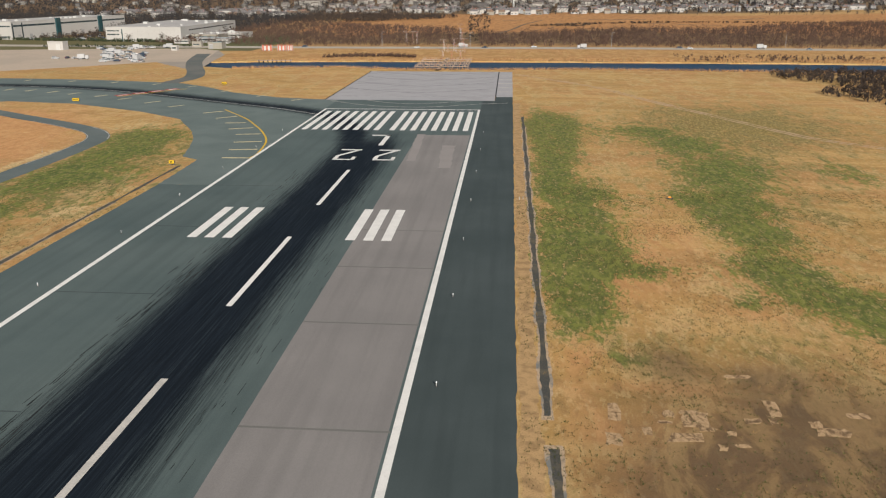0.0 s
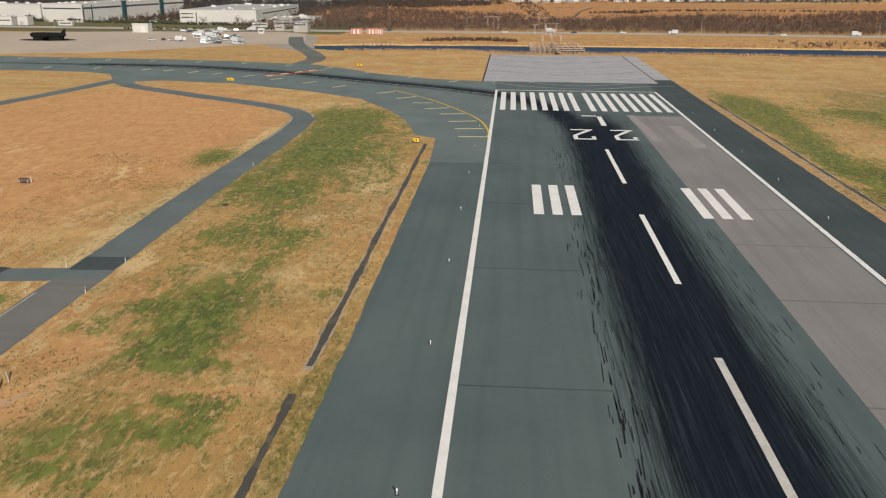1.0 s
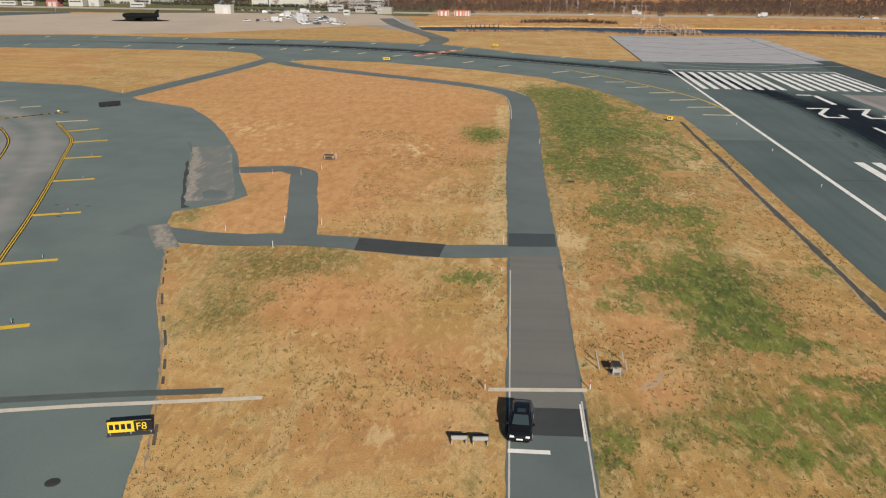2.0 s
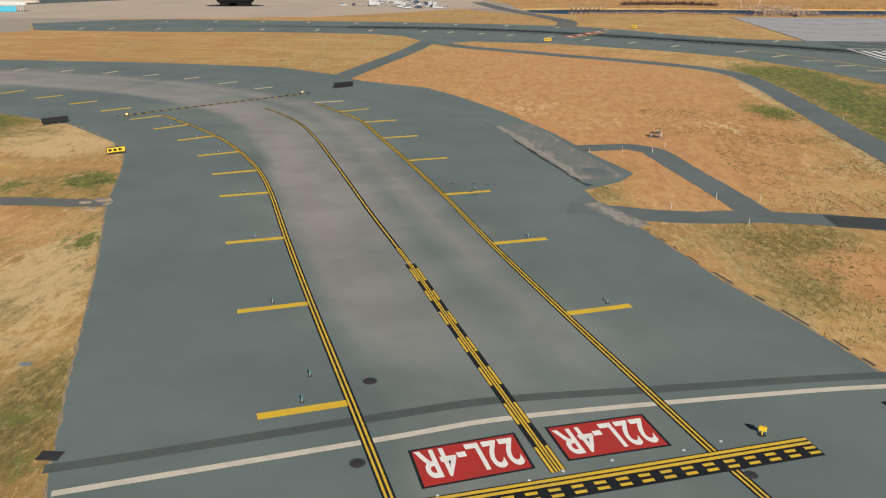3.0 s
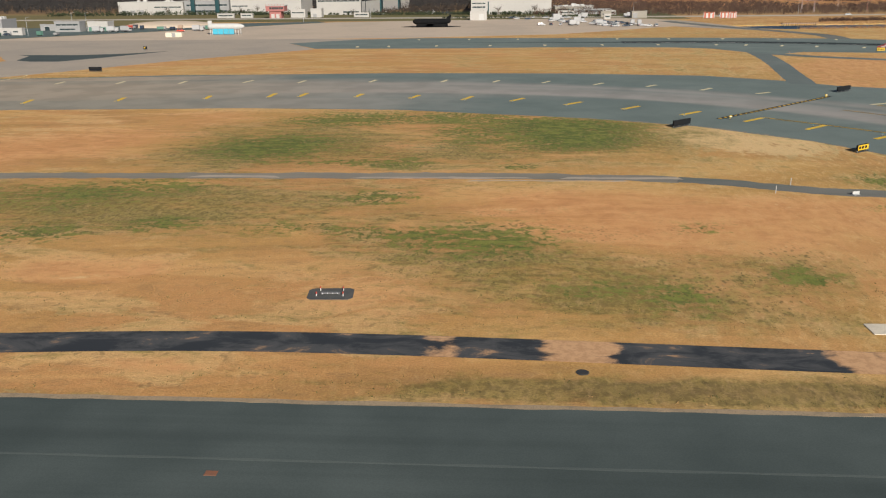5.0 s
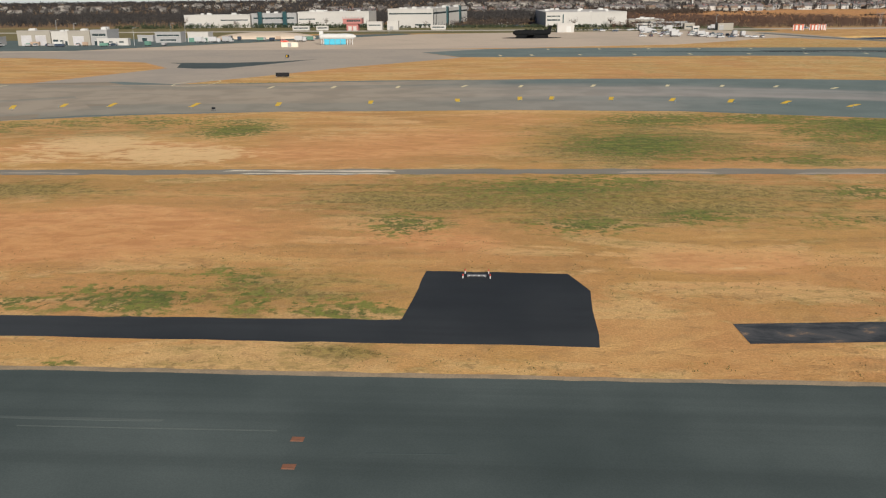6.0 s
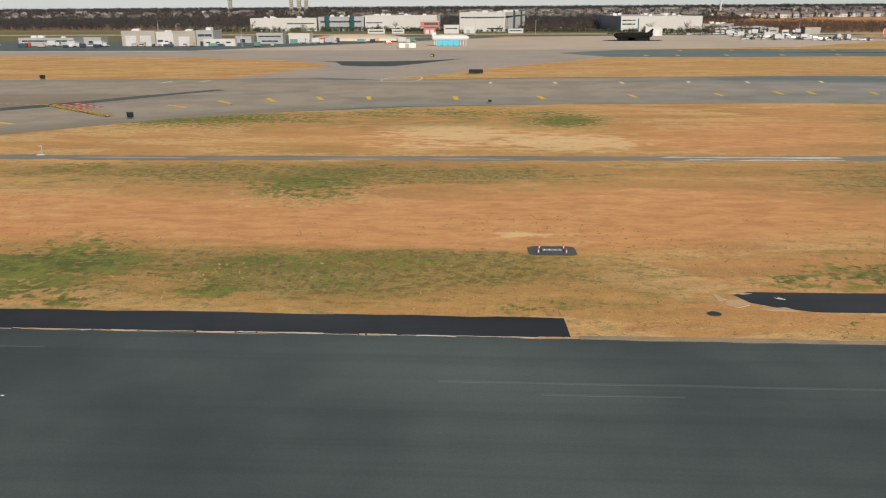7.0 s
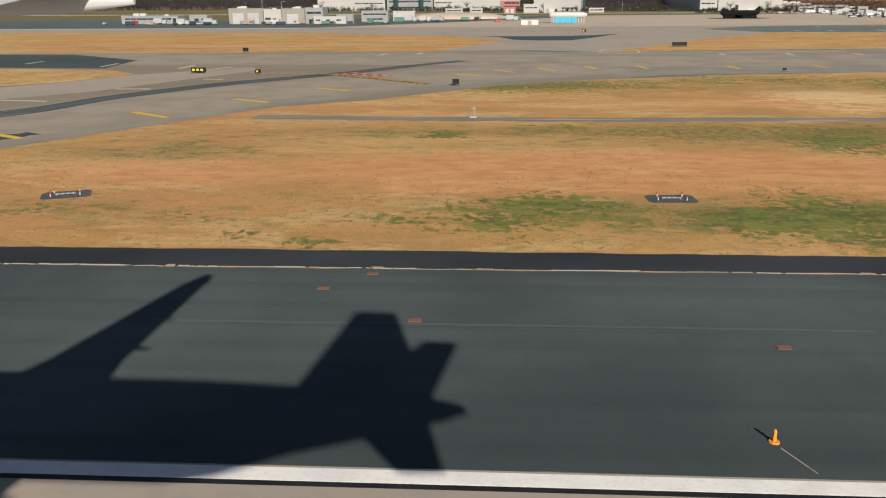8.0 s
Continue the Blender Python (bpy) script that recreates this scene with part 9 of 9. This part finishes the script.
part("fuselage", rings_bm([(-31.8, 0, -0.5, 0.1, 0.1), (-31.2, 0, -0.45, 0.75, 0.7), (-29.8, 0, -0.25, 1.4, 1.35), (-27.5, 0, -0.05, 1.85, 1.9), (-25, 0, 0, 1.98, 2.05), (-10, 0, 0, 1.98, 2.05), (0, 0, 0, 1.98, 2.05), (2, 0, 0.12, 1.85, 1.9),
                           (5.2, 0, 0.5, 1.4, 1.45), (9.1, 0, 0.8, 0.9, 1.0), (12.4, 0, 1.0, 0.42, 0.5), (13.55, 0, 1.05, 0.15, 0.2)]), PLANE, plane)
for s in (-1, 1):
    w = part("wing", foil_bm(((-12.4, s * 1.5, -1.0), (-4.6, s * 1.5, -1.1)), ((-8.8, s * 6.8, -0.3), (-4.9, s * 6.8, -0.32)), 0.42, 0.26), PLANE, plane)
    part("outer_wing", foil_bm(((-8.8, s * 6.8, -0.3), (-4.9, s * 6.8, -0.32)), ((-4.9, s * 16.1, 1.0), (-3.5, s * 16.1, 1.0)), 0.26, 0.08), PLANE, w)
    part("wing_fence", foil_bm(((-4.9, s * 16.1, 0.95), (-3.4, s * 16.1, 0.95)), ((-3.6, s * 16.4, 1.7), (-3.0, s * 16.4, 1.7)), 0.06, 0.03), PLANE, w)
    for fy in (4.6, 8.2, 11.6):
        part("flap_fairing", rings_bm([(-6.8, s * fy, -0.95 + fy * 0.1, 0.05, 0.05), (-5.8, s * fy, -1.0 + fy * 0.1, 0.16, 0.2), (-4.6, s * fy, -1.0 + fy * 0.1, 0.12, 0.15), (-3.9, s * fy, -1.02 + fy * 0.1, 0.03, 0.04)], 10), PLANE, w)
    e = part("engine", rings_bm([(-15.6, s * 5.75, -1.9, 0.95, 0.95), (-15.2, s * 5.75, -1.9, 1.12, 1.12), (-13.4, s * 5.75, -1.9, 1.2, 1.2), (-11.6, s * 5.75, -1.88, 1.0, 1.0), (-10.6, s * 5.75, -1.85, 0.6, 0.6)], 20), PLANE, plane)
    part("pylon", box_bm(-13.6, -9.2, s * 5.75 - 0.16, s * 5.75 + 0.16, -1.0, -0.5, bevel=0.05), PLANE, e)
    part("tailplane", foil_bm(((8.05, s * 0.6, 0.95), (11.9, s * 0.6, 0.95)), ((11.5, s * 6.2, 1.6), (13.4, s * 6.2, 1.6)), 0.2, 0.07), PLANE, plane)
part("fin", foil_bm(((5.9, 0, 1.6), (12.3, 0, 1.5)), ((11.55, 0, 7.0), (13.9, 0, 7.0)), 0.26, 0.1), PLANE, plane)
for s in (-1, 1):
    for k in range(26):
        x = -25 + k * 0.9
        part("cabin_window", box_bm(x, x + 0.3, s * 1.93 - 0.03, s * 1.93 + 0.03, 0.35, 0.75), GLASS, plane)
    part("landing_leg", tube_bm((-6.0, s * 2.8, -1.2), (-5.8, s * 3.6, -3.0), 0.16, 0.14, 8), STEEL, plane)
    for dx in (-0.5, 0.5):
        part("wheel", tube_bm((-5.8, s * 3.6 + dx - 0.2, -3.2), (-5.8, s * 3.6 + dx + 0.2, -3.2), 0.58, 0.58, 16), RUBBER, plane)
part("nose_leg", tube_bm((-27, 0, -1.8), (-27.2, 0, -3.3), 0.1, 0.09, 8), STEEL, plane)
part("wheel", tube_bm((-27.2, -0.3, -3.4), (-27.2, 0.3, -3.4), 0.38, 0.38, 14), RUBBER, plane)

# the whole place is laid out in full metres and drawn at one common reduction
for ob in list(scene.objects):
    if ob.parent is None and ob.type not in ("CAMERA", "LIGHT"):
        ob.matrix_basis = Matrix.Scale(REDUCE, 4) @ ob.matrix_basis
